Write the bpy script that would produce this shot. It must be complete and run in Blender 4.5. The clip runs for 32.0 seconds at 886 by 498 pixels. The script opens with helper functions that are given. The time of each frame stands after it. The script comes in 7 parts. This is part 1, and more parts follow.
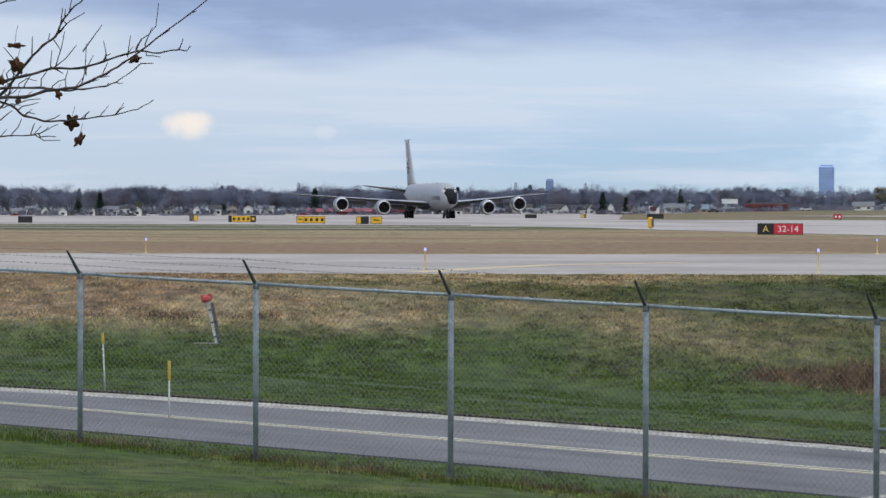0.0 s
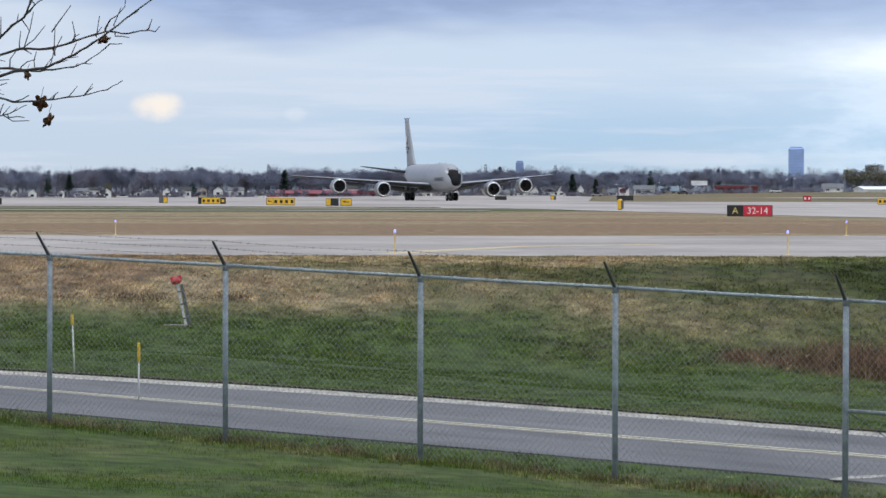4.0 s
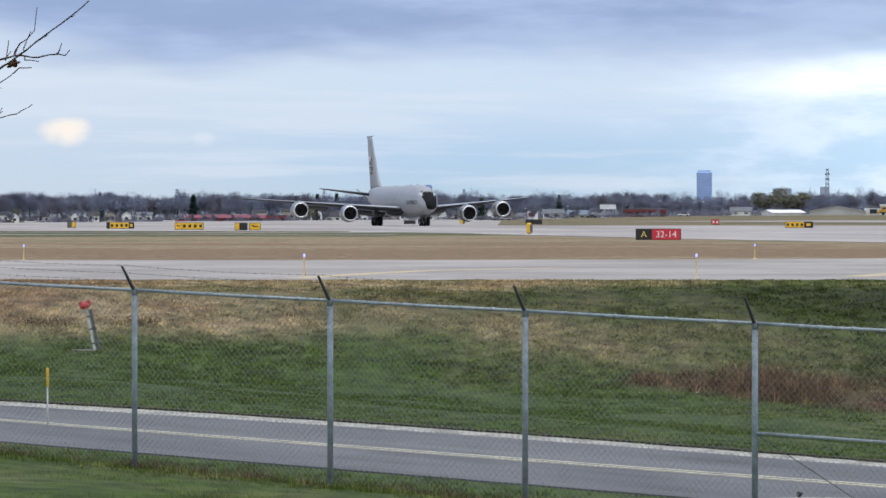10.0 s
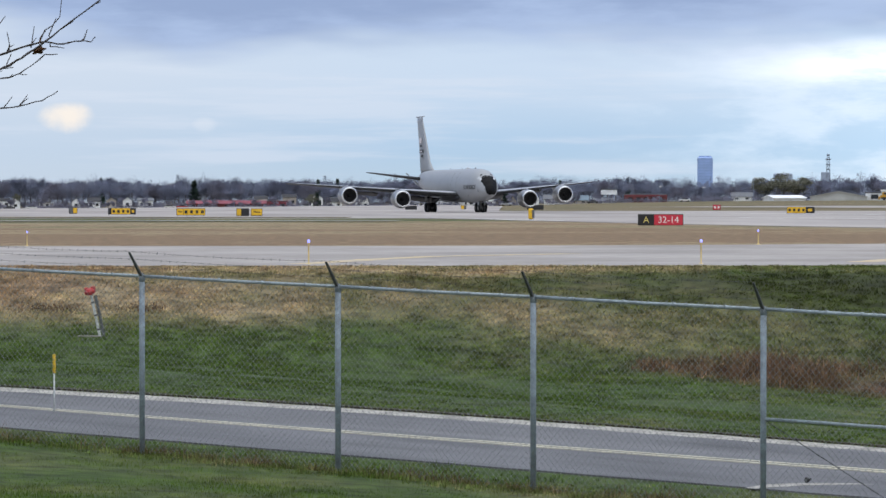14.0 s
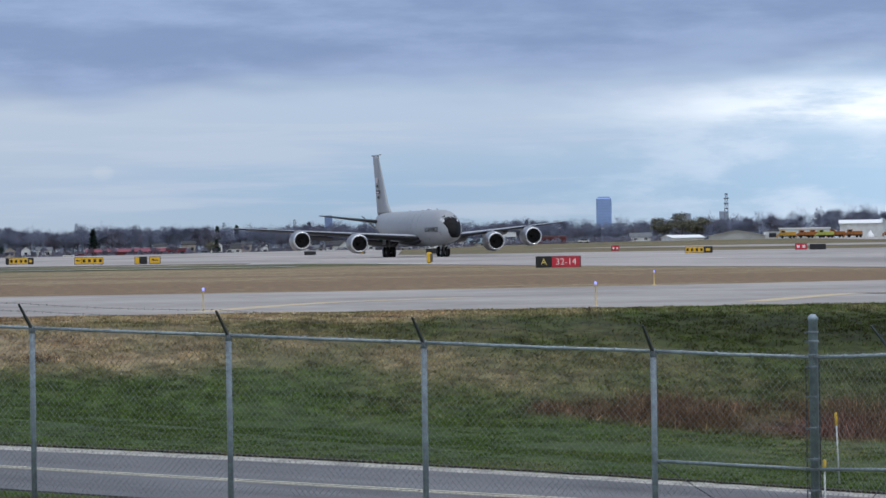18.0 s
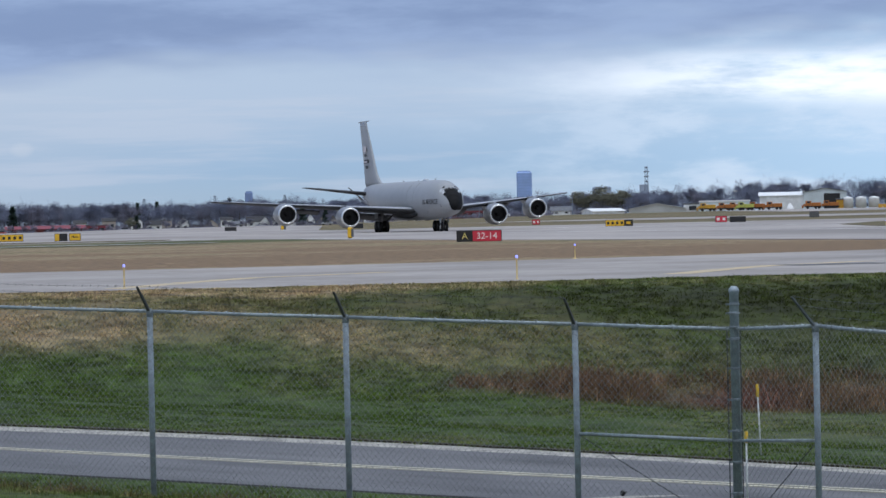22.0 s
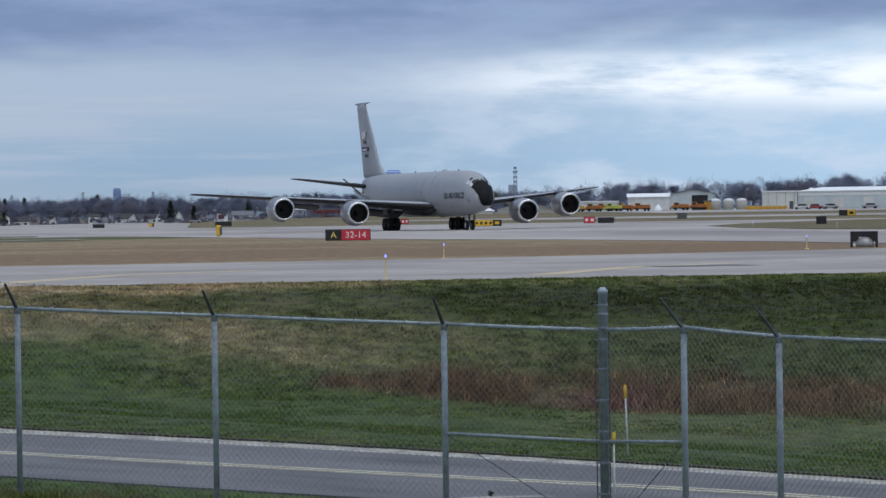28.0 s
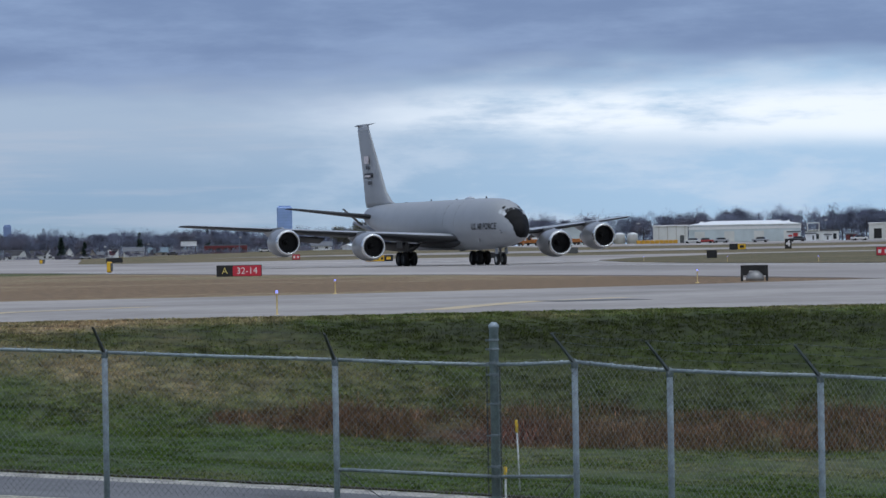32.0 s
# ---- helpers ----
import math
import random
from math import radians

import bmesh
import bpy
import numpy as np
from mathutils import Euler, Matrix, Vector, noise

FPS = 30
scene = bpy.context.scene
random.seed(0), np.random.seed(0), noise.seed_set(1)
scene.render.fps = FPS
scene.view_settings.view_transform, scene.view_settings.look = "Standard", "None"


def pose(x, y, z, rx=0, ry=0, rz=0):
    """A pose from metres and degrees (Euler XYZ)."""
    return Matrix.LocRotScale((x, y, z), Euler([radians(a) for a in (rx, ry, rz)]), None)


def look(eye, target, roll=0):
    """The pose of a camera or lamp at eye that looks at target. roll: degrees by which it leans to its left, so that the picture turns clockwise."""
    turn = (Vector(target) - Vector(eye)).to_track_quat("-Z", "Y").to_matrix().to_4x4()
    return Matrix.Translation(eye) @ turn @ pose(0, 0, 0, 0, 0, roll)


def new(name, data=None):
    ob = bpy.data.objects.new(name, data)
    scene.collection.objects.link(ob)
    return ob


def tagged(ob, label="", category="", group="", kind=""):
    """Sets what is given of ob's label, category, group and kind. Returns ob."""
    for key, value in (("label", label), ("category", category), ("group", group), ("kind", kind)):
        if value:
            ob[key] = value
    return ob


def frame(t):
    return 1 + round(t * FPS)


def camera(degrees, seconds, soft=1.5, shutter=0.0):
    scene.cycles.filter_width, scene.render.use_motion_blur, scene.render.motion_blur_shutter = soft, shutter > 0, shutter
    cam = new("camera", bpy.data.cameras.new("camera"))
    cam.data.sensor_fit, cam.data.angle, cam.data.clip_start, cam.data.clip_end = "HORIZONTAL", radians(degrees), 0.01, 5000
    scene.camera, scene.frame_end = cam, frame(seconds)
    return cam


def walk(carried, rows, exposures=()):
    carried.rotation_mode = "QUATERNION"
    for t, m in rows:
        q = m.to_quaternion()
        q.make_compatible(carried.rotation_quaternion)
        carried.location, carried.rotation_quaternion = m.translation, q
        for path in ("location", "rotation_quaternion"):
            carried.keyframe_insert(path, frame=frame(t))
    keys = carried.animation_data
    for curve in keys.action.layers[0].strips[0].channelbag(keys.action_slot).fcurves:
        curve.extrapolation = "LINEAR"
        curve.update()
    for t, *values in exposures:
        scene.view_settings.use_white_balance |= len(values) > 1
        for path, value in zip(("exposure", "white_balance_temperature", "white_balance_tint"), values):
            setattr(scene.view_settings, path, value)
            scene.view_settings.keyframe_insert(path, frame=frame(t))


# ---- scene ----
# ---------------------------------------------------------------- camera
cam = camera(14.416, 32.0, soft=1.5)
PATH = (
    (0.0, -0.009, -0.014, 1.549, 89.340, -0.142, 0.008),
    (0.5, -0.011, -0.022, 1.548, 89.293, -0.203, -0.035),
    (1.0, -0.013, -0.021, 1.546, 89.031, -0.329, -0.117),
    (1.5, -0.011, -0.007, 1.548, 88.978, -0.402, -0.126),
    (2.0, -0.010, -0.018, 1.545, 89.331, -0.447, -0.195),
    (2.5, -0.004, -0.027, 1.546, 89.332, -0.393, -0.223),
    (3.0, -0.007, -0.009, 1.546, 89.197, -0.426, -0.289),
    (3.5, -0.006, -0.027, 1.544, 89.112, -0.336, -0.400),
    (5.5, -0.006, 0.003, 1.548, 88.888, 0.507, -0.539),
    (6.0, -0.001, -0.014, 1.542, 88.975, 0.504, -0.638),
    (6.5, -0.003, -0.016, 1.546, 89.096, 0.393, -0.919),
    (7.0, -0.003, -0.025, 1.547, 89.156, 0.441, -1.145),
    (7.5, -0.005, -0.013, 1.543, 88.968, 0.534, -1.290),
    (8.0, 0.001, 0.003, 1.545, 88.750, 0.626, -1.518),
    (8.5, 0.002, 0.023, 1.545, 88.659, 0.571, -1.769),
    (9.0, -0.006, -0.002, 1.544, 88.873, 0.314, -2.132),
    (9.5, -0.008, -0.038, 1.544, 89.220, 0.088, -2.235),
    (10.0, -0.014, -0.010, 1.543, 89.441, -0.027, -1.975),
    (10.5, -0.004, -0.024, 1.548, 89.853, 0.188, -1.520),
    (11.0, 0.001, -0.015, 1.547, 89.260, 0.504, -1.233),
    (11.5, -0.057, 0.009, 1.551, 88.884, 0.357, -1.108),
    (12.0, -0.146, 0.020, 1.545, 88.999, 0.122, -2.027),
    (12.5, -0.151, 0.066, 1.546, 88.927, -0.046, -2.142),
    (13.0, -0.131, 0.051, 1.546, 89.077, -0.142, -1.952),
    (13.5, -0.126, 0.040, 1.546, 89.245, -0.022, -1.922),
    (15.5, 0.002, -0.040, 1.566, 88.983, 0.481, -2.681),
    (16.0, 0.012, -0.036, 1.575, 89.327, 0.972, -3.309),
    (16.5, 0.021, -0.001, 1.561, 89.265, 1.297, -3.354),
    (17.0, 0.027, -0.013, 1.569, 89.252, 1.300, -3.317),
    (17.5, 0.036, -0.032, 1.579, 89.539, 0.982, -3.673),
    (18.0, 0.033, -0.006, 1.575, 89.912, 0.887, -3.601),
    (18.5, 0.024, -0.018, 1.570, 89.747, 0.850, -3.626),
    (19.0, 0.024, -0.013, 1.572, 89.530, 0.680, -3.758),
    (19.5, 0.028, -0.010, 1.569, 89.297, 0.752, -3.888),
    (20.0, 0.032, 0.006, 1.570, 89.135, 0.863, -4.006),
    (20.5, 0.032, 0.016, 1.570, 89.232, 0.899, -4.262),
    (21.0, 0.029, 0.020, 1.567, 89.350, 1.040, -4.622),
    (21.5, 0.025, -0.011, 1.572, 89.520, 1.213, -4.795),
    (22.0, 0.029, 0.007, 1.566, 89.476, 1.264, -4.899),
    (22.5, 0.027, -0.004, 1.572, 89.491, 1.251, -4.978),
    (23.0, 0.024, 0.020, 1.566, 89.542, 1.255, -5.118),
    (23.5, 0.022, 0.007, 1.573, 89.547, 1.194, -5.330),
    (24.0, 0.022, 0.013, 1.571, 89.454, 1.142, -5.588),
    (24.5, 0.009, -0.004, 1.575, 89.298, 1.038, -5.900),
    (25.0, 0.011, -0.006, 1.568, 89.251, 0.926, -6.113),
    (25.5, 0.008, -0.007, 1.574, 89.167, 0.840, -6.255),
    (26.0, 0.016, -0.002, 1.566, 89.231, 0.840, -6.384),
    (26.5, 0.012, 0.005, 1.569, 89.431, 0.844, -6.610),
    (28.5, 0.020, 0.017, 1.571, 89.423, 0.857, -7.187),
    (29.0, 0.033, 0.048, 1.568, 89.591, 0.978, -7.387),
    (29.5, 0.030, 0.021, 1.573, 89.587, 1.071, -7.631),
    (30.0, 0.025, 0.015, 1.576, 89.546, 1.010, -7.832),
    (30.5, 0.026, 0.020, 1.572, 89.667, 0.965, -8.142),
    (31.0, 0.030, 0.026, 1.576, 89.761, 1.000, -8.436),
    (31.5, 0.029, 0.024, 1.581, 89.821, 1.049, -8.592),
    (32.0, 0.028, 0.029, 1.572, 89.972, 1.029, -8.820),
)

walk(cam, [(t, pose(*p)) for t, *p in PATH],
     exposures=((0.0, -0.07, 6290, 10), (6.0, 0.04, 6310, 10), (9.0, 0.05, 6310, 10), (10.4, 0.03, 6300, 10), (11.0, -0.30, 6050, 10), (11.6, -0.01, 6300, 10), (13.0, 0.0, 6310, 10), (16.0, -0.09, 6170, 10), (18.0, -0.34, 6020, 10), (20.0, -0.33, 5880, 10), (26.0, -0.45, 5950, 10), (32.0, -0.60, 5800, 9)))

# ---------------------------------------------------------------- sky and sun
SUN_DIR = Vector((0.24, -0.32, 0.92)).normalized()


def make_world():
    world = bpy.data.worlds.new("overcast_sky")
    scene.world = world
    world.use_nodes = True
    nt = world.node_tree
    nt.nodes.clear()
    N, L = nt.nodes.new, nt.links.new

    def math_node(op, a, b=None, clamp=False):
        n = N("ShaderNodeMath")
        n.operation, n.use_clamp = op, clamp
        for i, v in enumerate((a, b)):
            if v is None:
                continue
            if isinstance(v, (int, float)):
                n.inputs[i].default_value = v
            else:
                L(v, n.inputs[i])
        return n.outputs[0]

    def noise_node(vec, scale, detail, rough=0.55):
        n = N("ShaderNodeTexNoise")
        n.inputs["Scale"].default_value, n.inputs["Detail"].default_value = scale, detail
        n.inputs["Roughness"].default_value = rough
        L(vec, n.inputs["Vector"])
        return n.outputs["Fac"]

    def mix(fac, a, b):
        n = N("ShaderNodeMix")
        n.data_type = "RGBA"
        for sock, v in ((n.inputs["Factor"], fac), (n.inputs["A"], a), (n.inputs["B"], b)):
            if isinstance(v, (int, float)):
                sock.default_value = v
            elif isinstance(v, tuple):
                sock.default_value = (*v, 1)
            else:
                L(v, sock)
        return n.outputs["Result"]

    def smooth(v, lo, hi):
        n = N("ShaderNodeMapRange")
        n.interpolation_type = "SMOOTHSTEP"
        L(v, n.inputs[0])
        for i, x in enumerate((lo, hi, 0.0, 1.0)):
            n.inputs[i + 1].default_value = x
        return n.outputs[0]

    coord = N("ShaderNodeTexCoord").outputs["Generated"]
    sep = N("ShaderNodeSeparateXYZ")
    L(coord, sep.inputs[0])
    az = math_node("MULTIPLY", math_node("ARCTAN2", sep.outputs[0], sep.outputs[1]), 57.2958)
    el = math_node("MULTIPLY", math_node("ARCSINE", sep.outputs[2]), 57.2958)

    def stretched(kx, ky, off=0.0):
        c = N("ShaderNodeCombineXYZ")
        L(math_node("MULTIPLY", az, kx), c.inputs[0])
        L(math_node("MULTIPLY", el, ky), c.inputs[1])
        c.inputs[2].default_value = off
        return c.outputs[0]

    broad = noise_node(stretched(0.10, 0.5, 3.1), 1.0, 4)
    fine = noise_node(stretched(0.28, 1.3, 7.7), 1.0, 6, 0.6)
    wisp = noise_node(stretched(0.16, 2.2, 1.4), 1.0, 5, 0.6)
    # clear low sky, paler towards the horizon
    low = mix(smooth(el, 0.0, 1.0), (0.50, 0.63, 0.74), (0.44, 0.61, 0.80))
    low = mix(smooth(el, 0.7, 2.2), low, (0.60, 0.71, 0.86))
    low = mix(math_node("MULTIPLY", math_node("SUBTRACT", 1.0, smooth(az, -5.0, 3.0)), 0.5), low, (0.66, 0.71, 0.80))
    low = mix(math_node("MULTIPLY", smooth(wisp, 0.48, 0.66), 0.55), low, (0.70, 0.76, 0.87))
    low = mix(math_node("MULTIPLY", smooth(az, 4.0, 14.0), 0.7), low, (0.72, 0.97, 1.20))
    puffs = noise_node(stretched(0.45, 1.5, 2.2), 1.0, 6, 0.6)
    low = mix(math_node("MULTIPLY", math_node("MULTIPLY", smooth(puffs, 0.42, 0.66), 0.55), smooth(az, 3.0, 10.0)), low, (0.98, 1.06, 1.16))
    # white sunlit cloud under the deck, towards the right
    lit_h = math_node("ADD", 2.18, math_node("MULTIPLY", math_node("SUBTRACT", broad, 0.5), 0.9))
    d = math_node("ABSOLUTE", math_node("SUBTRACT", el, lit_h))
    lit = math_node("SUBTRACT", 1.0, smooth(d, 0.12, 0.72))
    lit = math_node("MULTIPLY", lit, smooth(fine, 0.33, 0.56))
    lit = math_node("MULTIPLY", lit, smooth(az, 4.6, 11.5))
    low = mix(lit, low, (1.46, 1.46, 1.45))
    # small bright cloud low on the left
    puff = noise_node(stretched(1.9, 2.6, 5.0), 1.0, 5, 0.6)
    gx = math_node("MULTIPLY", math_node("ADD", az, 4.17), 2.4)
    gy = math_node("MULTIPLY", math_node("SUBTRACT", el, 1.36), 4.2)
    r = math_node("ADD", math_node("POWER", math_node("ABSOLUTE", gx), 2.0), math_node("POWER", math_node("ABSOLUTE", gy), 2.0))
    r = math_node("ADD", r, math_node("MULTIPLY", math_node("SUBTRACT", puff, 0.5), 1.9))
    glow = math_node("MULTIPLY", math_node("SUBTRACT", 1.0, smooth(r, -0.2, 1.5)), 0.92)
    low = mix(glow, low, (1.02, 0.91, 0.80))
    hx = math_node("MULTIPLY", math_node("ADD", az, 1.93), 4.5)
    hy = math_node("MULTIPLY", math_node("SUBTRACT", el, 1.24), 7.0)
    r2 = math_node("ADD", math_node("POWER", math_node("ABSOLUTE", hx), 2.0), math_node("POWER", math_node("ABSOLUTE", hy), 2.0))
    low = mix(math_node("MULTIPLY", math_node("SUBTRACT", 1.0, smooth(r2, 0.0, 1.1)), 0.4), low, (0.78, 0.82, 0.89))
    # grey-blue cloud deck above
    edge = math_node("ADD", el, math_node("MULTIPLY", math_node("SUBTRACT", broad, 0.5), 2.6))
    edge = math_node("ADD", edge, math_node("MULTIPLY", math_node("SUBTRACT", fine, 0.5), 0.7))
    edge = math_node("SUBTRACT", edge, math_node("SUBTRACT", 0.55, math_node("MULTIPLY", smooth(az, -7.0, -2.0), 0.55)))
    deck_col = mix(smooth(fine, 0.35, 0.70), (0.285, 0.375, 0.60), (0.42, 0.53, 0.77))
    sky = mix(smooth(edge, 2.25, 3.05), low, deck_col)
    # overcast brightens towards the zenith
    nish = N("ShaderNodeTexSky")
    nish.sky_type, nish.sun_disc = "NISHITA", False
    nish.sun_elevation, nish.sun_rotation = math.asin(SUN_DIR.z), math.atan2(SUN_DIR.x, SUN_DIR.y)
    # the overcast is brighter away from the dark deck, behind the viewer
    sky = mix(math_node("SUBTRACT", 1.0, smooth(sep.outputs[1], -0.9, 0.3)), sky, (0.74, 0.77, 0.82))
    zen = mix(smooth(el, 15.0, 80.0), sky, (1.64, 1.66, 1.65))
    bg1, bg2, add = N("ShaderNodeBackground"), N("ShaderNodeBackground"), N("ShaderNodeAddShader")
    L(zen, bg1.inputs[0])
    bg1.inputs[1].default_value = 0.94
    L(nish.outputs[0], bg2.inputs[0])
    bg2.inputs[1].default_value = 0.012
    L(bg1.outputs[0], add.inputs[0])
    L(bg2.outputs[0], add.inputs[1])
    out = N("ShaderNodeOutputWorld")
    L(add.outputs[0], out.inputs[0])


make_world()
sun = new("sun", bpy.data.lights.new("sun", "SUN"))
sun.data.energy, sun.data.angle, sun.data.color = 0.8, radians(18), (1.0, 0.97, 0.93)
sun.matrix_world = look(SUN_DIR * 50, (0, 0, 0))

# ---------------------------------------------------------------- materials


def mat(name, base, rough=0.7, metal=0.0, var=0.12, scale=3.0, fine=0.0, fine_scale=40.0, bump=0.0, other=None, spec=0.5, coords="Object", emit=0.0, stretch=(1, 1, 1)):
    """Procedural surface: base colour broken at two scales, with relief."""
    m = bpy.data.materials.new(name)
    m.use_nodes = True
    nt = m.node_tree
    b = nt.nodes["Principled BSDF"]
    b.inputs["Roughness"].default_value, b.inputs["Metallic"].default_value = rough, metal
    b.inputs["Specular IOR Level"].default_value = spec
    tc = nt.nodes.new("ShaderNodeTexCoord")
    mp = nt.nodes.new("ShaderNodeMapping")
    mp.inputs["Scale"].default_value = stretch
    nt.links.new(tc.outputs[coords], mp.inputs[0])
    n1, n2 = nt.nodes.new("ShaderNodeTexNoise"), nt.nodes.new("ShaderNodeTexNoise")
    for n, s, d in ((n1, scale, 5), (n2, fine_scale, 3)):
        n.inputs["Scale"].default_value, n.inputs["Detail"].default_value = s, d
        nt.links.new(mp.outputs[0], n.inputs["Vector"])
    mx = nt.nodes.new("ShaderNodeMix")
    mx.data_type = "RGBA"
    o = other or tuple(max(0.0, c * (1 - 2.2 * var)) for c in base)
    mx.inputs["A"].default_value, mx.inputs["B"].default_value = (*o, 1), (*base, 1)
    rm = nt.nodes.new("ShaderNodeMapRange")
    for i, v in enumerate((0.33, 0.62)):
        rm.inputs[i + 1].default_value = v
    nt.links.new(n1.outputs["Fac"], rm.inputs[0])
    nt.links.new(rm.outputs[0], mx.inputs["Factor"])
    col = mx.outputs["Result"]
    if fine:
        hs = nt.nodes.new("ShaderNodeHueSaturation")
        r2 = nt.nodes.new("ShaderNodeMapRange")
        for i, v in enumerate((0.3, 0.7, 1 - fine, 1 + fine)):
            r2.inputs[i + 1].default_value = v
        nt.links.new(n2.outputs["Fac"], r2.inputs[0])
        nt.links.new(r2.outputs[0], hs.inputs["Value"])
        nt.links.new(col, hs.inputs["Color"])
        col = hs.outputs[0]
    nt.links.new(col, b.inputs["Base Color"])
    if bump:
        bp = nt.nodes.new("ShaderNodeBump")
        bp.inputs["Strength"].default_value = bump
        nt.links.new(n2.outputs["Fac"], bp.inputs["Height"])
        nt.links.new(bp.outputs[0], b.inputs["Normal"])
    if emit:
        nt.links.new(col, b.inputs["Emission Color"])
        b.inputs["Emission Strength"].default_value = emit
    return m


def grass_mat(name):
    """Green to straw-coloured grass; the growth attribute says how dry, how dead and how dark it is."""
    m = mat(name, (0.1, 0.12, 0.04), 0.85, scale=0.35, fine=0.5, fine_scale=2.4, bump=0.4, spec=0.2)
    nt = m.node_tree
    b = nt.nodes["Principled BSDF"]
    at = nt.nodes.new("ShaderNodeAttribute")
    at.attribute_name = "growth"
    sp = nt.nodes.new("ShaderNodeSeparateColor")
    nt.links.new(at.outputs["Color"], sp.inputs[0])
    nz = nt.nodes.new("ShaderNodeTexNoise")
    geo = nt.nodes.new("ShaderNodeNewGeometry")
    mp = nt.nodes.new("ShaderNodeMapping")
    mp.inputs["Scale"].default_value = (0.55, 0.42, 0.5)
    nt.links.new(geo.outputs["Position"], mp.inputs[0])
    nt.links.new(mp.outputs[0], nz.inputs["Vector"])
    nz.inputs["Scale"].default_value, nz.inputs["Detail"].default_value, nz.inputs["Roughness"].default_value = 1.0, 7, 0.65
    ad = nt.nodes.new("ShaderNodeMath")
    ad.operation = "MULTIPLY_ADD"
    nt.links.new(nz.outputs["Fac"], ad.inputs[0])
    ad.inputs[1].default_value = 1.15
    off = nt.nodes.new("ShaderNodeMath")
    off.operation = "SUBTRACT"
    nt.links.new(sp.outputs[0], off.inputs[0])
    off.inputs[1].default_value = 1.18
    # broad streaks of greener and drier growth
    n2 = nt.nodes.new("ShaderNodeTexNoise")
    mp2 = nt.nodes.new("ShaderNodeMapping")
    mp2.inputs["Scale"].default_value = (0.05, 0.085, 0.1)
    nt.links.new(geo.outputs["Position"], mp2.inputs[0])
    nt.links.new(mp2.outputs[0], n2.inputs["Vector"])
    n2.inputs["Scale"].default_value, n2.inputs["Detail"].default_value, n2.inputs["Roughness"].default_value = 1.0, 6, 0.6
    st = nt.nodes.new("ShaderNodeMath")
    st.operation = "MULTIPLY_ADD"
    nt.links.new(n2.outputs["Fac"], st.inputs[0])
    st.inputs[1].default_value = 1.2
    nt.links.new(off.outputs[0], st.inputs[2])
    nt.links.new(st.outputs[0], ad.inputs[2])
    ramp = nt.nodes.new("ShaderNodeValToRGB")
    e = ramp.color_ramp.elements
    e[0].position, e[0].color = 0.0, (0.043, 0.069, 0.011, 1)
    e[1].position, e[1].color = 1.0, (0.194, 0.130, 0.073, 1)
    for p, c in ((0.3, (0.080, 0.092, 0.030, 1)), (0.55, (0.150, 0.132, 0.062, 1)), (0.8, (0.276, 0.212, 0.121, 1))):
        x = e.new(p)
        x.color = c
    nt.links.new(ad.outputs[0], ramp.inputs[0])
    hs = [n for n in nt.nodes if n.bl_idname == "ShaderNodeHueSaturation"][0]
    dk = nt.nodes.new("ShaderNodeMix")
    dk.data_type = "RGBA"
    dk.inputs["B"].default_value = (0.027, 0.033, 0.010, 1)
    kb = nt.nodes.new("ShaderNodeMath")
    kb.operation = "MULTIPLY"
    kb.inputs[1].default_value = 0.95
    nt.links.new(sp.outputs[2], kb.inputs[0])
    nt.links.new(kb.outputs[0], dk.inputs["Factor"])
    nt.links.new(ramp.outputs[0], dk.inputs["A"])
    # brown dead growth
    wd = nt.nodes.new("ShaderNodeMix")
    wd.data_type = "RGBA"
    wd.inputs["B"].default_value = (0.088, 0.043, 0.031, 1)
    nt.links.new(sp.outputs[1], wd.inputs["Factor"])
    nt.links.new(dk.outputs["Result"], wd.inputs["A"])
    nt.links.new(wd.outputs["Result"], hs.inputs["Color"])
    # each tuft is a little paler or darker than its neighbours
    tuft = nt.nodes.new("ShaderNodeMath")
    tuft.operation = "MULTIPLY"
    nt.links.new(hs.inputs["Value"].links[0].from_socket, tuft.inputs[0])
    nt.links.new(at.outputs["Alpha"], tuft.inputs[1])
    nt.links.new(tuft.outputs[0], hs.inputs["Value"])
    return m


def thin(m, share=0.5, gain=2.0):
    """Lets light through thin leaves, blades and twigs."""
    nt = m.node_tree
    b = nt.nodes["Principled BSDF"]
    tr, mx = nt.nodes.new("ShaderNodeBsdfTranslucent"), nt.nodes.new("ShaderNodeMixShader")
    # half the light is turned back and half passes
    br = nt.nodes.new("ShaderNodeVectorMath")
    br.operation = "SCALE"
    br.inputs["Scale"].default_value = gain
    nt.links.new(b.inputs["Base Color"].links[0].from_socket, br.inputs[0])
    nt.links.new(br.outputs[0], b.inputs["Base Color"])
    nt.links.new(br.outputs[0], tr.inputs[0])
    mx.inputs[0].default_value = share
    nt.links.new(b.outputs[0], mx.inputs[1])
    nt.links.new(tr.outputs[0], mx.inputs[2])
    out = [n for n in nt.nodes if n.bl_idname == "ShaderNodeOutputMaterial"][0]
    nt.links.new(mx.outputs[0], out.inputs[0])
    return m


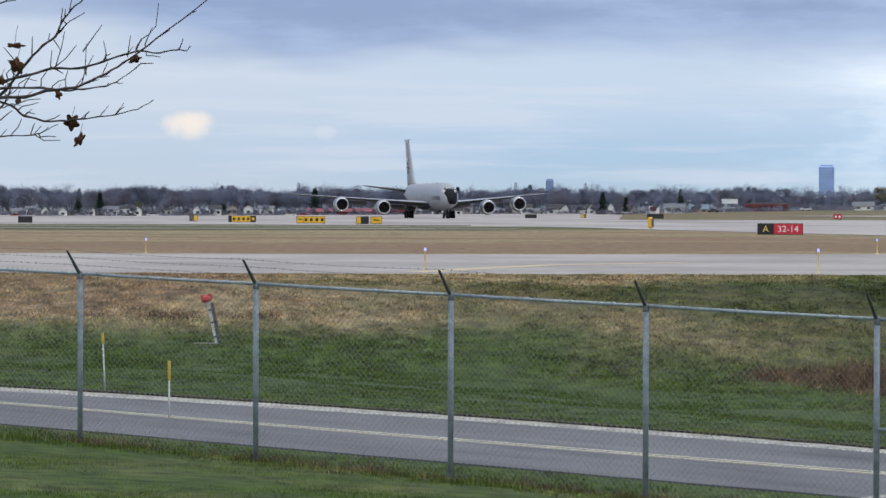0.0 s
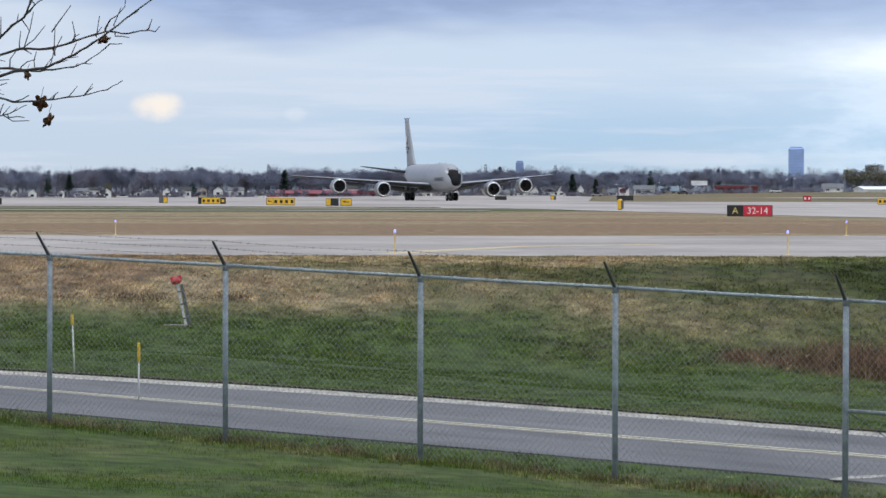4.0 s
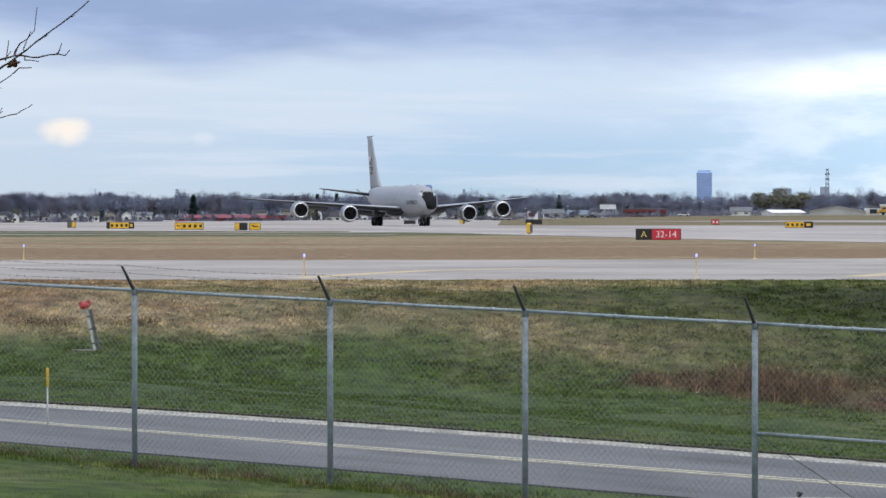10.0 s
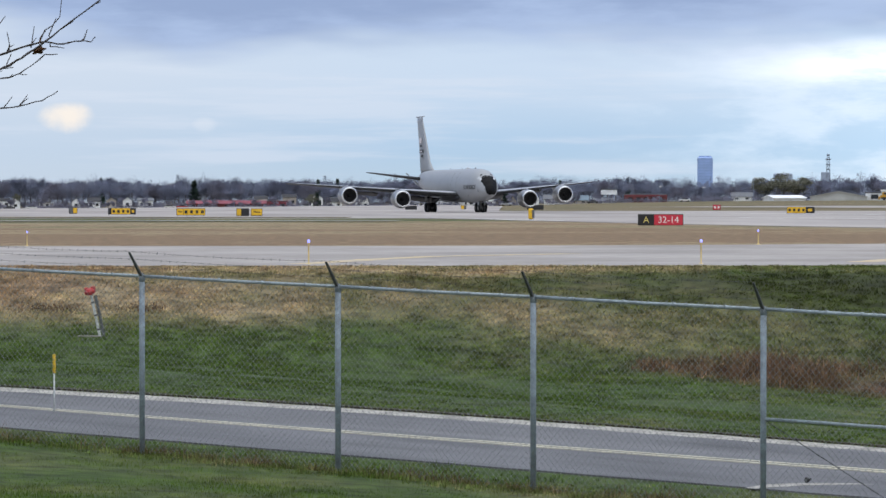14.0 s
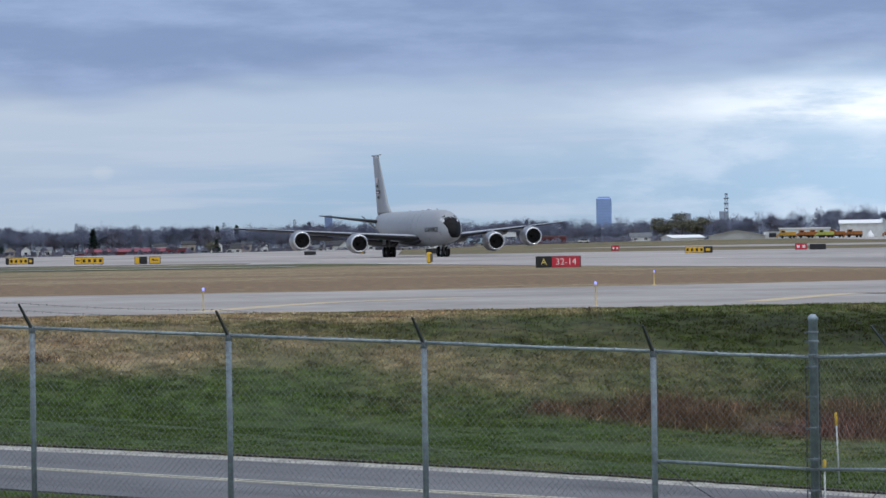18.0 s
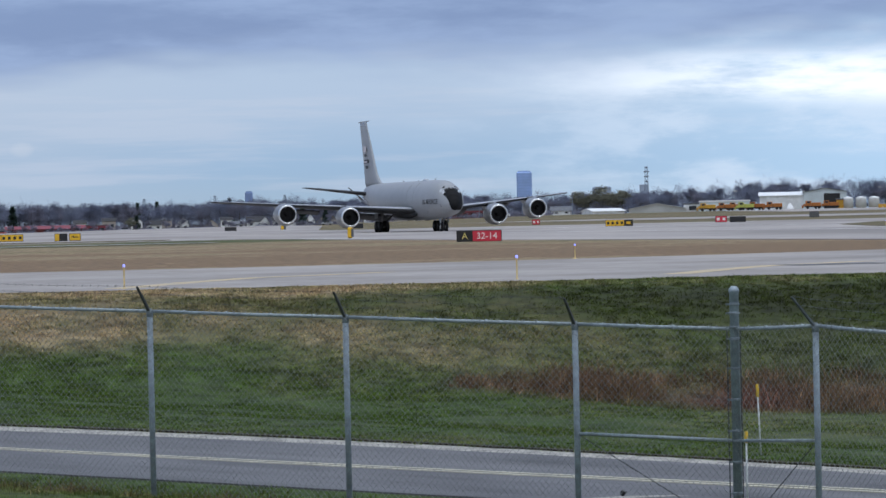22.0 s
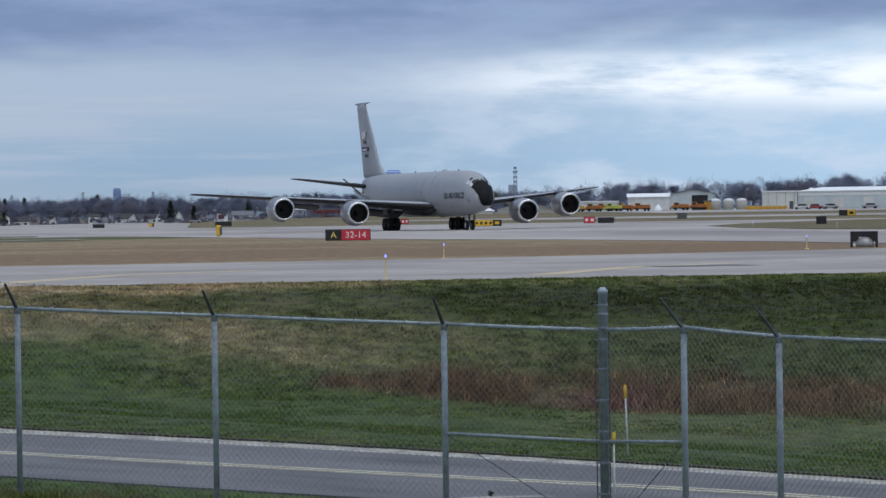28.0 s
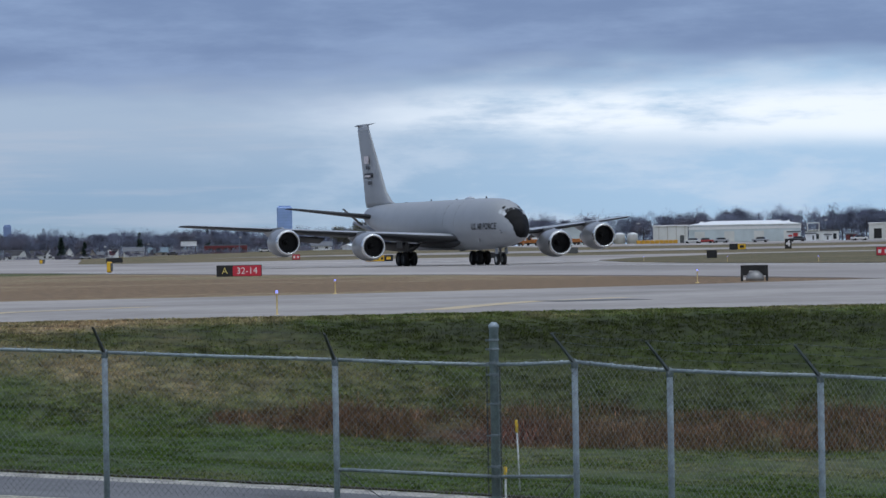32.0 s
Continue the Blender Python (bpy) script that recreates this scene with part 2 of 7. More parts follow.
M_GRASS = grass_mat("grass_ground")
M_BLADE = thin(grass_mat("grass_blades"), gain=2.3)
M_CONC = mat("worn_concrete", (0.386, 0.354, 0.330), 0.85, var=0.15, scale=0.12, fine=0.12, fine_scale=1.5, bump=0.05, spec=0.3)
M_RWY = mat("runway_concrete", (0.410, 0.372, 0.348), 0.8, var=0.17, scale=0.05, fine=0.08, fine_scale=0.6, spec=0.3, stretch=(1, 0.3, 1))
M_TURFSHADE = mat("shaded_turf_edge", (0.045, 0.038, 0.022), 0.95, var=0.3, scale=5, fine=0.3, fine_scale=20)
M_ASPH = mat("road_asphalt", (0.132, 0.132, 0.143), 0.85, var=0.15, scale=0.55, fine=0.18, fine_scale=30, bump=0.15, spec=0.3)


def worn_along(m, turn, length, pale):
    """Pale wear in streaks that run with the traffic."""
    nt = m.node_tree
    b = nt.nodes["Principled BSDF"]
    geo, mp, nz = nt.nodes.new("ShaderNodeNewGeometry"), nt.nodes.new("ShaderNodeMapping"), nt.nodes.new("ShaderNodeTexNoise")
    mp.vector_type = "TEXTURE"
    mp.inputs["Rotation"].default_value = (0, 0, radians(turn))
    mp.inputs["Scale"].default_value = (length, 1.0, 1.0)
    nt.links.new(geo.outputs["Position"], mp.inputs[0])
    nt.links.new(mp.outputs[0], nz.inputs["Vector"])
    nz.inputs["Scale"].default_value, nz.inputs["Detail"].default_value, nz.inputs["Roughness"].default_value = 0.8, 6, 0.62
    rm, mx = nt.nodes.new("ShaderNodeMapRange"), nt.nodes.new("ShaderNodeMix")
    for i, v in enumerate((0.42, 0.68, 0.0, 0.75)):
        rm.inputs[i + 1].default_value = v
    mx.data_type = "RGBA"
    nt.links.new(nz.outputs["Fac"], rm.inputs[0])
    nt.links.new(rm.outputs[0], mx.inputs["Factor"])
    nt.links.new(b.inputs["Base Color"].links[0].from_socket, mx.inputs["A"])
    mx.inputs["B"].default_value = (*pale, 1)
    nt.links.new(mx.outputs["Result"], b.inputs["Base Color"])
    return m


worn_along(M_ASPH, -31, 9.0, (0.205, 0.205, 0.215))
M_GRAVEL = mat("pale_gravel", (0.44, 0.42, 0.38), 0.9, var=0.2, scale=4, fine=0.35, fine_scale=25, bump=0.5)
M_YLINE = mat("worn_yellow_paint", (0.56, 0.53, 0.42), 0.7, var=0.2, scale=3, other=(0.42, 0.40, 0.33))
M_TLINE = mat("worn_ochre_paint", (0.60, 0.46, 0.25), 0.7, var=0.25, scale=2, other=(0.40, 0.36, 0.28))
M_WLINE = mat("worn_white_paint", (0.75, 0.74, 0.72), 0.7, var=0.1, scale=1)
M_GALV = mat("galvanised_steel", (0.37, 0.43, 0.475), 0.5, 0.15, var=0.15, scale=9, fine=0.12, fine_scale=60)
M_POST = mat("weathered_post_steel", (0.315, 0.375, 0.43), 0.5, 0.15, var=0.15, scale=9, fine=0.12, fine_scale=60)
M_WIRE = mat("galvanised_wire", (0.245, 0.265, 0.262), 0.5, 0.1, var=0.1, scale=5)
M_DARKGALV = mat("weathered_arm", (0.10, 0.105, 0.11), 0.6, 0.4, var=0.15, scale=9)
M_ARM = mat("dull_weathered_arm", (0.135, 0.155, 0.17), 0.6, 0.2, var=0.2, scale=9)
M_BAND = mat("dull_steel_band", (0.24, 0.28, 0.31), 0.6, 0.2, var=0.15, scale=9)
M_BLACK = mat("black_paint", (0.018, 0.018, 0.02), 0.5, var=0.2, scale=4)
M_SIGNRED = mat("sign_red", (0.62, 0.03, 0.06), 0.45, var=0.05, scale=2)
M_SIGNYEL = mat("sign_yellow", (0.80, 0.48, 0.02), 0.5, var=0.08, scale=2)
M_SIGNWHITE = mat("sign_white", (0.85, 0.83, 0.82), 0.5, var=0.03)
M_SIGNYTXT = mat("sign_letter_yellow", (0.75, 0.62, 0.18), 0.5, var=0.03)
M_GREYBOX = mat("grey_sign_back", (0.12, 0.125, 0.13), 0.6, var=0.15, scale=3)
M_STAKEY = mat("stake_yellow", (0.78, 0.50, 0.03), 0.5, var=0.1, scale=8)
M_STAKEW = mat("stake_white", (0.62, 0.64, 0.64), 0.5, var=0.1, scale=8)
M_BLUELAMP = mat("blue_lamp_glass", (0.32, 0.34, 1.0), 0.2, var=0.0, emit=1.3)
M_STEM = mat("faded_yellow_stem", (0.70, 0.52, 0.22), 0.6, var=0.1, scale=8)
M_RED = mat("faded_red", (0.50, 0.045, 0.05), 0.6, var=0.15, scale=6)
M_BARK = mat("grey_bark", (0.060, 0.050, 0.048), 0.9, var=0.2, scale=14, bump=0.4)
M_DEADLEAF = mat("dead_leaf", (0.16, 0.075, 0.035), 0.8, var=0.25, scale=30)
# far twigs and bark: blue-grey distance haze is mixed into the base colours
M_TREE = thin(mat("hazed_twigs", (0.158, 0.174, 0.240), 0.95, var=0.2, scale=0.15, spec=0.1))
M_TREE2 = thin(mat("hazed_twigs_dull", (0.160, 0.160, 0.208), 0.95, var=0.2, scale=0.15, spec=0.1))
M_FARBARK = mat("hazed_far_bark", (0.15, 0.15, 0.17), 0.9, var=0.2, scale=2.0)
M_CONIFER = thin(mat("conifer_needles", (0.055, 0.080, 0.068), 0.9, var=0.25, scale=0.8, spec=0.1))
M_LEAFY = thin(mat("late_leaves", (0.190, 0.190, 0.150), 0.9, var=0.25, scale=0.6, spec=0.1))
M_WEED = thin(mat("dead_weed", (0.128, 0.076, 0.048), 0.9, var=0.3, scale=2.0, spec=0.1))


# ---------------------------------------------------------------- helpers for meshes


def obj(name, bm, material, parent=None, smooth=False, label=""):
    me = bpy.data.meshes.new(name)
    bm.to_mesh(me)
    bm.free()
    for m in material if isinstance(material, (list, tuple)) else (material,):
        me.materials.append(m)
    if smooth:
        me.polygons.foreach_set("use_smooth", [True] * len(me.polygons))
    ob = new(name, me)
    if parent:
        ob.parent = parent
    if label:
        ob["label"] = label
    return ob


def part(name, bm, material, parent, label="", smooth=False):
    return obj(name, bm, material, parent, smooth, label)


def from_arrays(name, verts, faces, material, parent=None, smooth=False):
    me = bpy.data.meshes.new(name)
    me.from_pydata([tuple(v) for v in verts], [], [tuple(int(i) for i in f) for f in faces])
    for m in material if isinstance(material, (list, tuple)) else (material,):
        me.materials.append(m)
    if smooth:
        me.polygons.foreach_set("use_smooth", [True] * len(me.polygons))
    ob = new(name, me)
    if parent:
        ob.parent = parent
    return ob


def base(name, x, y, z=0.0, rz=0.0, **tags):
    ob = new(name)
    ob.matrix_basis = pose(x, y, z, 0, 0, rz)
    ob.empty_display_size = 0.2
    return tagged(ob, **tags)


def box(bm, cx, cy, cz, sx, sy, sz, bevel=0.0, m=None):
    r = bmesh.ops.create_cube(bm, size=1.0)
    vs = r["verts"]
    for v in vs:
        v.co = Vector((cx + v.co.x * sx, cy + v.co.y * sy, cz + v.co.z * sz))
    fs = list({f for v in vs for f in v.link_faces})
    if bevel:
        es = list({e for v in vs for e in v.link_edges})
        g = bmesh.ops.bevel(bm, geom=es, offset=bevel, segments=1, affect="EDGES")
        fs = list({*fs, *g["faces"]})
        fs = [f for f in fs if f.is_valid]
        vs = list({v for f in fs for v in f.verts})
    if m:
        bmesh.ops.transform(bm, matrix=m, verts=vs)
    return vs


def tube(bm, pts, radii, sides=8, cap=True):
    """A tube along points with a radius at each."""
    pts = [Vector(p) for p in pts]
    if not isinstance(radii, (list, tuple)):
        radii = [radii] * len(pts)
    rings = []
    ref = None
    for i, p in enumerate(pts):
        d = (pts[min(i + 1, len(pts) - 1)] - pts[max(i - 1, 0)]).normalized()
        if ref is None:
            ref = Vector((0, 0, 1)) if abs(d.z) < 0.9 else Vector((1, 0, 0))
        a = d.cross(ref).normalized()
        b = d.cross(a).normalized()
        ref = -b if b.length else ref
        ref = a.cross(d)
        rings.append([bm.verts.new(p + radii[i] * (math.cos(2 * math.pi * k / sides) * a + math.sin(2 * math.pi * k / sides) * ref)) for k in range(sides)])
    for r0, r1 in zip(rings, rings[1:]):
        for k in range(sides):
            bm.faces.new((r0[k], r0[(k + 1) % sides], r1[(k + 1) % sides], r1[k]))
    if cap:
        bm.faces.new(rings[0][::-1])
        bm.faces.new(rings[-1])
    return rings


def lathe(bm, prof, axis="Z", sides=24, origin=(0, 0, 0), close=False):
    """Turns a profile of (along, radius) about an axis."""
    rings = []
    o = Vector(origin)
    for a, r in prof:
        ring = []
        for k in range(sides):
            c, s = math.cos(2 * math.pi * k / sides), math.sin(2 * math.pi * k / sides)
            v = {"Z": (r * c, r * s, a), "X": (a, r * c, r * s), "Y": (r * s, a, r * c)}[axis]
            ring.append(bm.verts.new(o + Vector(v)))
        rings.append(ring)
    for r0, r1 in zip(rings, rings[1:]):
        for k in range(sides):
            bm.faces.new((r0[k], r0[(k + 1) % sides], r1[(k + 1) % sides], r1[k]))
    if close:
        bm.faces.new(rings[0][::-1])
        bm.faces.new(rings[-1])
    return rings


def letters(name, text, size, material, parent, m, align="CENTER", depth=0.004, bold=0.0):
    cu = bpy.data.curves.new(name, "FONT")
    cu.body, cu.size, cu.align_x, cu.align_y, cu.extrude = text, size, align, "CENTER", depth
    cu.offset = bold
    tmp = bpy.data.objects.new(name, cu)
    me = bpy.data.meshes.new_from_object(tmp)
    me.materials.clear()
    me.materials.append(material)
    bpy.data.objects.remove(tmp)
    ob = new(name, me)
    ob.parent = parent
    ob.matrix_basis = m
    return ob


def slab(name, pts, top, thick, material, label, bottom_open=True, cat="pavement"):
    bm = bmesh.new()
    up = [bm.verts.new((x, y, top if not callable(top) else top(x, y))) for x, y in pts]
    f = bm.faces.new(up)
    if f.normal.z < 0 or f.calc_area() and (f.normal_update() or f.normal.z < 0):
        f.normal_flip()
    r = bmesh.ops.extrude_face_region(bm, geom=[f])
    vs = [v for v in r["geom"] if isinstance(v, bmesh.types.BMVert)]
    bmesh.ops.translate(bm, vec=(0, 0, -thick), verts=vs)
    bmesh.ops.recalc_face_normals(bm, faces=bm.faces)
    bmesh.ops.triangulate(bm, faces=[g for g in bm.faces if len(g.verts) > 4])
    return tagged(obj(name, bm, material), label, cat, kind="structure")


# ---------------------------------------------------------------- the lie of the land
FU = (math.cos(radians(31)), -math.sin(radians(31)))
FN = (-FU[1], FU[0])
F0 = (0.11, 46.3)


def along_fence(s, v=0.0):
    return F0[0] + FU[0] * s + FN[0] * v, F0[1] + FU[1] * s + FN[1] * v


def fence_coords(x, y):
    dx, dy = x - F0[0], y - F0[1]
    return dx * FU[0] + dy * FU[1], dx * FN[0] + dy * FN[1]


def sst(a, b, x):
    t = min(1.0, max(0.0, (x - a) / (b - a)))
    return t * t * (3 - 2 * t)


def far_rise(x, y):
    d = math.hypot(x, y)
    if d < 520:
        return 0.0
    az = math.degrees(math.atan2(x, y))
    pts = ((-40, -2.2), (-8, -2.2), (-3.7, -1.6), (1, -1.2), (3, -0.5), (5, 0.7), (7, 1.4), (9, 1.6), (60, 1.6))
    z = pts[0][1] if az <= pts[0][0] else pts[-1][1]
    for (a, za), (b, zb) in zip(pts, pts[1:]):
        if a <= az < b:
            z = za + (zb - za) * (az - a) / (b - a)
    return z * sst(560, 1000, d)


def ground_z(x, y):
    s, v = fence_coords(x, y)
    zf = -2.04 - 0.045 * min(14.0, max(-14.0, s))
    if v < 0:
        return zf * max(0.0, 1 + v / 42)
    zl = zf - 0.05 + 0.17 * sst(4.5, 9, v) - 0.5 * sst(9, 20, v)
    return zl * (1 - sst(68, 82.0, y)) + far_rise(x, y)


def road_far(s):
    return 8.05 + 0.075 * s - 0.0055 * s * s if s < 6 else 8.3


def road_near(s):
    return 2.45 + 0.10 * s if s < 12 else 3.65


def growth(x, y):
    """(how dry, how coarse, how dark) the grass is at a place."""
    s, v = fence_coords(x, y)
    n1 = noise.noise((x * 0.13, y * 0.10, 3.0))
    if v < 0.3:
        return 0.02 + 0.12 * n1 + 0.22 * sst(-1.0, 0.0, v), 0.0, 0.0
    if y < 83:
        n2 = noise.noise((x * 0.45, y * 0.5, 8.0))
        line = max(69.0, 74.4 + 0.9 * n1 - 0.50 * max(0.0, x - 2))
        dry = (0.76 - 0.36 * sst(-2, 6, x) - 0.16 * sst(8.5, 13, x)) * sst(line - 1.6, line + 1.6, y) + 0.14 * n1 + 0.07 * n2
        # darker bank grass: shade among the tussocks goes into the colour
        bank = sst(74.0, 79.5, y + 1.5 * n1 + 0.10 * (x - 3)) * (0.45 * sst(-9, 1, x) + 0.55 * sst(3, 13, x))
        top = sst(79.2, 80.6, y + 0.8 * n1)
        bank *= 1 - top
        dry = max(dry * (1 - 0.72 * bank) + 0.06 + 0.16 * max(0.0, n2) * bank, (0.70 - 0.42 * sst(4, 11, x)) * top)
        # straw round the tip of the weed patch
        dry += 0.24 * math.exp(-((x - 4.9) / 1.8) ** 2 - ((y - 72.4) / 1.3) ** 2)
        near = max(67.6, 70.2 - 0.5 * (x - 7))
        weed = 1.0 * sst(near - 0.4, near + 0.8, y) * (1 - sst(70.6, 72.6, y + 0.6 * n1)) * sst(5.6, 7.6, x + n1) * (1 - 0.28 * sst(12, 16, x)) * (0.70 + 0.5 * n2)
        # rank growth past the corner, its shade put into the colour, and an old rut
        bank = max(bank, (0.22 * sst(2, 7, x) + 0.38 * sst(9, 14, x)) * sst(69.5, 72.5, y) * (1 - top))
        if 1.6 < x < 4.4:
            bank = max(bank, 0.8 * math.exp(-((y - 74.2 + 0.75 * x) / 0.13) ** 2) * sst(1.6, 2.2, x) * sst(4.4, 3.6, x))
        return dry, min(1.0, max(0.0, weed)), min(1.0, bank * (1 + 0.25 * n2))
    g = 0.80 + 0.18 * n1
    if 118 < y < 310:
        band = noise.noise((y * 0.045, x * 0.012, 6.0))
        n3 = noise.noise((x * 0.05, y * 0.03, 2.0))
        g = 1.08 - 0.20 * sst(150, 195, y) - 0.24 * sst(200, 275, y) + 0.30 * band + 0.22 * n3 - 0.30 * sst(225, 270, y) * sst(16, 2, x)
    if y > 310:
        return 0.72 + 0.2 * n1, 0.0, 0.35
    return g, 0.0, 0.0


def spaced(*runs):
    out = [runs[0][0]]
    for a, b, n in runs:
        out += [a + (b - a) * (i + 1) / n for i in range(n)]
    return out


def build_ground():
    xs = spaced((-4200, -1200, 6), (-1200, -300, 8), (-300, -60, 8), (-60, -22, 12), (-22, 34, 90), (34, 70, 18), (70, 300, 10), (300, 1200, 10), (1200, 4200, 6))
    ys = spaced((-300, -10, 5), (-10, 34, 14), (34, 90, 100), (90, 135, 16), (135, 330, 26), (330, 1000, 26), (1000, 1600, 10), (1600, 4700, 8))
    verts, faces, cols = [], [], []
    for y in ys:
        for x in xs:
            z = ground_z(x, y)
            if 30 < y < 82 and -25 < x < 40:
                s, v = fence_coords(x, y)
                z += 0.05 * noise.noise((x * 0.5, y * 0.35, 0.0)) * (1 - sst(78, 81, y)) * max(sst(0.5, -3, v), sst(9, 13, v))
                if road_near(s) + 0.65 < v < road_far(s) + 0.9:
                    z -= 0.10
            elif y > 82:
                z -= 0.02
            verts.append((x, y, z))
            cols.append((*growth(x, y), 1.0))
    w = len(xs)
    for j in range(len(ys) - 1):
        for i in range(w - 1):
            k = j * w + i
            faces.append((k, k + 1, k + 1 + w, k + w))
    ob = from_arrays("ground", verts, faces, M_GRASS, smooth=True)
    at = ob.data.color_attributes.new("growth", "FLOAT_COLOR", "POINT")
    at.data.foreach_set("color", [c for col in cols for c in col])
    return tagged(ob, "mown grass field, green to straw brown, with a ditch and a bank", "ground", kind="structure")


ground = build_ground()

# ---------------------------------------------------------------- pavements
taxiway = slab("taxiway", [(-260, 84), (-40, 83.5), (-8, 83), (4, 82.3), (26, 82.0), (90, 82), (220, 84), (220, 190), (110, 165), (62, 145), (39, 136), (29, 128.5), (19.5, 123), (12, 120), (4, 118.5), (-40, 118.5), (-260, 124)],
               0.012, 0.12, M_CONC, "pale worn concrete taxiway", cat="taxiway")
runway = slab("runway", [(-400, 318), (-28, 306), (8, 302), (12, 288), (16, 262), (21.5, 232), (26, 213), (31, 197), (37, 164), (39.2, 136.3), (62, 145.3), (110, 165.3), (220, 190.5), (420, 300), (420, 505), (27, 505), (26, 520), (46, 900), (40, 1150), (10, 1000), (-23, 826), (-61, 663), (-400, 640)],
              0.02, 0.12, M_RWY, "pale grey concrete runway and crossing taxiway", cat="runway")


def sheet(name, pts, lift, material, label, cat, step=12.0):
    """A paved or grassed patch that follows the rise of the far ground: quads between two polylines."""
    (a0, a1), (b0, b1) = pts
    n = max(2, int(max((Vector(a1) - Vector(a0)).length, (Vector(b1) - Vector(b0)).length) / step))
    verts, faces = [], []
    for i in range(n + 1):
        p, q = Vector(a0).lerp(Vector(a1), i / n), Vector(b0).lerp(Vector(b1), i / n)
        for j in range(5):
            r = p.lerp(q, j / 4)
            verts.append((r.x, r.y, ground_z(r.x, r.y) + lift))
    for i in range(n):
        for j in range(4):
            k = i * 5 + j
            faces.append((k, k + 5, k + 6, k + 1))
    ob = from_arrays(name, verts, faces, material)
    up = sum(p.normal.z for p in ob.data.polygons)
    if up < 0:
        ob.data.flip_normals()
    return tagged(ob, label, cat, kind="structure")


# far taxiway strips beyond the first field
sheet("taxiway_far", (((95, 640), (520, 640)), ((60, 700), (560, 700))), 0.05, M_RWY, "pale far taxiway strip", "taxiway", 20)
sheet("apron", (((150, 800), (420, 770)), ((150, 930), (500, 905))), 0.05, M_RWY, "pale concrete apron before the hangars", "apron", 15)
sheet("service_strip", (((-200, 262), (5, 258)), ((-200, 269), (6, 265))), 0.045, M_CONC, "narrow pale service strip in the grass", "pavement", 20)


def island(name, pts, label):
    ob = slab(name, pts, 0.06, 0.08, M_GRASS, label, cat="ground")
    at = ob.data.color_attributes.new("growth", "FLOAT_COLOR", "POINT")
    at.data.foreach_set("color", [0.66, 0.0, 0.45, 1.0] * len(ob.data.vertices))


island("grass_island", [(61.2, 290), (60.5, 262), (64.5, 228), (150, 262), (330, 330), (330, 470), (112, 455), (80, 378), (67, 333)], "grass island between paved strips")
island("grass_strip", [(-260, 318), (-30, 312.5), (2, 309), (2.5, 317), (-30, 322), (-260, 330)], "thin green grass strip beside the runway")


def paint(name, p0, p1, w, material, label, z=0.026):
    a, b = Vector((*p0, 0)), Vector((*p1, 0))
    d = (b - a).normalized()
    n = Vector((-d.y, d.x, 0)) * w / 2
    bm = bmesh.new()
    vs = [bm.verts.new(v + Vector((0, 0, z))) for v in (a - n, b - n, b + n, a + n)]
    bm.faces.new(vs)
    r = bmesh.ops.extrude_face_region(bm, geom=bm.faces[:])
    bmesh.ops.translate(bm, vec=(0, 0, 0.002), verts=[v for v in r["geom"] if isinstance(v, bmesh.types.BMVert)])
    bmesh.ops.recalc_face_normals(bm, faces=bm.faces)
    return tagged(obj(name, bm, material), label, "pavement marking", kind="structure")


YL, WL = "worn yellow taxi line", "worn white runway line"
for p0, p1 in (((-0.6, 84.6), (1.2, 91.0)), ((1.2, 91.0), (3.0, 96.0)), ((3.0, 96.0), (7.0, 100.5)), ((13.2, 86.5), (15.0, 91.0)), ((15.0, 91.0), (17.2, 96.0)), ((17.2, 96.0), (21.0, 100.5))):
    paint("taxi_line", p0, p1, 0.8, M_TLINE, YL, 0.016)
for p0, p1, w in (((30.5, 325), (48, 283), 0.9), ((48, 283), (62, 216), 0.9), ((42, 430), (70, 335), 1.2), ((12.5, 286), (18, 262), 1.0)):
    paint("runway_line", p0, p1, w, M_WLINE, WL)
paint("tar_patch", (17.8, 96.2), (20.6, 96.6), 2.2, M_ASPH, "dark tar patch on the taxiway", 0.017)


def ribbon(name, lo, hi, lift, material, label, cat, s0=-60.0, s1=40.0, step=0.5, jag=0.0, sides=0.06):
    """A strip of paving between two lines beside the fence, laid on the ground."""
    n = int((s1 - s0) / step)
    verts, faces = [], []
    for i in range(n + 1):
        s = s0 + (s1 - s0) * i / n
        j0 = jag * noise.noise((s * 1.7, 1.0, 0.0)) + 0.6 * jag * noise.noise((s * 6.1, 4.0, 0.0))
        j1 = jag * noise.noise((s * 1.3, 9.0, 0.0)) + 0.6 * jag * noise.noise((s * 5.3, 2.0, 0.0))
        a, b = lo(s) + j0, hi(s) + j1
        m = 5
        for k in range(m):
            x, y = along_fence(s, a + (b - a) * k / (m - 1))
            verts.append((x, y, ground_z(x, y) + lift))
        for v in (a, b):
            x, y = along_fence(s, v)
            verts.append((x, y, ground_z(x, y) + lift - sides))
    for i in range(n):
        k = i * 7
        for q in range(4):
            faces.append((k + q, k + 7 + q, k + 8 + q, k + 1 + q)[::-1])
        faces.append((k + 5, k + 12, k + 7, k)[::-1])
        faces.append((k + 4, k + 11, k + 13, k + 6)[::-1])
    ob = from_arrays(name, verts, faces, material, smooth=False)
    return tagged(ob, label, cat, kind="structure")


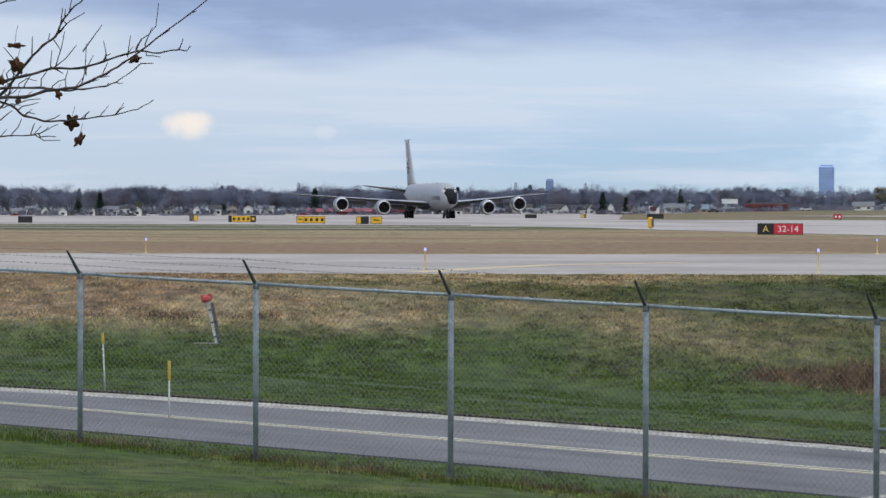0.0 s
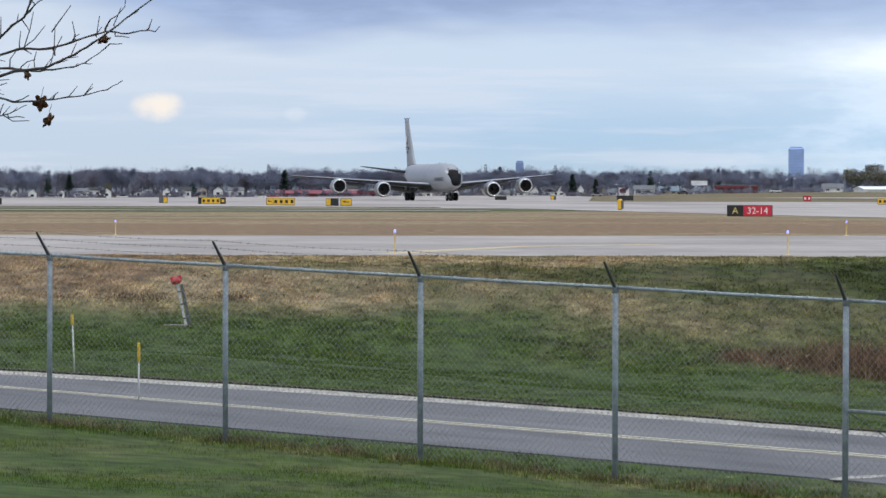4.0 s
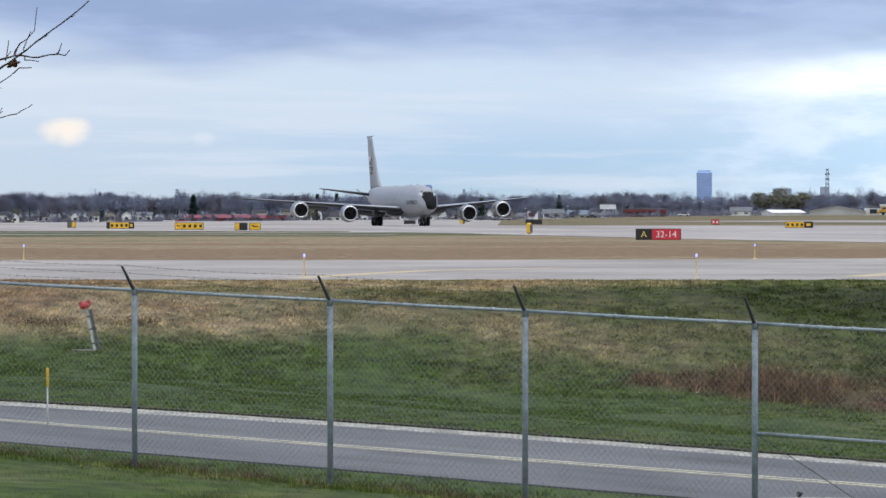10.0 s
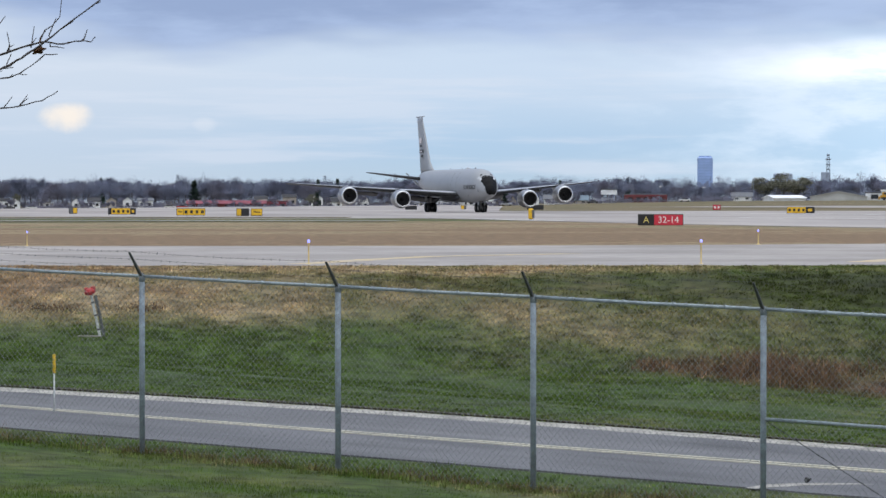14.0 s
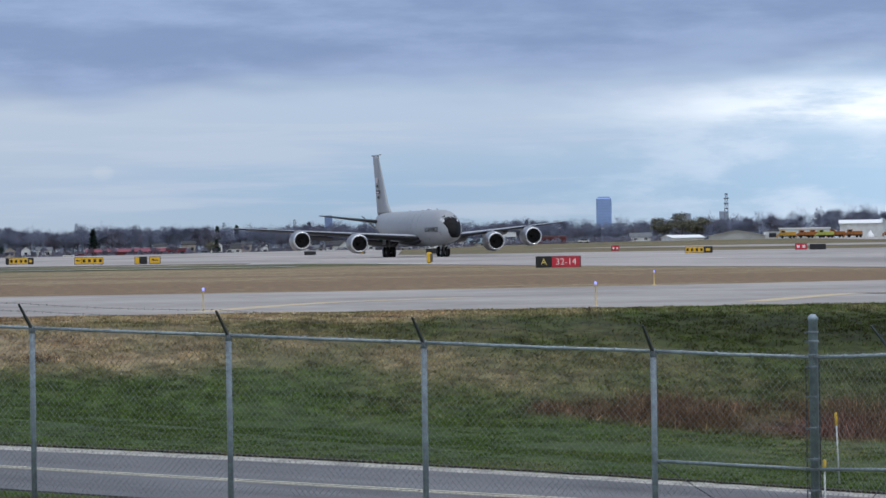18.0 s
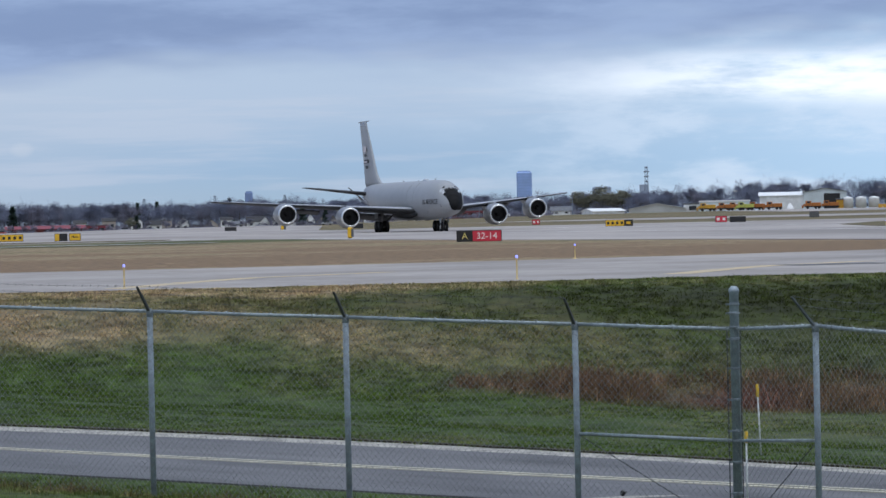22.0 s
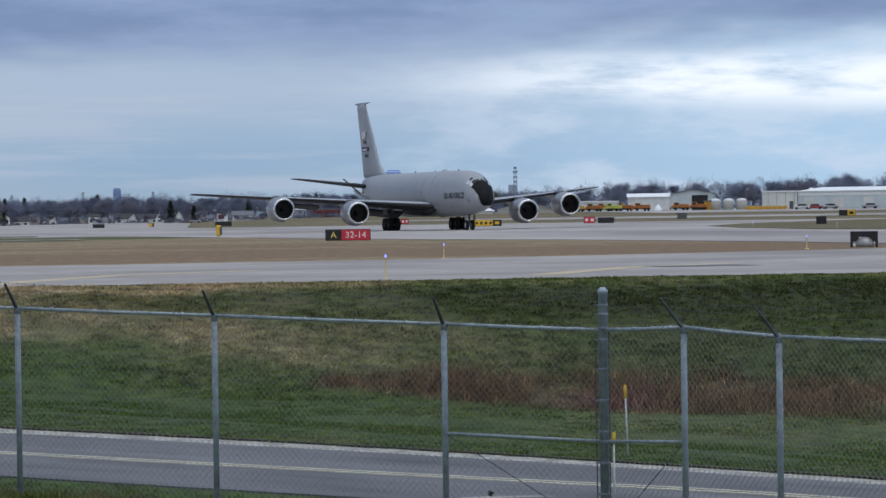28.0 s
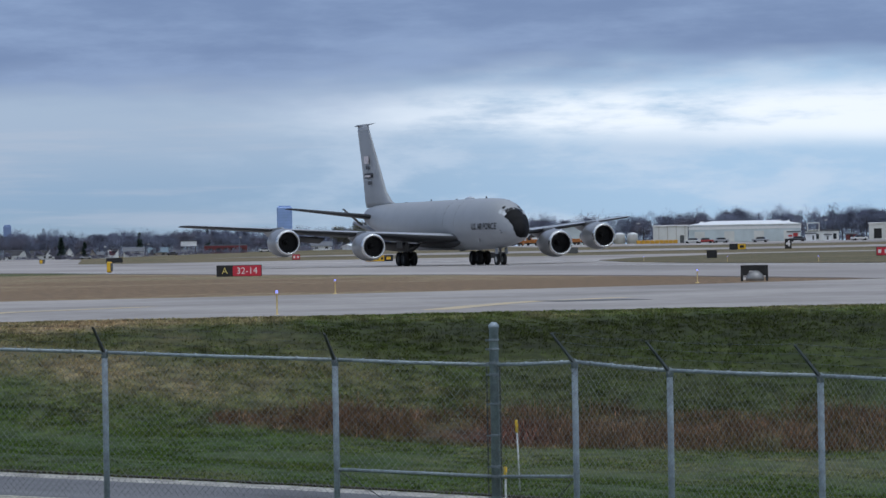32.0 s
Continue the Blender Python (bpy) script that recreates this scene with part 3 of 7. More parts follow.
road = ribbon("road", road_near, lambda s: road_far(s) - 0.35, 0.025, M_ASPH, "grey asphalt perimeter road", "road", jag=0.06)
ribbon("road_shoulder", lambda s: road_far(s) - 0.35, lambda s: road_far(s) + 0.28, 0.013, M_GRAVEL, "pale crumbling gravel edge of the road", "road edge", jag=0.10)
# dark ribbon added for the shadow under the overhanging turf edge
turf = ribbon("turf_edge_shade", lambda s: road_far(s) + 0.24, lambda s: road_far(s) + 0.40, 0.04, M_TURFSHADE, "dark strip for the shadow under the broken turf edge above the gravel", "turf", jag=0.10)
mid = lambda s: 5.52 + 0.10 * s if s < 8 else 6.3
for k in (-0.09, 0.09):
    ribbon("road_line", lambda s, k=k: mid(s) + k - 0.045, lambda s, k=k: mid(s) + k + 0.045, 0.041, M_YLINE, "worn yellow centre line on asphalt", "road marking", sides=0.012)

# pale sandy scuff across the near lane, and a leaf lying in it
bm = bmesh.new()
rows = []
for i in range(25):
    t = i / 24
    s, v = 4.70 + 1.1 * t ** 2.2, 2.75 + 2.05 * t + 0.04 * noise.noise((t * 9, 1, 0))
    w = (0.06 + 0.12 * math.sin(math.pi * t)) * (1 + 0.5 * noise.noise((t * 14, 5, 0)))
    row = []
    for q in (-w, w):
        x, y = along_fence(s + q * (1 - 0.6 * t), v - 0.5 * q * t)
        row.append(bm.verts.new((x, y, ground_z(x, y) + 0.031)))
    rows.append(row)
for a, b in zip(rows, rows[1:]):
    bm.faces.new((a[0], a[1], b[1], b[0]))
tagged(obj("sand_scuff", bm, M_GRAVEL), "pale sandy scuff on the asphalt", "road marking", kind="structure")
x, y = along_fence(4.95, 4.10)
bm = bmesh.new()
rim = [bm.verts.new((0.055 * (0.6 + 0.4 * abs(math.cos(2.5 * k))) * math.cos(k), 0.05 * math.sin(k), 0.02 + 0.05 * abs(math.sin(k)) + 0.02 * math.cos(k))) for k in [2 * math.pi * i / 16 for i in range(16)]]
hub = bm.verts.new((0, 0, 0.0))
for i in range(16):
    bm.faces.new((hub, rim[i], rim[(i + 1) % 16]))
bmesh.ops.solidify(bm, geom=bm.faces[:], thickness=0.0015)
tagged(obj("fallen_leaf", bm, M_BLACK), "dark curled leaf lying on the road", "leaf").matrix_basis = pose(x, y, ground_z(x, y) + 0.028, 0, 0, 40)

# ---------------------------------------------------------------- chain-link fence


def fence_post(parent, x, y, zb, zt, r=0.032, arm=None):
    bm = bmesh.new()
    lathe(bm, [(zb - 0.1, r), (zt - 0.03, r)], "Z", 12, (x, y, 0), close=True)
    p = part("post", bm, M_POST, parent, "galvanised steel post", smooth=True)
    bm = bmesh.new()
    lathe(bm, [(zt - 0.075, r * 1.02), (zt - 0.07, r * 1.14), (zt - 0.02, r * 1.14), (zt + 0.015, r * 0.95), (zt + 0.035, r * 0.5)], "Z", 12, (x, y, 0), close=True)
    part("post_cap", bm, M_BAND, p, "dull steel loop cap that carries the rail", smooth=True)
    if arm:
        ax, ay, reach, rise, steel = arm
        side = Vector((-ay, ax, 0)).normalized() * 0.019
        rings = []
        bm = bmesh.new()
        # a pressed channel, wide at the foot
        for f, w, dp in ((0.0, 1.2, 0.030), (0.2, 1.1, 0.026), (0.6, 0.9, 0.022), (1.0, 0.7, 0.016)):
            c = Vector((x + ax * reach * f, y + ay * reach * f, zt - 0.02 + (rise + 0.02) * f))
            n = Vector((-ax * rise, -ay * rise, reach)).normalized() * dp * 0.5
            rings.append([bm.verts.new(c + k * side * w + m * n) for k, m in ((-1, -1), (1, -1), (1, 1), (-1, 1))])
        for r0, r1 in zip(rings, rings[1:]):
            for k in range(4):
                bm.faces.new((r0[k], r0[(k + 1) % 4], r1[(k + 1) % 4], r1[k]))
        bm.faces.new(rings[0][::-1])
        bm.faces.new(rings[-1])
        bmesh.ops.recalc_face_normals(bm, faces=bm.faces)
        part("barb_arm", bm, steel, p, "dark angled arm for barbed wire" if steel is M_DARKGALV else "grey galvanised arm for barbed wire")
    return p


def fence_bay(parent, a, b, drop=0.0, midrail=False, arms=(None, None)):
    """Rail, woven wire and barbed strands between two posts a and b: (x, y, base z, rail z)."""
    A, B = Vector((a[0], a[1], a[3])), Vector((b[0], b[1], b[3]))
    bm = bmesh.new()
    tube(bm, [A, A.lerp(B, 0.5) - Vector((0, 0, 0.006)), B], 0.023, 10)
    for t in (0.18, 0.4, 0.62, 0.84):
        p = A.lerp(B, t)
        tube(bm, [p - (B - A).normalized() * 0.012, p + (B - A).normalized() * 0.012], 0.027, 8)
    part("top_rail", bm, M_GALV, parent, smooth=True)
    if midrail:
        bm = bmesh.new()
        tube(bm, [A - Vector((0, 0, 1.36)), B - Vector((0, 0, 1.36))], 0.022, 10)
        part("brace_rail", bm, M_GALV, parent, smooth=True)
    # woven wire: two families of slanting wires, knuckled past the rail
    W = Vector((b[0] - a[0], b[1] - a[1], 0))
    length = W.length
    W.normalize()
    nrm = Vector((-W.y, W.x, 0))
    verts, faces = [], []
    cell, r = 0.088, 0.0024
    h = 2.42

    def wire(u0, z0, u1, z1, off):
        def pt(u, z):
            q = Vector((a[0], a[1], 0)) + W * u + nrm * off
            zb = a[2] + (b[2] - a[2]) * u / length
            zt = a[3] + (b[3] - a[3]) * u / length + 0.05
            q.z = zb + (zt - zb) * z / h
            return q
        p0, p1 = pt(u0, z0), pt(u1, z1)
        d = (p1 - p0).normalized()
        e1 = d.cross(nrm).normalized() * r
        e2 = nrm * r
        k = len(verts)
        for p in (p0, p1):
            verts.extend((p + e1, p - 0.5 * e1 + 0.87 * e2, p - 0.5 * e1 - 0.87 * e2))
        faces.extend(((k, k + 1, k + 4, k + 3), (k + 1, k + 2, k + 5, k + 4), (k + 2, k, k + 3, k + 5)))

    n = int((length + h) / cell) + 1
    for sgn in (1, -1):
        for i in range(n):
            c = i * cell if sgn > 0 else i * cell
            # u - sgn*z = c - (h if sgn>0 else 0)
            if sgn > 0:
                k0 = c - h
                z0, z1 = max(0, -k0), min(h, length - k0)
                if z1 > z0:
                    wire(k0 + z0, z0, k0 + z1, z1, -0.047)
            else:
                z0, z1 = max(0, c - length), min(h, c)
                if z1 > z0:
                    wire(c - z0, z0, c - z1, z1, -0.053)
    m = from_arrays("wire_mesh", verts, faces, M_WIRE, parent)
    m["label"] = "galvanised diamond wire mesh"
    # barbed strands
    if arms[0] and arms[1]:
        for f in (0.35, 0.68, 1.0):
            P = A + Vector((arms[0][0] * arms[0][2] * f, arms[0][1] * arms[0][2] * f, arms[0][3] * f + 0.012))
            Q = B + Vector((arms[1][0] * arms[1][2] * f, arms[1][1] * arms[1][2] * f, arms[1][3] * f + 0.012))
            bm = bmesh.new()
            # two strands twisted round each other, with barbs
            n = max(8, int((Q - P).length / 0.09))
            for ph in (0.0, math.pi):
                pts = []
                for i in range(n + 1):
                    t = i / n
                    a = i * 1.7 + ph
                    pts.append(P.lerp(Q, t) + Vector((0, 0.0018 * math.cos(a), 0.0018 * math.sin(a) - 0.10 * f * t * (1 - t))))
                tube(bm, pts, 0.0011, 3)
            k = int((Q - P).length / 0.125)
            for i in range(k):
                t = (i + 0.5) / k
                c = P.lerp(Q, t) - Vector((0, 0, 0.10 * f * t * (1 - t)))
                tube(bm, [c - Vector((0.008, 0, 0.016)), c + Vector((0.008, 0, 0.016))], 0.0016, 3)
                tube(bm, [c - Vector((-0.006, 0, 0.014)), c + Vector((-0.006, 0, 0.014))], 0.0016, 3)
            part("barbed_strand", bm, arms[1][4], parent, "barbed wire strand")


def build_fence():
    fence = base("fence", *along_fence(0.0), 0.0, label="galvanised chain-link fence with angled barbed wire arms", category="fence")
    inv = fence.matrix_basis.inverted()
    row = []
    for s in (-15.4, -12.3, -9.2, -6.12, -3.13, -0.02, 2.89, 6.10, 8.22):
        x, y = along_fence(s)
        zt = 0.41 - 0.034 * s if s > -7 else 0.41 - 0.034 * s
        row.append([x, y, ground_z(x, y), zt])
    bend = [(7.92, 40.87), (8.77, 39.51), (10.02, 37.5), (11.2, 34.7), (12.3, 31.9), (13.4, 29.1)]
    row2 = [row[-1]] + [[x, y, ground_z(x, y), z] for (x, y), z in zip(bend, (0.185, 0.105, 0.085, 0.06, 0.04, 0.02))]
    a1 = (-FN[0], -FN[1], 0.31, 0.33, M_DARKGALV)

    def perp(p, q):
        d = Vector((q[0] - p[0], q[1] - p[1])).normalized()
        return (d.y, -d.x, 0.37, 0.35, M_ARM)
    rows = row + row2[1:]
    arms = [a1] * 8 + [None] + [perp(row2[i - 1], row2[min(i + 1, len(row2) - 1)]) for i in range(1, len(row2))]
    for i, (p, a) in enumerate(zip(rows, arms)):
        if i == 8:
            continue
        fence_post(fence, p[0], p[1], p[2], p[3], 0.038, a)
    for i in range(len(rows) - 1):
        fence_bay(fence, rows[i], rows[i + 1], midrail=i in (7, 8), arms=(arms[i], arms[i + 1]))
    # tall corner post with bands and cap
    p = rows[8]
    bm = bmesh.new()
    lathe(bm, [(p[2] - 0.1, 0.057), (p[3] + 0.44, 0.057), (p[3] + 0.45, 0.066), (p[3] + 0.48, 0.064), (p[3] + 0.52, 0.03)], "Z", 16, (p[0], p[1], 0), close=True)
    post = part("corner_post", bm, M_POST, fence, "thick galvanised corner post with bands", smooth=True)
    for z in (0.30, 0.19, 0.02, -0.12, -0.48, -0.86, -1.24, -1.36, -1.62, -2.0):
        bm = bmesh.new()
        lathe(bm, [(p[3] + z - 0.016, 0.058), (p[3] + z - 0.012, 0.067), (p[3] + z + 0.012, 0.067), (p[3] + z + 0.016, 0.058)], "Z", 12, (p[0], p[1], 0), close=True)
        box(bm, p[0] - 0.075, p[1] + 0.03, p[3] + z, 0.05, 0.012, 0.022)
        part("tension_band", bm, M_BAND, post, "dull steel tension band")
    for end in (rows[7], rows[9]):
        bm = bmesh.new()
        d = Vector((p[0] - end[0], p[1] - end[1], 0)).normalized()
        tube(bm, [Vector((end[0], end[1], end[3] - 1.38)) + d * 0.03, Vector((p[0], p[1], p[2] + 0.12)) - d * 0.05], 0.006, 5)
        part("truss_rod", bm, M_DARKGALV, fence)
        bm = bmesh.new()
        q = Vector((p[0], p[1], 0)) - d * 0.10
        tube(bm, [(q.x, q.y, p[2] + 0.05), (q.x, q.y, p[3])], 0.008, 5)
        part("tension_bar", bm, M_DARKGALV, fence)
    for ob in list(fence.children_recursive):
        if ob.parent == fence:
            ob.matrix_basis = inv @ ob.matrix_basis
    return fence


fence = build_fence()

# ---------------------------------------------------------------- stakes and marker


def stake(x, y, h, tip, lean=0.0, label="white snow stake with a yellow tip"):
    z = ground_z(x, y)
    st = base("snow_stake", x, y, z, label=label, category="stake", group="snow stakes by the road")
    st.matrix_basis = pose(x, y, z, 0, lean, 0)
    bm = bmesh.new()
    lathe(bm, [(-0.1, 0.014), (h - tip, 0.013)], "Z", 8, close=True)
    part("rod", bm, M_STAKEW, st, smooth=True)
    bm = bmesh.new()
    lathe(bm, [(h - tip, 0.018), (h - tip + 0.01, 0.024), (h - 0.02, 0.024), (h, 0.014)], "Z", 10, close=True)
    part("tip_sleeve", bm, M_STAKEY, st, "yellow sleeve", smooth=True)
    return st


stake(-5.6, 57.9, 0.98, 0.17, -2.5)
stake(-4.25, 54.2, 0.92, 0.30)
stake(9.27, 52.4, 1.08, 0.20, -2.0)
stake(7.81, 45.2, 1.10, 0.16)

mk = base("utility_marker", -4.69, 73.0, ground_z(-4.69, 73.0), label="leaning utility marker with red head on two rails", category="marker")
mk.matrix_basis = pose(-4.69, 73.0, ground_z(-4.69, 73.0), 0, -12, 0)
bm = bmesh.new()
box(bm, -0.05, 0, 0.42, 0.055, 0.05, 0.95, 0.008)
part("white_rail", bm, M_STAKEW, mk)
bm = bmesh.new()
box(bm, 0.035, 0.01, 0.40, 0.06, 0.05, 0.92, 0.008)
for z in (0.15, 0.45, 0.72):
    box(bm, 0.0, 0.0, z, 0.16, 0.06, 0.035, 0.004)
part("dark_rail", bm, M_GREYBOX, mk)
bm = bmesh.new()
lathe(bm, [(0.88, 0.04), (0.9, 0.1), (0.95, 0.12), (1.0, 0.10), (1.03, 0.03)], "Z", 8, (-0.06, 0, 0), close=True)
box(bm, -0.12, 0, 1.0, 0.09, 0.06, 0.10, 0.015)
box(bm, 0.02, 0, 1.0, 0.09, 0.06, 0.10, 0.015)
part("red_head", bm, M_RED, mk, "faded red head")
bm = bmesh.new()
box(bm, -0.2, 0, -0.006, 0.5, 0.3, 0.02, 0.006)
tagged(obj("concrete_pad", bm, M_CONC), "small flat concrete pad round the marker", "pad").matrix_basis = pose(-4.75, 73.0, ground_z(-4.75, 73.0) + 0.005)

# ---------------------------------------------------------------- taxiway edge lights


def edge_light(x, y, h):
    e = base("taxiway_light", x, y, 0.0, label="blue taxiway edge light on a yellow stem", category="runway light", group="taxiway edge lights")
    bm = bmesh.new()
    lathe(bm, [(-0.12, 0.10), (0.0, 0.10), (0.02, 0.05), (0.03, 0.019), (h - 0.1, 0.019), (h - 0.09, 0.03), (h - 0.07, 0.034)], "Z", 10, close=True)
    part("stem", bm, M_STEM, e, "faded yellow stem", smooth=True)
    bm = bmesh.new()
    lathe(bm, [(h - 0.07, 0.028), (h - 0.05, 0.030), (h - 0.03, 0.030), (h - 0.005, 0.022), (h + 0.004, 0.008)], "Z", 12, close=True)
    part("lens", bm, M_BLUELAMP, e, "glowing blue lens", smooth=True)


for x, y, h in ((62.4, 291.0, 0.5), (63.1, 263.6, 0.5), (65.0, 243.6, 0.5), (-10.1, 118.8, 0.52), (-0.45, 84.6, 0.60), (9.05, 84.6, 0.60), (15.15, 122.4, 0.52), (31.1, 135.0, 0.52), (-12.2, 84.6, 0.6), (40.6, 139.2, 0.52)):
    edge_light(x, y, h)

# ---------------------------------------------------------------- the tanker aircraft
M_PLANE = mat("grey_aircraft_paint", (0.338, 0.352, 0.372), 0.42, var=0.03, scale=0.6, fine=0.02, fine_scale=3.0, spec=0.4)
# grey wing made near black: the shade underneath is put into the colour
M_WING = mat("shaded_wing_paint", (0.036, 0.038, 0.042), 0.55, var=0.10, scale=0.5, fine=0.05, fine_scale=4.0, spec=0.45)
M_NACELLE = mat("grey_nacelle_paint", (0.33, 0.335, 0.345), 0.30, 0.35, var=0.06, scale=0.9, fine=0.05, fine_scale=4.0, spec=0.5)
M_LIP = mat("bare_metal_lip", (0.72, 0.73, 0.74), 0.25, 0.9, var=0.05)
M_FANDARK = mat("fan_dark", (0.012, 0.012, 0.014), 0.6, var=0.2, scale=4)
M_RADOME = mat("black_radome", (0.010, 0.0105, 0.012), 0.7, var=0.15, scale=1.5, spec=0.15)
M_LEAD = mat("pale_leading_edge", (0.48, 0.49, 0.51), 0.35, 0.3, var=0.08, scale=0.8)
M_TYRE = mat("tyre_rubber", (0.02, 0.02, 0.021), 0.8, var=0.2, scale=4)
M_HUB = mat("white_hub", (0.62, 0.62, 0.60), 0.4, var=0.1)
M_STRUT = mat("gear_strut", (0.30, 0.30, 0.30), 0.4, 0.3, var=0.1)
M_GLASS = mat("cockpit_glass", (0.012, 0.014, 0.017), 0.25, 0.0, var=0.0, spec=0.3)
# sky glare as a pale pane colour; the top fairing shares it
M_PALEGLARE = mat("window_glare", (0.60, 0.63, 0.66), 0.25, var=0.05)
M_MARK = mat("dark_marking", (0.07, 0.073, 0.08), 0.6, var=0.05)
M_FLAGW = mat("flag_white", (0.74, 0.68, 0.69), 0.6, var=0.1)

# station behind the nose tip: (centre height, half width, half height up, half height down)
STATIONS = ((0.0, 2.72, 0.02, 0.02, 0.02), (0.10, 2.73, 0.28, 0.30, 0.28), (0.40, 2.78, 0.60, 0.66, 0.58), (1.0, 2.88, 0.98, 1.10, 0.90), (1.8, 3.01, 1.31, 1.54, 1.22), (2.6, 3.12, 1.54, 1.87, 1.44), (3.4, 3.21, 1.68, 2.07, 1.60), (4.2, 3.27, 1.76, 2.17, 1.75), (5.0, 3.32, 1.80, 2.19, 1.87),
            (5.8, 3.36, 1.80, 2.18, 1.96), (7.3, 3.40, 1.83, 2.18, 2.07), (9.8, 3.42, 1.83, 2.18, 2.12), (24.8, 3.42, 1.83, 2.18, 2.10), (27.8, 3.48, 1.80, 2.12, 1.92), (30.8, 3.62, 1.66, 1.98, 1.68), (33.8, 3.85, 1.38, 1.72, 1.30), (36.8, 4.12, 0.98, 1.35, 0.90), (39.0, 4.32, 0.60, 0.95, 0.55), (40.1, 4.42, 0.32, 0.55, 0.30), (40.5, 4.45, 0.06, 0.1, 0.06))
NOSE = 5.2
# the black of the nose reaches this far aft at each height
BLACK_TO = ((1.0, 0.30), (2.75, 0.36), (3.2, 0.56), (3.67, 1.12), (3.95, 1.64), (4.42, 1.98), (4.58, 2.14))


def fuselage_at(st):
    for a, b in zip(STATIONS, STATIONS[1:]):
        if a[0] <= st <= b[0]:
            t = (st - a[0]) / (b[0] - a[0])
            return [p + (q - p) * t for p, q in zip(a[1:], b[1:])]
    return STATIONS[-1][1:]


def skin(st, ang):
    """A point on the fuselage: station behind the nose, angle from straight up towards starboard."""
    zc, w, u, d = fuselage_at(st)
    return Vector((NOSE - st, -w * math.sin(ang), zc + (u if math.cos(ang) > 0 else d) * math.cos(ang)))


def airfoil(chord, thick, n=9):
    """Closed profile points (aft, up)."""
    up, lo = [], []
    for i in range(n + 1):
        x = 0.5 * (1 - math.cos(math.pi * i / n))
        t = 5 * thick * (0.2969 * math.sqrt(x) - 0.126 * x - 0.3516 * x * x + 0.2843 * x ** 3 - 0.1015 * x ** 4)
        c = 0.012 * math.sin(math.pi * x)
        up.append((x * chord, (c + t) * chord))
        lo.append((x * chord, (c - t) * chord))
    return up[::-1] + lo[1:-1]


def surface(bm, sections):
    """Loft of aerofoil sections: (x lead, y, z, chord, thickness, vertical?)."""
    rings = []
    for x, y, z, c, t, vert in sections:
        ring = []
        for a, h in airfoil(c, t):
            ring.append(bm.verts.new((x - a, y + h, z) if vert else (x - a, y, z + h)))
        rings.append(ring)
    n = len(rings[0])
    for r0, r1 in zip(rings, rings[1:]):
        for k in range(n):
            bm.faces.new((r0[k], r0[(k + 1) % n], r1[(k + 1) % n], r1[k]))
    bm.faces.new(rings[0][::-1])
    bm.faces.new(rings[-1])
    bmesh.ops.recalc_face_normals(bm, faces=bm.faces)
    return rings


def wing_line(y, lift=0.0):
    """Leading edge x, height and chord of the wing at a span station."""
    t = y / 20.85
    lead = -4.75 - 0.815 * y
    chord = 8.9 + (2.75 - 8.9) * t
    if y < 7.5:
        chord += 1.1 * (1 - y / 7.5)
    z = 2.2 + (0.083 + lift) * y
    return lead, z, chord


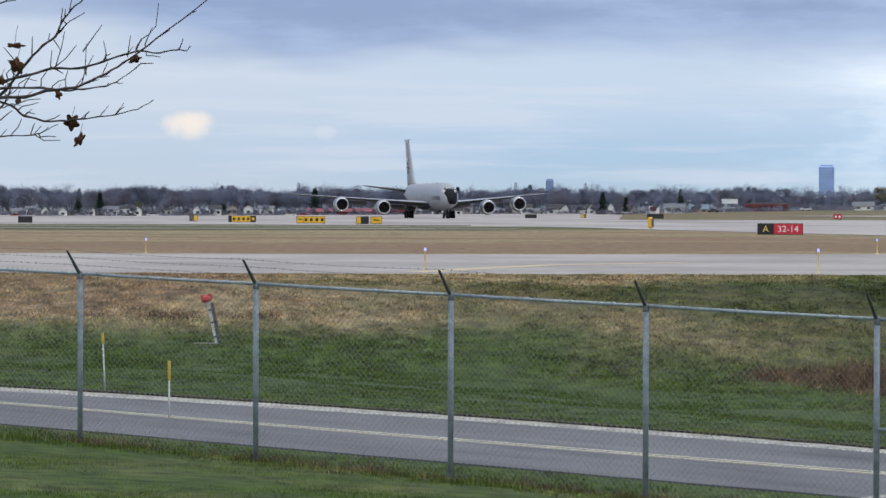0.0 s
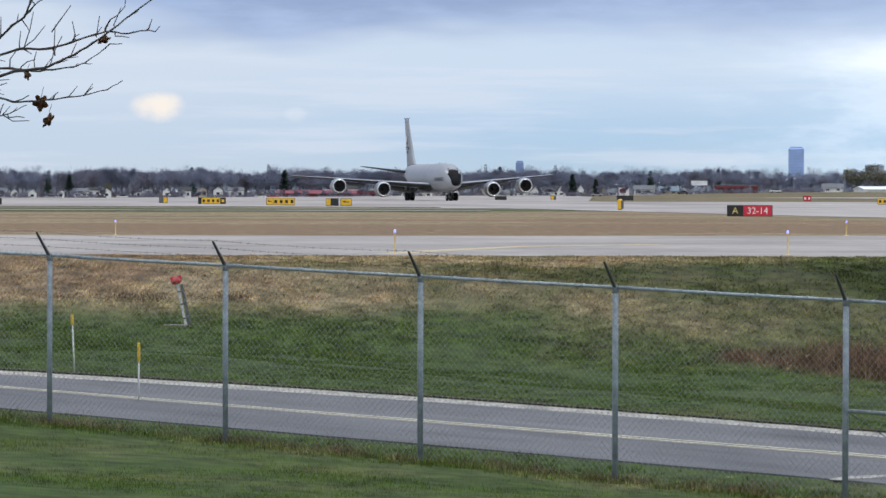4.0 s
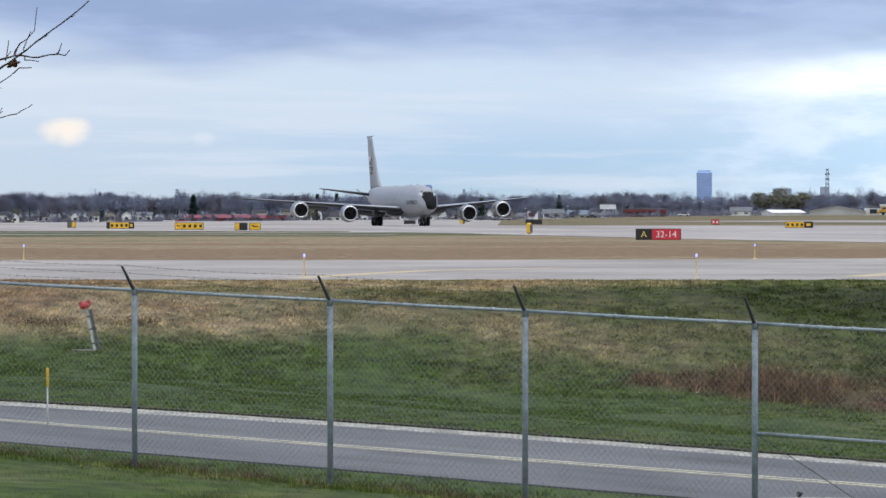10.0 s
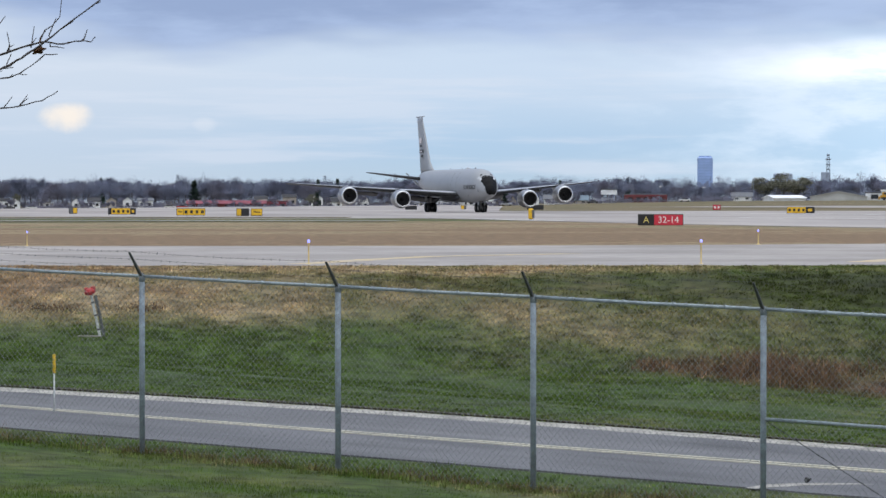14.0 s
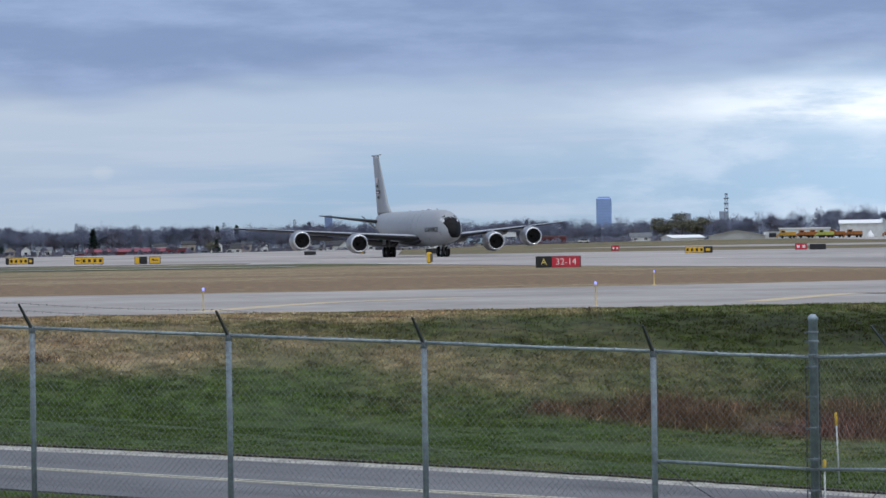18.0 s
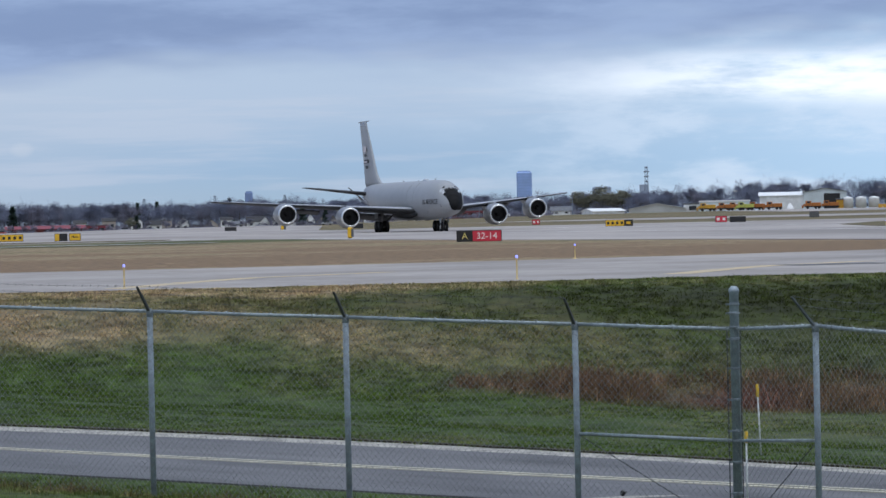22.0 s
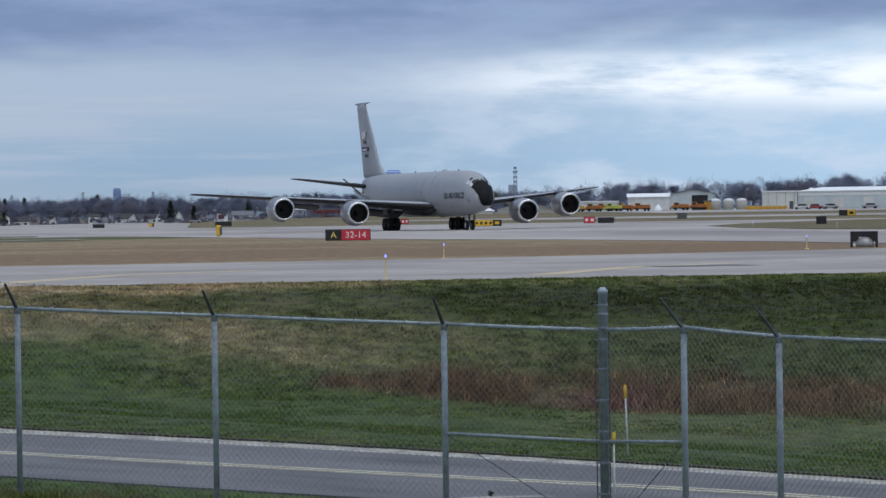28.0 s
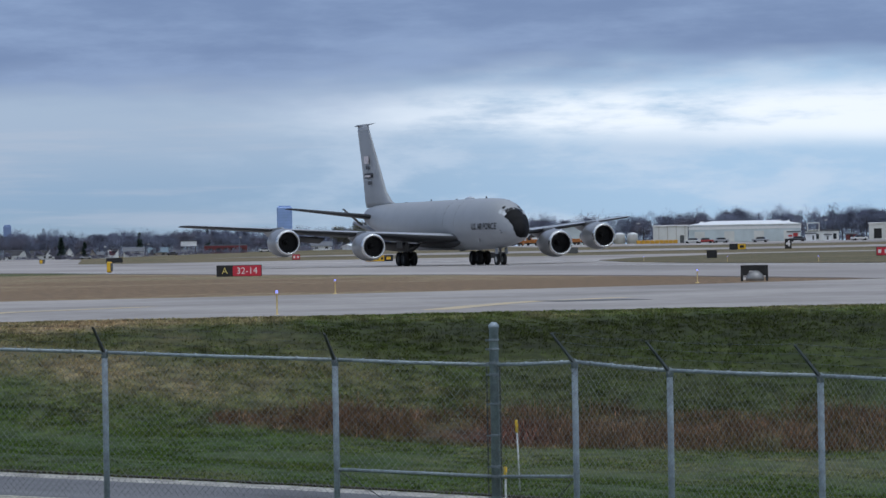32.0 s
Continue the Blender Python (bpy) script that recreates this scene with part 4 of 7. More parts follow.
def build_plane():
    plane = base("tanker_aircraft", 0, 0, 0, label="grey four-engined jet tanker with a black nose, taxiing", category="airplane", group="")
    # fuselage, split into the grey body and the black radome
    bm = bmesh.new()
    nseg = 96
    sts = [0.0, 0.03, 0.07, 0.12, 0.18, 0.25, 0.35, 0.45] + [0.45 + 0.06 * i for i in range(1, 44)] + [3.4, 3.8, 4.2, 4.6, 5.0, 5.8, 6.5, 7.3, 8.5, 9.8, 12, 15, 18, 21, 24.8, 26.3, 27.8, 29.3, 30.8, 32.3, 33.8, 35.3, 36.8, 38.0, 39.0, 39.7, 40.1, 40.5]
    rings = []
    for st in sts:
        rings.append([bm.verts.new(skin(st, 2 * math.pi * k / nseg)) for k in range(nseg)])
    for r0, r1 in zip(rings, rings[1:]):
        for k in range(nseg):
            bm.faces.new((r0[k], r0[(k + 1) % nseg], r1[(k + 1) % nseg], r1[k]))
    bm.faces.new(rings[-1])
    bmesh.ops.remove_doubles(bm, verts=rings[0], dist=0.05)
    bmesh.ops.recalc_face_normals(bm, faces=bm.faces)

    def dark(c):
        # the paint runs further back on the port side
        st = NOSE - c.x - 0.75 * sst(0.1, 0.9, c.y)
        if c.z > 4.57 or st > 2.2:
            return False
        return any(a[0] <= c.z <= b[0] and st < a[1] + (b[1] - a[1]) * (c.z - a[0]) / (b[0] - a[0]) for a, b in zip(BLACK_TO, BLACK_TO[1:]))
    dome = bm.copy()
    bmesh.ops.delete(bm, geom=[f for f in bm.faces if dark(f.calc_center_median())], context="FACES")
    bmesh.ops.delete(dome, geom=[f for f in dome.faces if not dark(f.calc_center_median())], context="FACES")
    body = part("fuselage", bm, M_PLANE, plane, "grey painted fuselage", smooth=True)
    part("radome", dome, M_RADOME, plane, "matt black nose radome", smooth=True)
    # cockpit windows; the pale side panes have sky glare painted into their colour
    for sgn in (-1, 1):
        for st0, st1, a0, a1, m, nm in ((1.80, 2.10, 2, 15, M_GLASS, "windscreen"), (1.74, 2.12, 17, 31, M_GLASS, "cockpit_window"), (1.68, 2.12, 34, 46, M_PALEGLARE, "cockpit_window"), (2.18, 2.52, 37, 49, M_PALEGLARE, "cockpit_window"), (2.35, 2.58, 20, 31, M_GLASS, "eyebrow_window")):
            bm = bmesh.new()
            grid = []
            for i in range(4):
                grid.append([bm.verts.new(skin(st0 + (st1 - st0) * i / 3, sgn * radians(a0 + (a1 - a0) * j / 4)) * 1.0 + Vector((0.012, -sgn * 0.012, 0.012))) for j in range(5)])
            for i in range(3):
                for j in range(4):
                    bm.faces.new((grid[i][j], grid[i][j + 1], grid[i + 1][j + 1], grid[i + 1][j]))
            bmesh.ops.recalc_face_normals(bm, faces=bm.faces)
            r = bmesh.ops.solidify(bm, geom=bm.faces[:], thickness=0.01)
            part(nm, bm, m, plane, "sloping cockpit window")
    # wings
    for sgn, nm in ((-1, "wing"), (1, "wing")):
        bm = bmesh.new()
        secs = []
        for y in (0.6, 1.8, 4.5, 7.5, 11, 15, 18.5, 20.4, 20.85):
            x, z, c = wing_line(y, 0.006 * sgn)
            th = 0.092 - 0.026 * y / 20
            if y > 20.5:
                x, c, th = x - 0.5, c - 0.9, 0.05
            secs.append((x, sgn * y, z, c, th, False))
        surface(bm, secs)
        for v in bm.verts:
            v.co.z -= 0.035 * (wing_line(abs(v.co.y))[0] - v.co.x)
        w = part(nm, bm, M_WING, plane, "swept grey wing, underside shade put into its colour", smooth=True)
        # pale cap on the upper wing nose: the wing's lit top put into colour
        bm = bmesh.new()
        rows = []
        for x, y, z, c, th, _ in secs[1:]:
            pr = [(a, h) for a, h in airfoil(c, th, 24)]
            lead = [(a, h) for a, h in pr if h > 0.012 * c and a < 0.16 * c]
            rows.append([bm.verts.new((x - a + 0.012, y, z + h - 0.035 * a + (0.006 if h > 0 else -0.006))) for a, h in lead])
        for r0, r1 in zip(rows, rows[1:]):
            for k in range(min(len(r0), len(r1)) - 1):
                bm.faces.new((r0[k], r0[k + 1], r1[k + 1], r1[k]))
        bmesh.ops.recalc_face_normals(bm, faces=bm.faces)
        part("leading_edge", bm, M_LEAD, w, "pale leading edge, the lit wing top put into its colour", smooth=True)
        # flap track fairings and lowered trailing flaps
        for y0, y1 in ((2.2, 7.0), (9.6, 13.0)):
            bm = bmesh.new()
            fs = []
            for y in (y0, (y0 + y1) / 2, y1):
                x, z, c = wing_line(y, 0.006 * sgn)
                fs.append((x - c * 0.80, sgn * y, z - 0.048 * c - 0.10, c * 0.26, 0.10, False))
            rr = surface(bm, fs)
            for ring, fsx in zip(rr, fs):
                for v in ring:
                    v.co.z -= 0.30 * (fsx[0] - v.co.x)
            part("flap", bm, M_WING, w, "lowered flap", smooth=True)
        for y in (3.2, 6.4, 10.2, 12.4):
            bm = bmesh.new()
            x, z, c = wing_line(y, 0.006 * sgn)
            xe = x - c
            lathe(bm, [(-0.9, 0.02), (-0.4, 0.12), (0.4, 0.15), (1.2, 0.10), (1.7, 0.02)], "X", 8, (xe, sgn * y, z - 0.22 - 0.03 * c), close=True)
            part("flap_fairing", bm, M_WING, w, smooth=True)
        # root fairing
        bm = bmesh.new()
        lathe(bm, [(-16.8, 0.02), (-15.5, 0.35), (-13, 0.45), (-9, 0.5), (-7.4, 0.4), (-6.4, 0.25), (-5.7, 0.02)], "X", 14, (0, sgn * 1.45, 1.95), close=True)
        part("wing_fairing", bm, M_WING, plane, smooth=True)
    # engines
    for sgn in (-1, 1):
        for y, xl, zc in ((8.40, -7.63, 1.75 + 0.02 * sgn), (14.37, -12.44, 2.27 + 0.08 * sgn)):
            eng = part("engine", *nacelle(xl, sgn * y, zc), plane, "turbofan engine pod with bright intake lip", smooth=True)
            bm = bmesh.new()
            lathe(bm, [(-0.22, 1.085), (-0.10, 1.055), (-0.03, 1.0), (0.0, 0.94), (-0.03, 0.885), (-0.12, 0.855), (-0.22, 0.845)], "X", 32, (xl, sgn * y, zc))
            part("intake_lip", bm, M_LIP, eng, "polished metal intake lip", smooth=True)
            bm = bmesh.new()
            lathe(bm, [(-0.22, 0.845), (-0.5, 0.84), (-1.05, 0.86)], "X", 32, (xl, sgn * y, zc))
            lathe(bm, [(-1.05, 0.86), (-1.06, 0.2)], "X", 32, (xl, sgn * y, zc))
            part("intake_duct", bm, M_FANDARK, eng, "dark intake duct", smooth=True)
            bm = bmesh.new()
            for k in range(22):
                a = 2 * math.pi * k / 22
                r0 = Vector((xl - 1.0, sgn * y, zc))
                c, s = math.cos(a), math.sin(a)
                c2, s2 = math.cos(a + 0.2), math.sin(a + 0.2)
                v = [bm.verts.new(r0 + Vector((0, 0.2 * c, 0.2 * s))), bm.verts.new(r0 + Vector((0, 0.85 * c, 0.85 * s))), bm.verts.new(r0 + Vector((-0.05, 0.85 * c2, 0.85 * s2))), bm.verts.new(r0 + Vector((-0.05, 0.2 * c2, 0.2 * s2)))]
                bm.faces.new(v)
            part("fan", bm, M_FANDARK, eng, "dark fan blades")
            bm = bmesh.new()
            lathe(bm, [(-1.05, 0.22), (-0.85, 0.18), (-0.7, 0.09), (-0.62, 0.005)], "X", 14, (xl, sgn * y, zc), close=True)
            part("spinner", bm, M_FANDARK, eng, smooth=True)
            bm = bmesh.new()
            lathe(bm, [(-3.1, 0.62), (-4.2, 0.50), (-4.9, 0.40), (-4.9, 0.30), (-5.6, 0.04)], "X", 24, (xl, sgn * y, zc), close=True)
            part("exhaust_nozzle", bm, M_STRUT, eng, smooth=True)
            # pylon
            bm = bmesh.new()
            x, z, c = wing_line(y, 0.006 * sgn)
            rings = []
            for (xa, za), (xb, zb), wd in (((xl - 0.7, zc + 1.02), (xl - 1.0, zc + 1.06), 0.02), ((xl - 1.5, zc + 0.9), (xl - 1.9, zc + 1.32), 0.13), ((xl - 3.2, zc + 0.5), (x - 0.2, z + 0.14), 0.17), ((xl - 4.6, zc + 0.3), (x - 1.6, z + 0.1), 0.14), ((x - 2.9, zc + 0.75), (x - 3.6, z - 0.05), 0.03)):
                rings.append([bm.verts.new((xa, sgn * y - wd, za)), bm.verts.new((xb, sgn * y - wd, zb)), bm.verts.new((xb, sgn * y + wd, zb)), bm.verts.new((xa, sgn * y + wd, za))])
            for r0, r1 in zip(rings, rings[1:]):
                for k in range(4):
                    bm.faces.new((r0[k], r0[(k + 1) % 4], r1[(k + 1) % 4], r1[k]))
            bm.faces.new(rings[0])
            bm.faces.new(rings[-1])
            bmesh.ops.recalc_face_normals(bm, faces=bm.faces)
            part("pylon", bm, M_NACELLE, eng, smooth=False)
    # fin, rudder, tailplane
    bm = bmesh.new()
    surface(bm, [(-25.2, 0, 5.3, 9.6, 0.07, True), (-27.6, 0, 5.75, 7.5, 0.09, True), (-29.25, 0, 6.75, 6.1, 0.10, True), (-30.75, 0, 8.7, 5.05, 0.10, True), (-33.7, 0, 12.4, 3.3, 0.10, True), (-33.85, 0, 12.88, 3.1, 0.08, True)])
    fin = part("tail_fin", bm, M_PLANE, plane, "tall swept grey tail fin", smooth=True)
    bm = bmesh.new()
    tube(bm, [(-31.9, 0, 12.96), (-33.2, 0, 12.92), (-37.0, 0, 12.90), (-37.8, 0, 12.90)], [0.01, 0.06, 0.10, 0.04], 8)
    part("fin_cap", bm, M_PLANE, fin, smooth=True)
    bm = bmesh.new()
    surface(bm, [(-33.4, 0, 5.95, 0.06, 1.6, True), (-36.6, 0, 12.0, 0.05, 1.0, True)])
    part("rudder_hinge", bm, M_MARK, fin)
    for sgn in (-1, 1):
        bm = bmesh.new()
        surface(bm, [(-29.8, sgn * 0.5, 4.35, 5.4, 0.09, False), (-34.6, sgn * 6.6, 5.22, 2.6, 0.08, False), (-35.2, sgn * 7.2, 5.30, 1.9, 0.05, False)])
        part("tailplane", bm, M_WING, plane, "swept grey tailplane, shade put into its colour", smooth=True)
    # refuelling boom under the tail
    boom = bmesh.new()
    tube(boom, [(-28.6, 0, 2.55), (-31.5, 0, 2.95), (-37.6, 0, 3.9), (-38.6, 0, 4.05)], [0.16, 0.20, 0.17, 0.08], 10)
    bo = part("refuelling_boom", boom, M_STRUT, plane, "grey refuelling boom", smooth=True)
    for sgn in (-1, 1):
        bm = bmesh.new()
        surface(bm, [(-35.6, sgn * 0.1, 3.75, 0.95, 0.12, False), (-36.4, sgn * 1.65, 5.25, 0.65, 0.12, False)])
        part("boom_fin", bm, M_GREYBOX, bo, "dark boom control fin", smooth=True)
    # aerials, domes, drains on top and below
    for st, h in ((8.0, 0.16), (15.3, 0.10), (21.8, 0.14)):
        bm = bmesh.new()
        t = skin(st, 0)
        surface(bm, [(t.x, 0, t.z - 0.03, 0.5, 0.1, True), (t.x - 0.2, 0, t.z + h, 0.25, 0.1, True)])
        part("blade_aerial", bm, M_GREYBOX, plane)
    bm = bmesh.new()
    t = skin(12.3, 0)
    lathe(bm, [(-1.1, 0.02), (-0.8, 0.14), (0, 0.22), (0.8, 0.15), (1.2, 0.02)], "X", 10, (t.x, 0, t.z), close=True)
    part("top_fairing", bm, M_PALEGLARE, plane, "pale fairing on the fuselage top", smooth=True)
    # markings on both sides
    for sgn in (-1, 1):
        rz = 180 if sgn < 0 else 0
        # upright text on the skin
        x0 = 0.55
        y = -sgn * 0.0
        zc, w, u, d = fuselage_at(NOSE - x0)
        side = sgn * (w + 0.012)
        m = Matrix.Translation((x0, side, 3.2)) @ (Matrix.Rotation(radians(90), 4, "X") if sgn < 0 else Matrix.Rotation(radians(180), 4, "Z") @ Matrix.Rotation(radians(90), 4, "X"))
        t = letters("service_lettering", "U.S. AIR FORCE", 0.72, M_MARK, plane, m, bold=0.016)
        inv = m.inverted()
        for v in t.data.vertices:
            q = m @ v.co
            zc, w, u, d = fuselage_at(NOSE - q.x)
            k = math.sqrt(max(0.05, 1 - ((q.z - zc) / (u if q.z > zc else d)) ** 2))
            q.y = sgn * (w * k + 0.03)
            v.co = inv @ q
        for z, hh, ww, mm in ((9.67, 0.70, 1.3, M_FLAGW), (8.95, 0.30, 0.85, M_MARK), (8.22, 0.42, 2.2, M_BLACK), (7.55, 0.34, 1.0, M_MARK)):
            bm = bmesh.new()
            xm = -33.75 + (9.67 - z) * 0.40
            box(bm, xm, sgn * 0.30, z, ww, 0.03, hh)
            if mm is M_BLACK:
                pass
            part("fin_marking", bm, mm, fin)
        bm = bmesh.new()
        box(bm, -33.4, sgn * 0.318, 8.18, 1.5, 0.01, 0.18)
        part("fin_marking", bm, M_FLAGW, fin)
        for st, z, ww, hh in ((1.75, 2.86, 0.4, 0.07), (1.70, 2.68, 0.6, 0.07), (6.1, 2.25, 0.35, 0.6)):
            bm = bmesh.new()
            zc, w, u, d = fuselage_at(st)
            k = math.sqrt(max(0.05, 1 - ((z - zc) / d) ** 2))
            box(bm, NOSE - st, sgn * (w * k + 0.004), z, ww, 0.02, hh)
            part("stencil_panel", bm, M_MARK if hh < 0.2 else M_STRUT, plane)
        # cargo door and hatch seams
        for st in (11.4, 14.2):
            bm = bmesh.new()
            pts = [skin(st, -sgn * radians(a)) + Vector((0, sgn * 0.006, 0.004)) for a in (28, 45, 62, 80, 92)]
            tube(bm, pts, 0.02, 4)
            part("door_seam", bm, M_STRUT, plane)
    return plane


def nacelle(xl, y, zc):
    bm = bmesh.new()
    lathe(bm, [(-0.22, 1.085), (-0.6, 1.15), (-1.2, 1.20), (-2.0, 1.18), (-2.8, 1.06), (-3.25, 0.93), (-3.26, 0.80), (-3.0, 0.70)], "X", 32, (xl, y, zc))
    return bm, M_NACELLE


def wheel(name, parent, x, y, r, w, mhub):
    bm = bmesh.new()
    lathe(bm, [(-w / 2, r * 0.5), (-w / 2, r * 0.86), (-w * 0.36, r * 0.97), (-w * 0.15, r), (w * 0.15, r), (w * 0.36, r * 0.97), (w / 2, r * 0.86), (w / 2, r * 0.5)], "Y", 24)
    ob = part("wheel", bm, M_TYRE, parent, "black tyre on a pale hub", smooth=True)
    bm = bmesh.new()
    lathe(bm, [(-w * 0.42, 0.02), (-w * 0.42, r * 0.2), (-w * 0.34, r * 0.3), (-w * 0.40, r * 0.5), (w * 0.40, r * 0.5), (w * 0.34, r * 0.3), (w * 0.42, r * 0.2), (w * 0.42, 0.02)], "Y", 16, close=True)
    for k in range(5):
        a = 2 * math.pi * k / 5
        box(bm, r * 0.35 * math.cos(a), 0, r * 0.35 * math.sin(a), 0.06, w * 0.84, 0.06)
    part("hub", bm, mhub, ob)
    ob.matrix_basis = pose(x, y, r)
    return ob


def build_gear(plane):
    wheels = []
    bm = bmesh.new()
    tube(bm, [(0, 0, 0.5), (0, 0, 1.0)], 0.07, 10)
    tube(bm, [(0, 0, 1.0), (-0.12, 0, 2.2)], 0.11, 10)
    tube(bm, [(0, 0, 1.3), (1.2, 0, 1.75)], 0.05, 8)
    tube(bm, [(0, -0.34, 0.48), (0, 0.34, 0.48)], 0.05, 8)
    part("nose_strut", bm, M_STRUT, plane, smooth=True)
    for sgn in (-1, 1):
        bm = bmesh.new()
        box(bm, 0.25, sgn * 0.42, 1.2, 0.7, 0.03, 0.5, 0.01)
        part("nose_gear_door", bm, M_PLANE, plane, "open nose gear door")
        wheels.append((wheel("wheel", plane, 0.0, sgn * 0.28, 0.50, 0.27, M_HUB), 0.50))
    for sgn in (-1, 1):
        yc = sgn * 3.36
        bm = bmesh.new()
        tube(bm, [(-14.0, yc, 0.6), (-14.0, yc, 2.5)], [0.10, 0.14], 12)
        tube(bm, [(-14.75, yc, 0.56), (-13.25, yc, 0.56)], 0.09, 10)
        tube(bm, [(-14.0, yc, 1.3), (-14.0, sgn * 1.9, 2.0)], 0.06, 8)
        tube(bm, [(-14.0, yc, 1.0), (-13.1, yc, 2.2)], 0.05, 8)
        for dx in (-0.72, 0.72):
            tube(bm, [(-14.0 + dx, yc - 0.5, 0.58), (-14.0 + dx, yc + 0.5, 0.58)], 0.06, 8)
        part("main_strut", bm, M_STRUT, plane, smooth=True)
        bm = bmesh.new()
        box(bm, -14.0, yc + sgn * 0.62, 1.95, 1.5, 0.04, 0.8, 0.01)
        part("main_gear_door", bm, M_PLANE, plane, "open main gear door")
        for dx in (-0.72, 0.72):
            for dy in (-0.38, 0.38):
                wheels.append((wheel("wheel", plane, -14.0 + dx, yc + dy, 0.62, 0.38, M_GREYBOX), 0.62))
    return wheels


plane = build_plane()
WHEELS = build_gear(plane)

# ---------------------------------------------------------------- airfield signs


def polar(az, d):
    return d * math.sin(radians(az)), d * math.cos(radians(az))


def airfield_sign(az, d, panels, h, lift=0.10, turn=0.0, label="", depth=0.22, group="airfield guidance signs"):
    """Box sign on short legs. panels: (width, face material, bars or text, text material)."""
    x, y = polar(az, d)
    z = ground_z(x, y) if y > 520 or y < 130 else 0.0
    sign = base("airfield_sign", x, y, z, rz=-az + turn, label=label, category="sign", group=group)
    total = sum(p[0] for p in panels)
    bm = bmesh.new()
    box(bm, 0, depth / 2, lift + h / 2, total + 0.06, depth, h + 0.06, 0.02)
    part("housing", bm, M_BLACK, sign, "black sign housing")
    u = -total / 2
    for w, face, text, ink in panels:
        bm = bmesh.new()
        box(bm, u + w / 2, -0.006, lift + h / 2, w - 0.03, 0.02, h - 0.02, 0.006)
        f = part("sign_face", bm, face, sign)
        if text == "bars":
            n = max(1, int(w / (h * 0.75)))
            for i in range(n):
                bm = bmesh.new()
                box(bm, u + w * (i + 0.5) / n, -0.022, lift + h / 2, w / n * 0.5, 0.012, h * 0.46)
                part("lettering_bar", bm, ink, f)
        elif text == "arrow":
            bm = bmesh.new()
            box(bm, u + w * 0.55, -0.022, lift + h / 2, w * 0.5, 0.012, h * 0.14)
            box(bm, u + w * 0.32, -0.022, lift + h * 0.6, w * 0.22, 0.012, h * 0.12, m=None)
            part("arrow", bm, ink, f)
        elif text:
            letters("lettering", text, h * 0.86, ink, f, pose(u + w / 2, -0.02, lift + h / 2 - 0.01, 90, 0, 0), bold=0.05 if text == "4" else 0.0)
        u += w
    n = max(2, int(total / 0.9) + 1)
    for i in range(n):
        bm = bmesh.new()
        lx = (i / (n - 1) - 0.5) * (total - 0.25)
        lathe(bm, [(-0.05, 0.05), (0.0, 0.045), (0.02, 0.025), (lift, 0.025)], "Z", 8, (lx, depth / 2, 0), close=True)
        part("leg", bm, M_GREYBOX, sign)
    return sign


airfield_sign(5.49, 219, ((0.97, M_BLACK, "A", M_SIGNYTXT), (1.80, M_SIGNRED, "32-14", M_SIGNWHITE)), 0.66, 0.0, label="black and red runway sign reading A 32-14 on dry grass")
airfield_sign(-6.81, 349, ((1.35, M_BLACK, None, None),), 0.58, label="black back of an airfield sign beside the runway")
airfield_sign(-4.08, 398, ((0.45, M_GREYBOX, None, None), (0.45, M_SIGNYEL, None, None)), 0.62, label="small yellow airfield sign with a dark end")
airfield_sign(-3.29, 372, ((0.32, M_BLACK, None, None), (2.0, M_SIGNYEL, "bars", M_BLACK), (0.55, M_BLACK, "bars", M_SIGNYEL)), 0.62, label="yellow direction sign with black lettering and a black end panel")
airfield_sign(-2.17, 349, ((0.65, M_SIGNYEL, "arrow", M_BLACK), (2.15, M_SIGNYEL, "bars", M_BLACK)), 0.64, label="long yellow direction sign with an arrow and black lettering")
airfield_sign(-1.10, 338, ((1.05, M_SIGNYEL, "arrow", M_BLACK),), 0.64, label="yellow direction sign with an arrow")
airfield_sign(-1.33, 334, ((0.45, M_SIGNYEL, None, None), (0.70, M_BLACK, None, None)), 0.66, turn=-14, label="yellow and black airfield sign seen at a slant")
airfield_sign(3.46, 500, ((2.3, M_BLACK, None, None),), 0.62, 0.25, label="low black back of a sign across the runway")
airfield_sign(1.43, 560, ((1.8, M_BLACK, None, None),), 0.55, 0.1, label="black back of a distant airfield sign")
airfield_sign(2.29, 600, ((0.5, M_SIGNYEL, None, None), (0.35, M_GREYBOX, None, None)), 0.65, 0.05, label="small distant yellow airfield sign")
airfield_sign(6.42, 540, ((1.15, M_SIGNRED, "bars", M_SIGNWHITE),), 0.75, 0.1, label="small red sign with white lettering on the far grass")
airfield_sign(7.78, 410, ((2.15, M_SIGNYEL, "bars", M_BLACK), (1.0, M_BLACK, "bars", M_SIGNYEL)), 0.68, 0.08, label="yellow and black direction sign on the runway edge")
airfield_sign(9.44, 470, ((1.5, M_SIGNRED, "bars", M_SIGNWHITE),), 0.78, 0.08, label="red runway sign with white lettering")
airfield_sign(9.71, 470, ((2.1, M_BLACK, None, None),), 0.70, 0.05, label="black back of a runway sign")
airfield_sign(10.95, 610, ((1.6, M_GREYBOX, None, None),), 0.95, 0.08, label="grey metal equipment cabinet back on the apron edge")
airfield_sign(13.21, 345, ((0.95, M_BLACK, None, None),), 0.70, 0.08, label="dark grey sign back on the grass island")
airfield_sign(13.63, 640, ((1.5, M_BLACK, None, None), (1.45, M_SIGNYEL, "bars", M_BLACK)), 1.0, 0.1, label="black and yellow direction sign by the far taxiway")
airfield_sign(14.45, 640, ((1.15, M_BLACK, "4", M_SIGNWHITE),), 1.75, 0.1, label="black distance sign with a white 4")
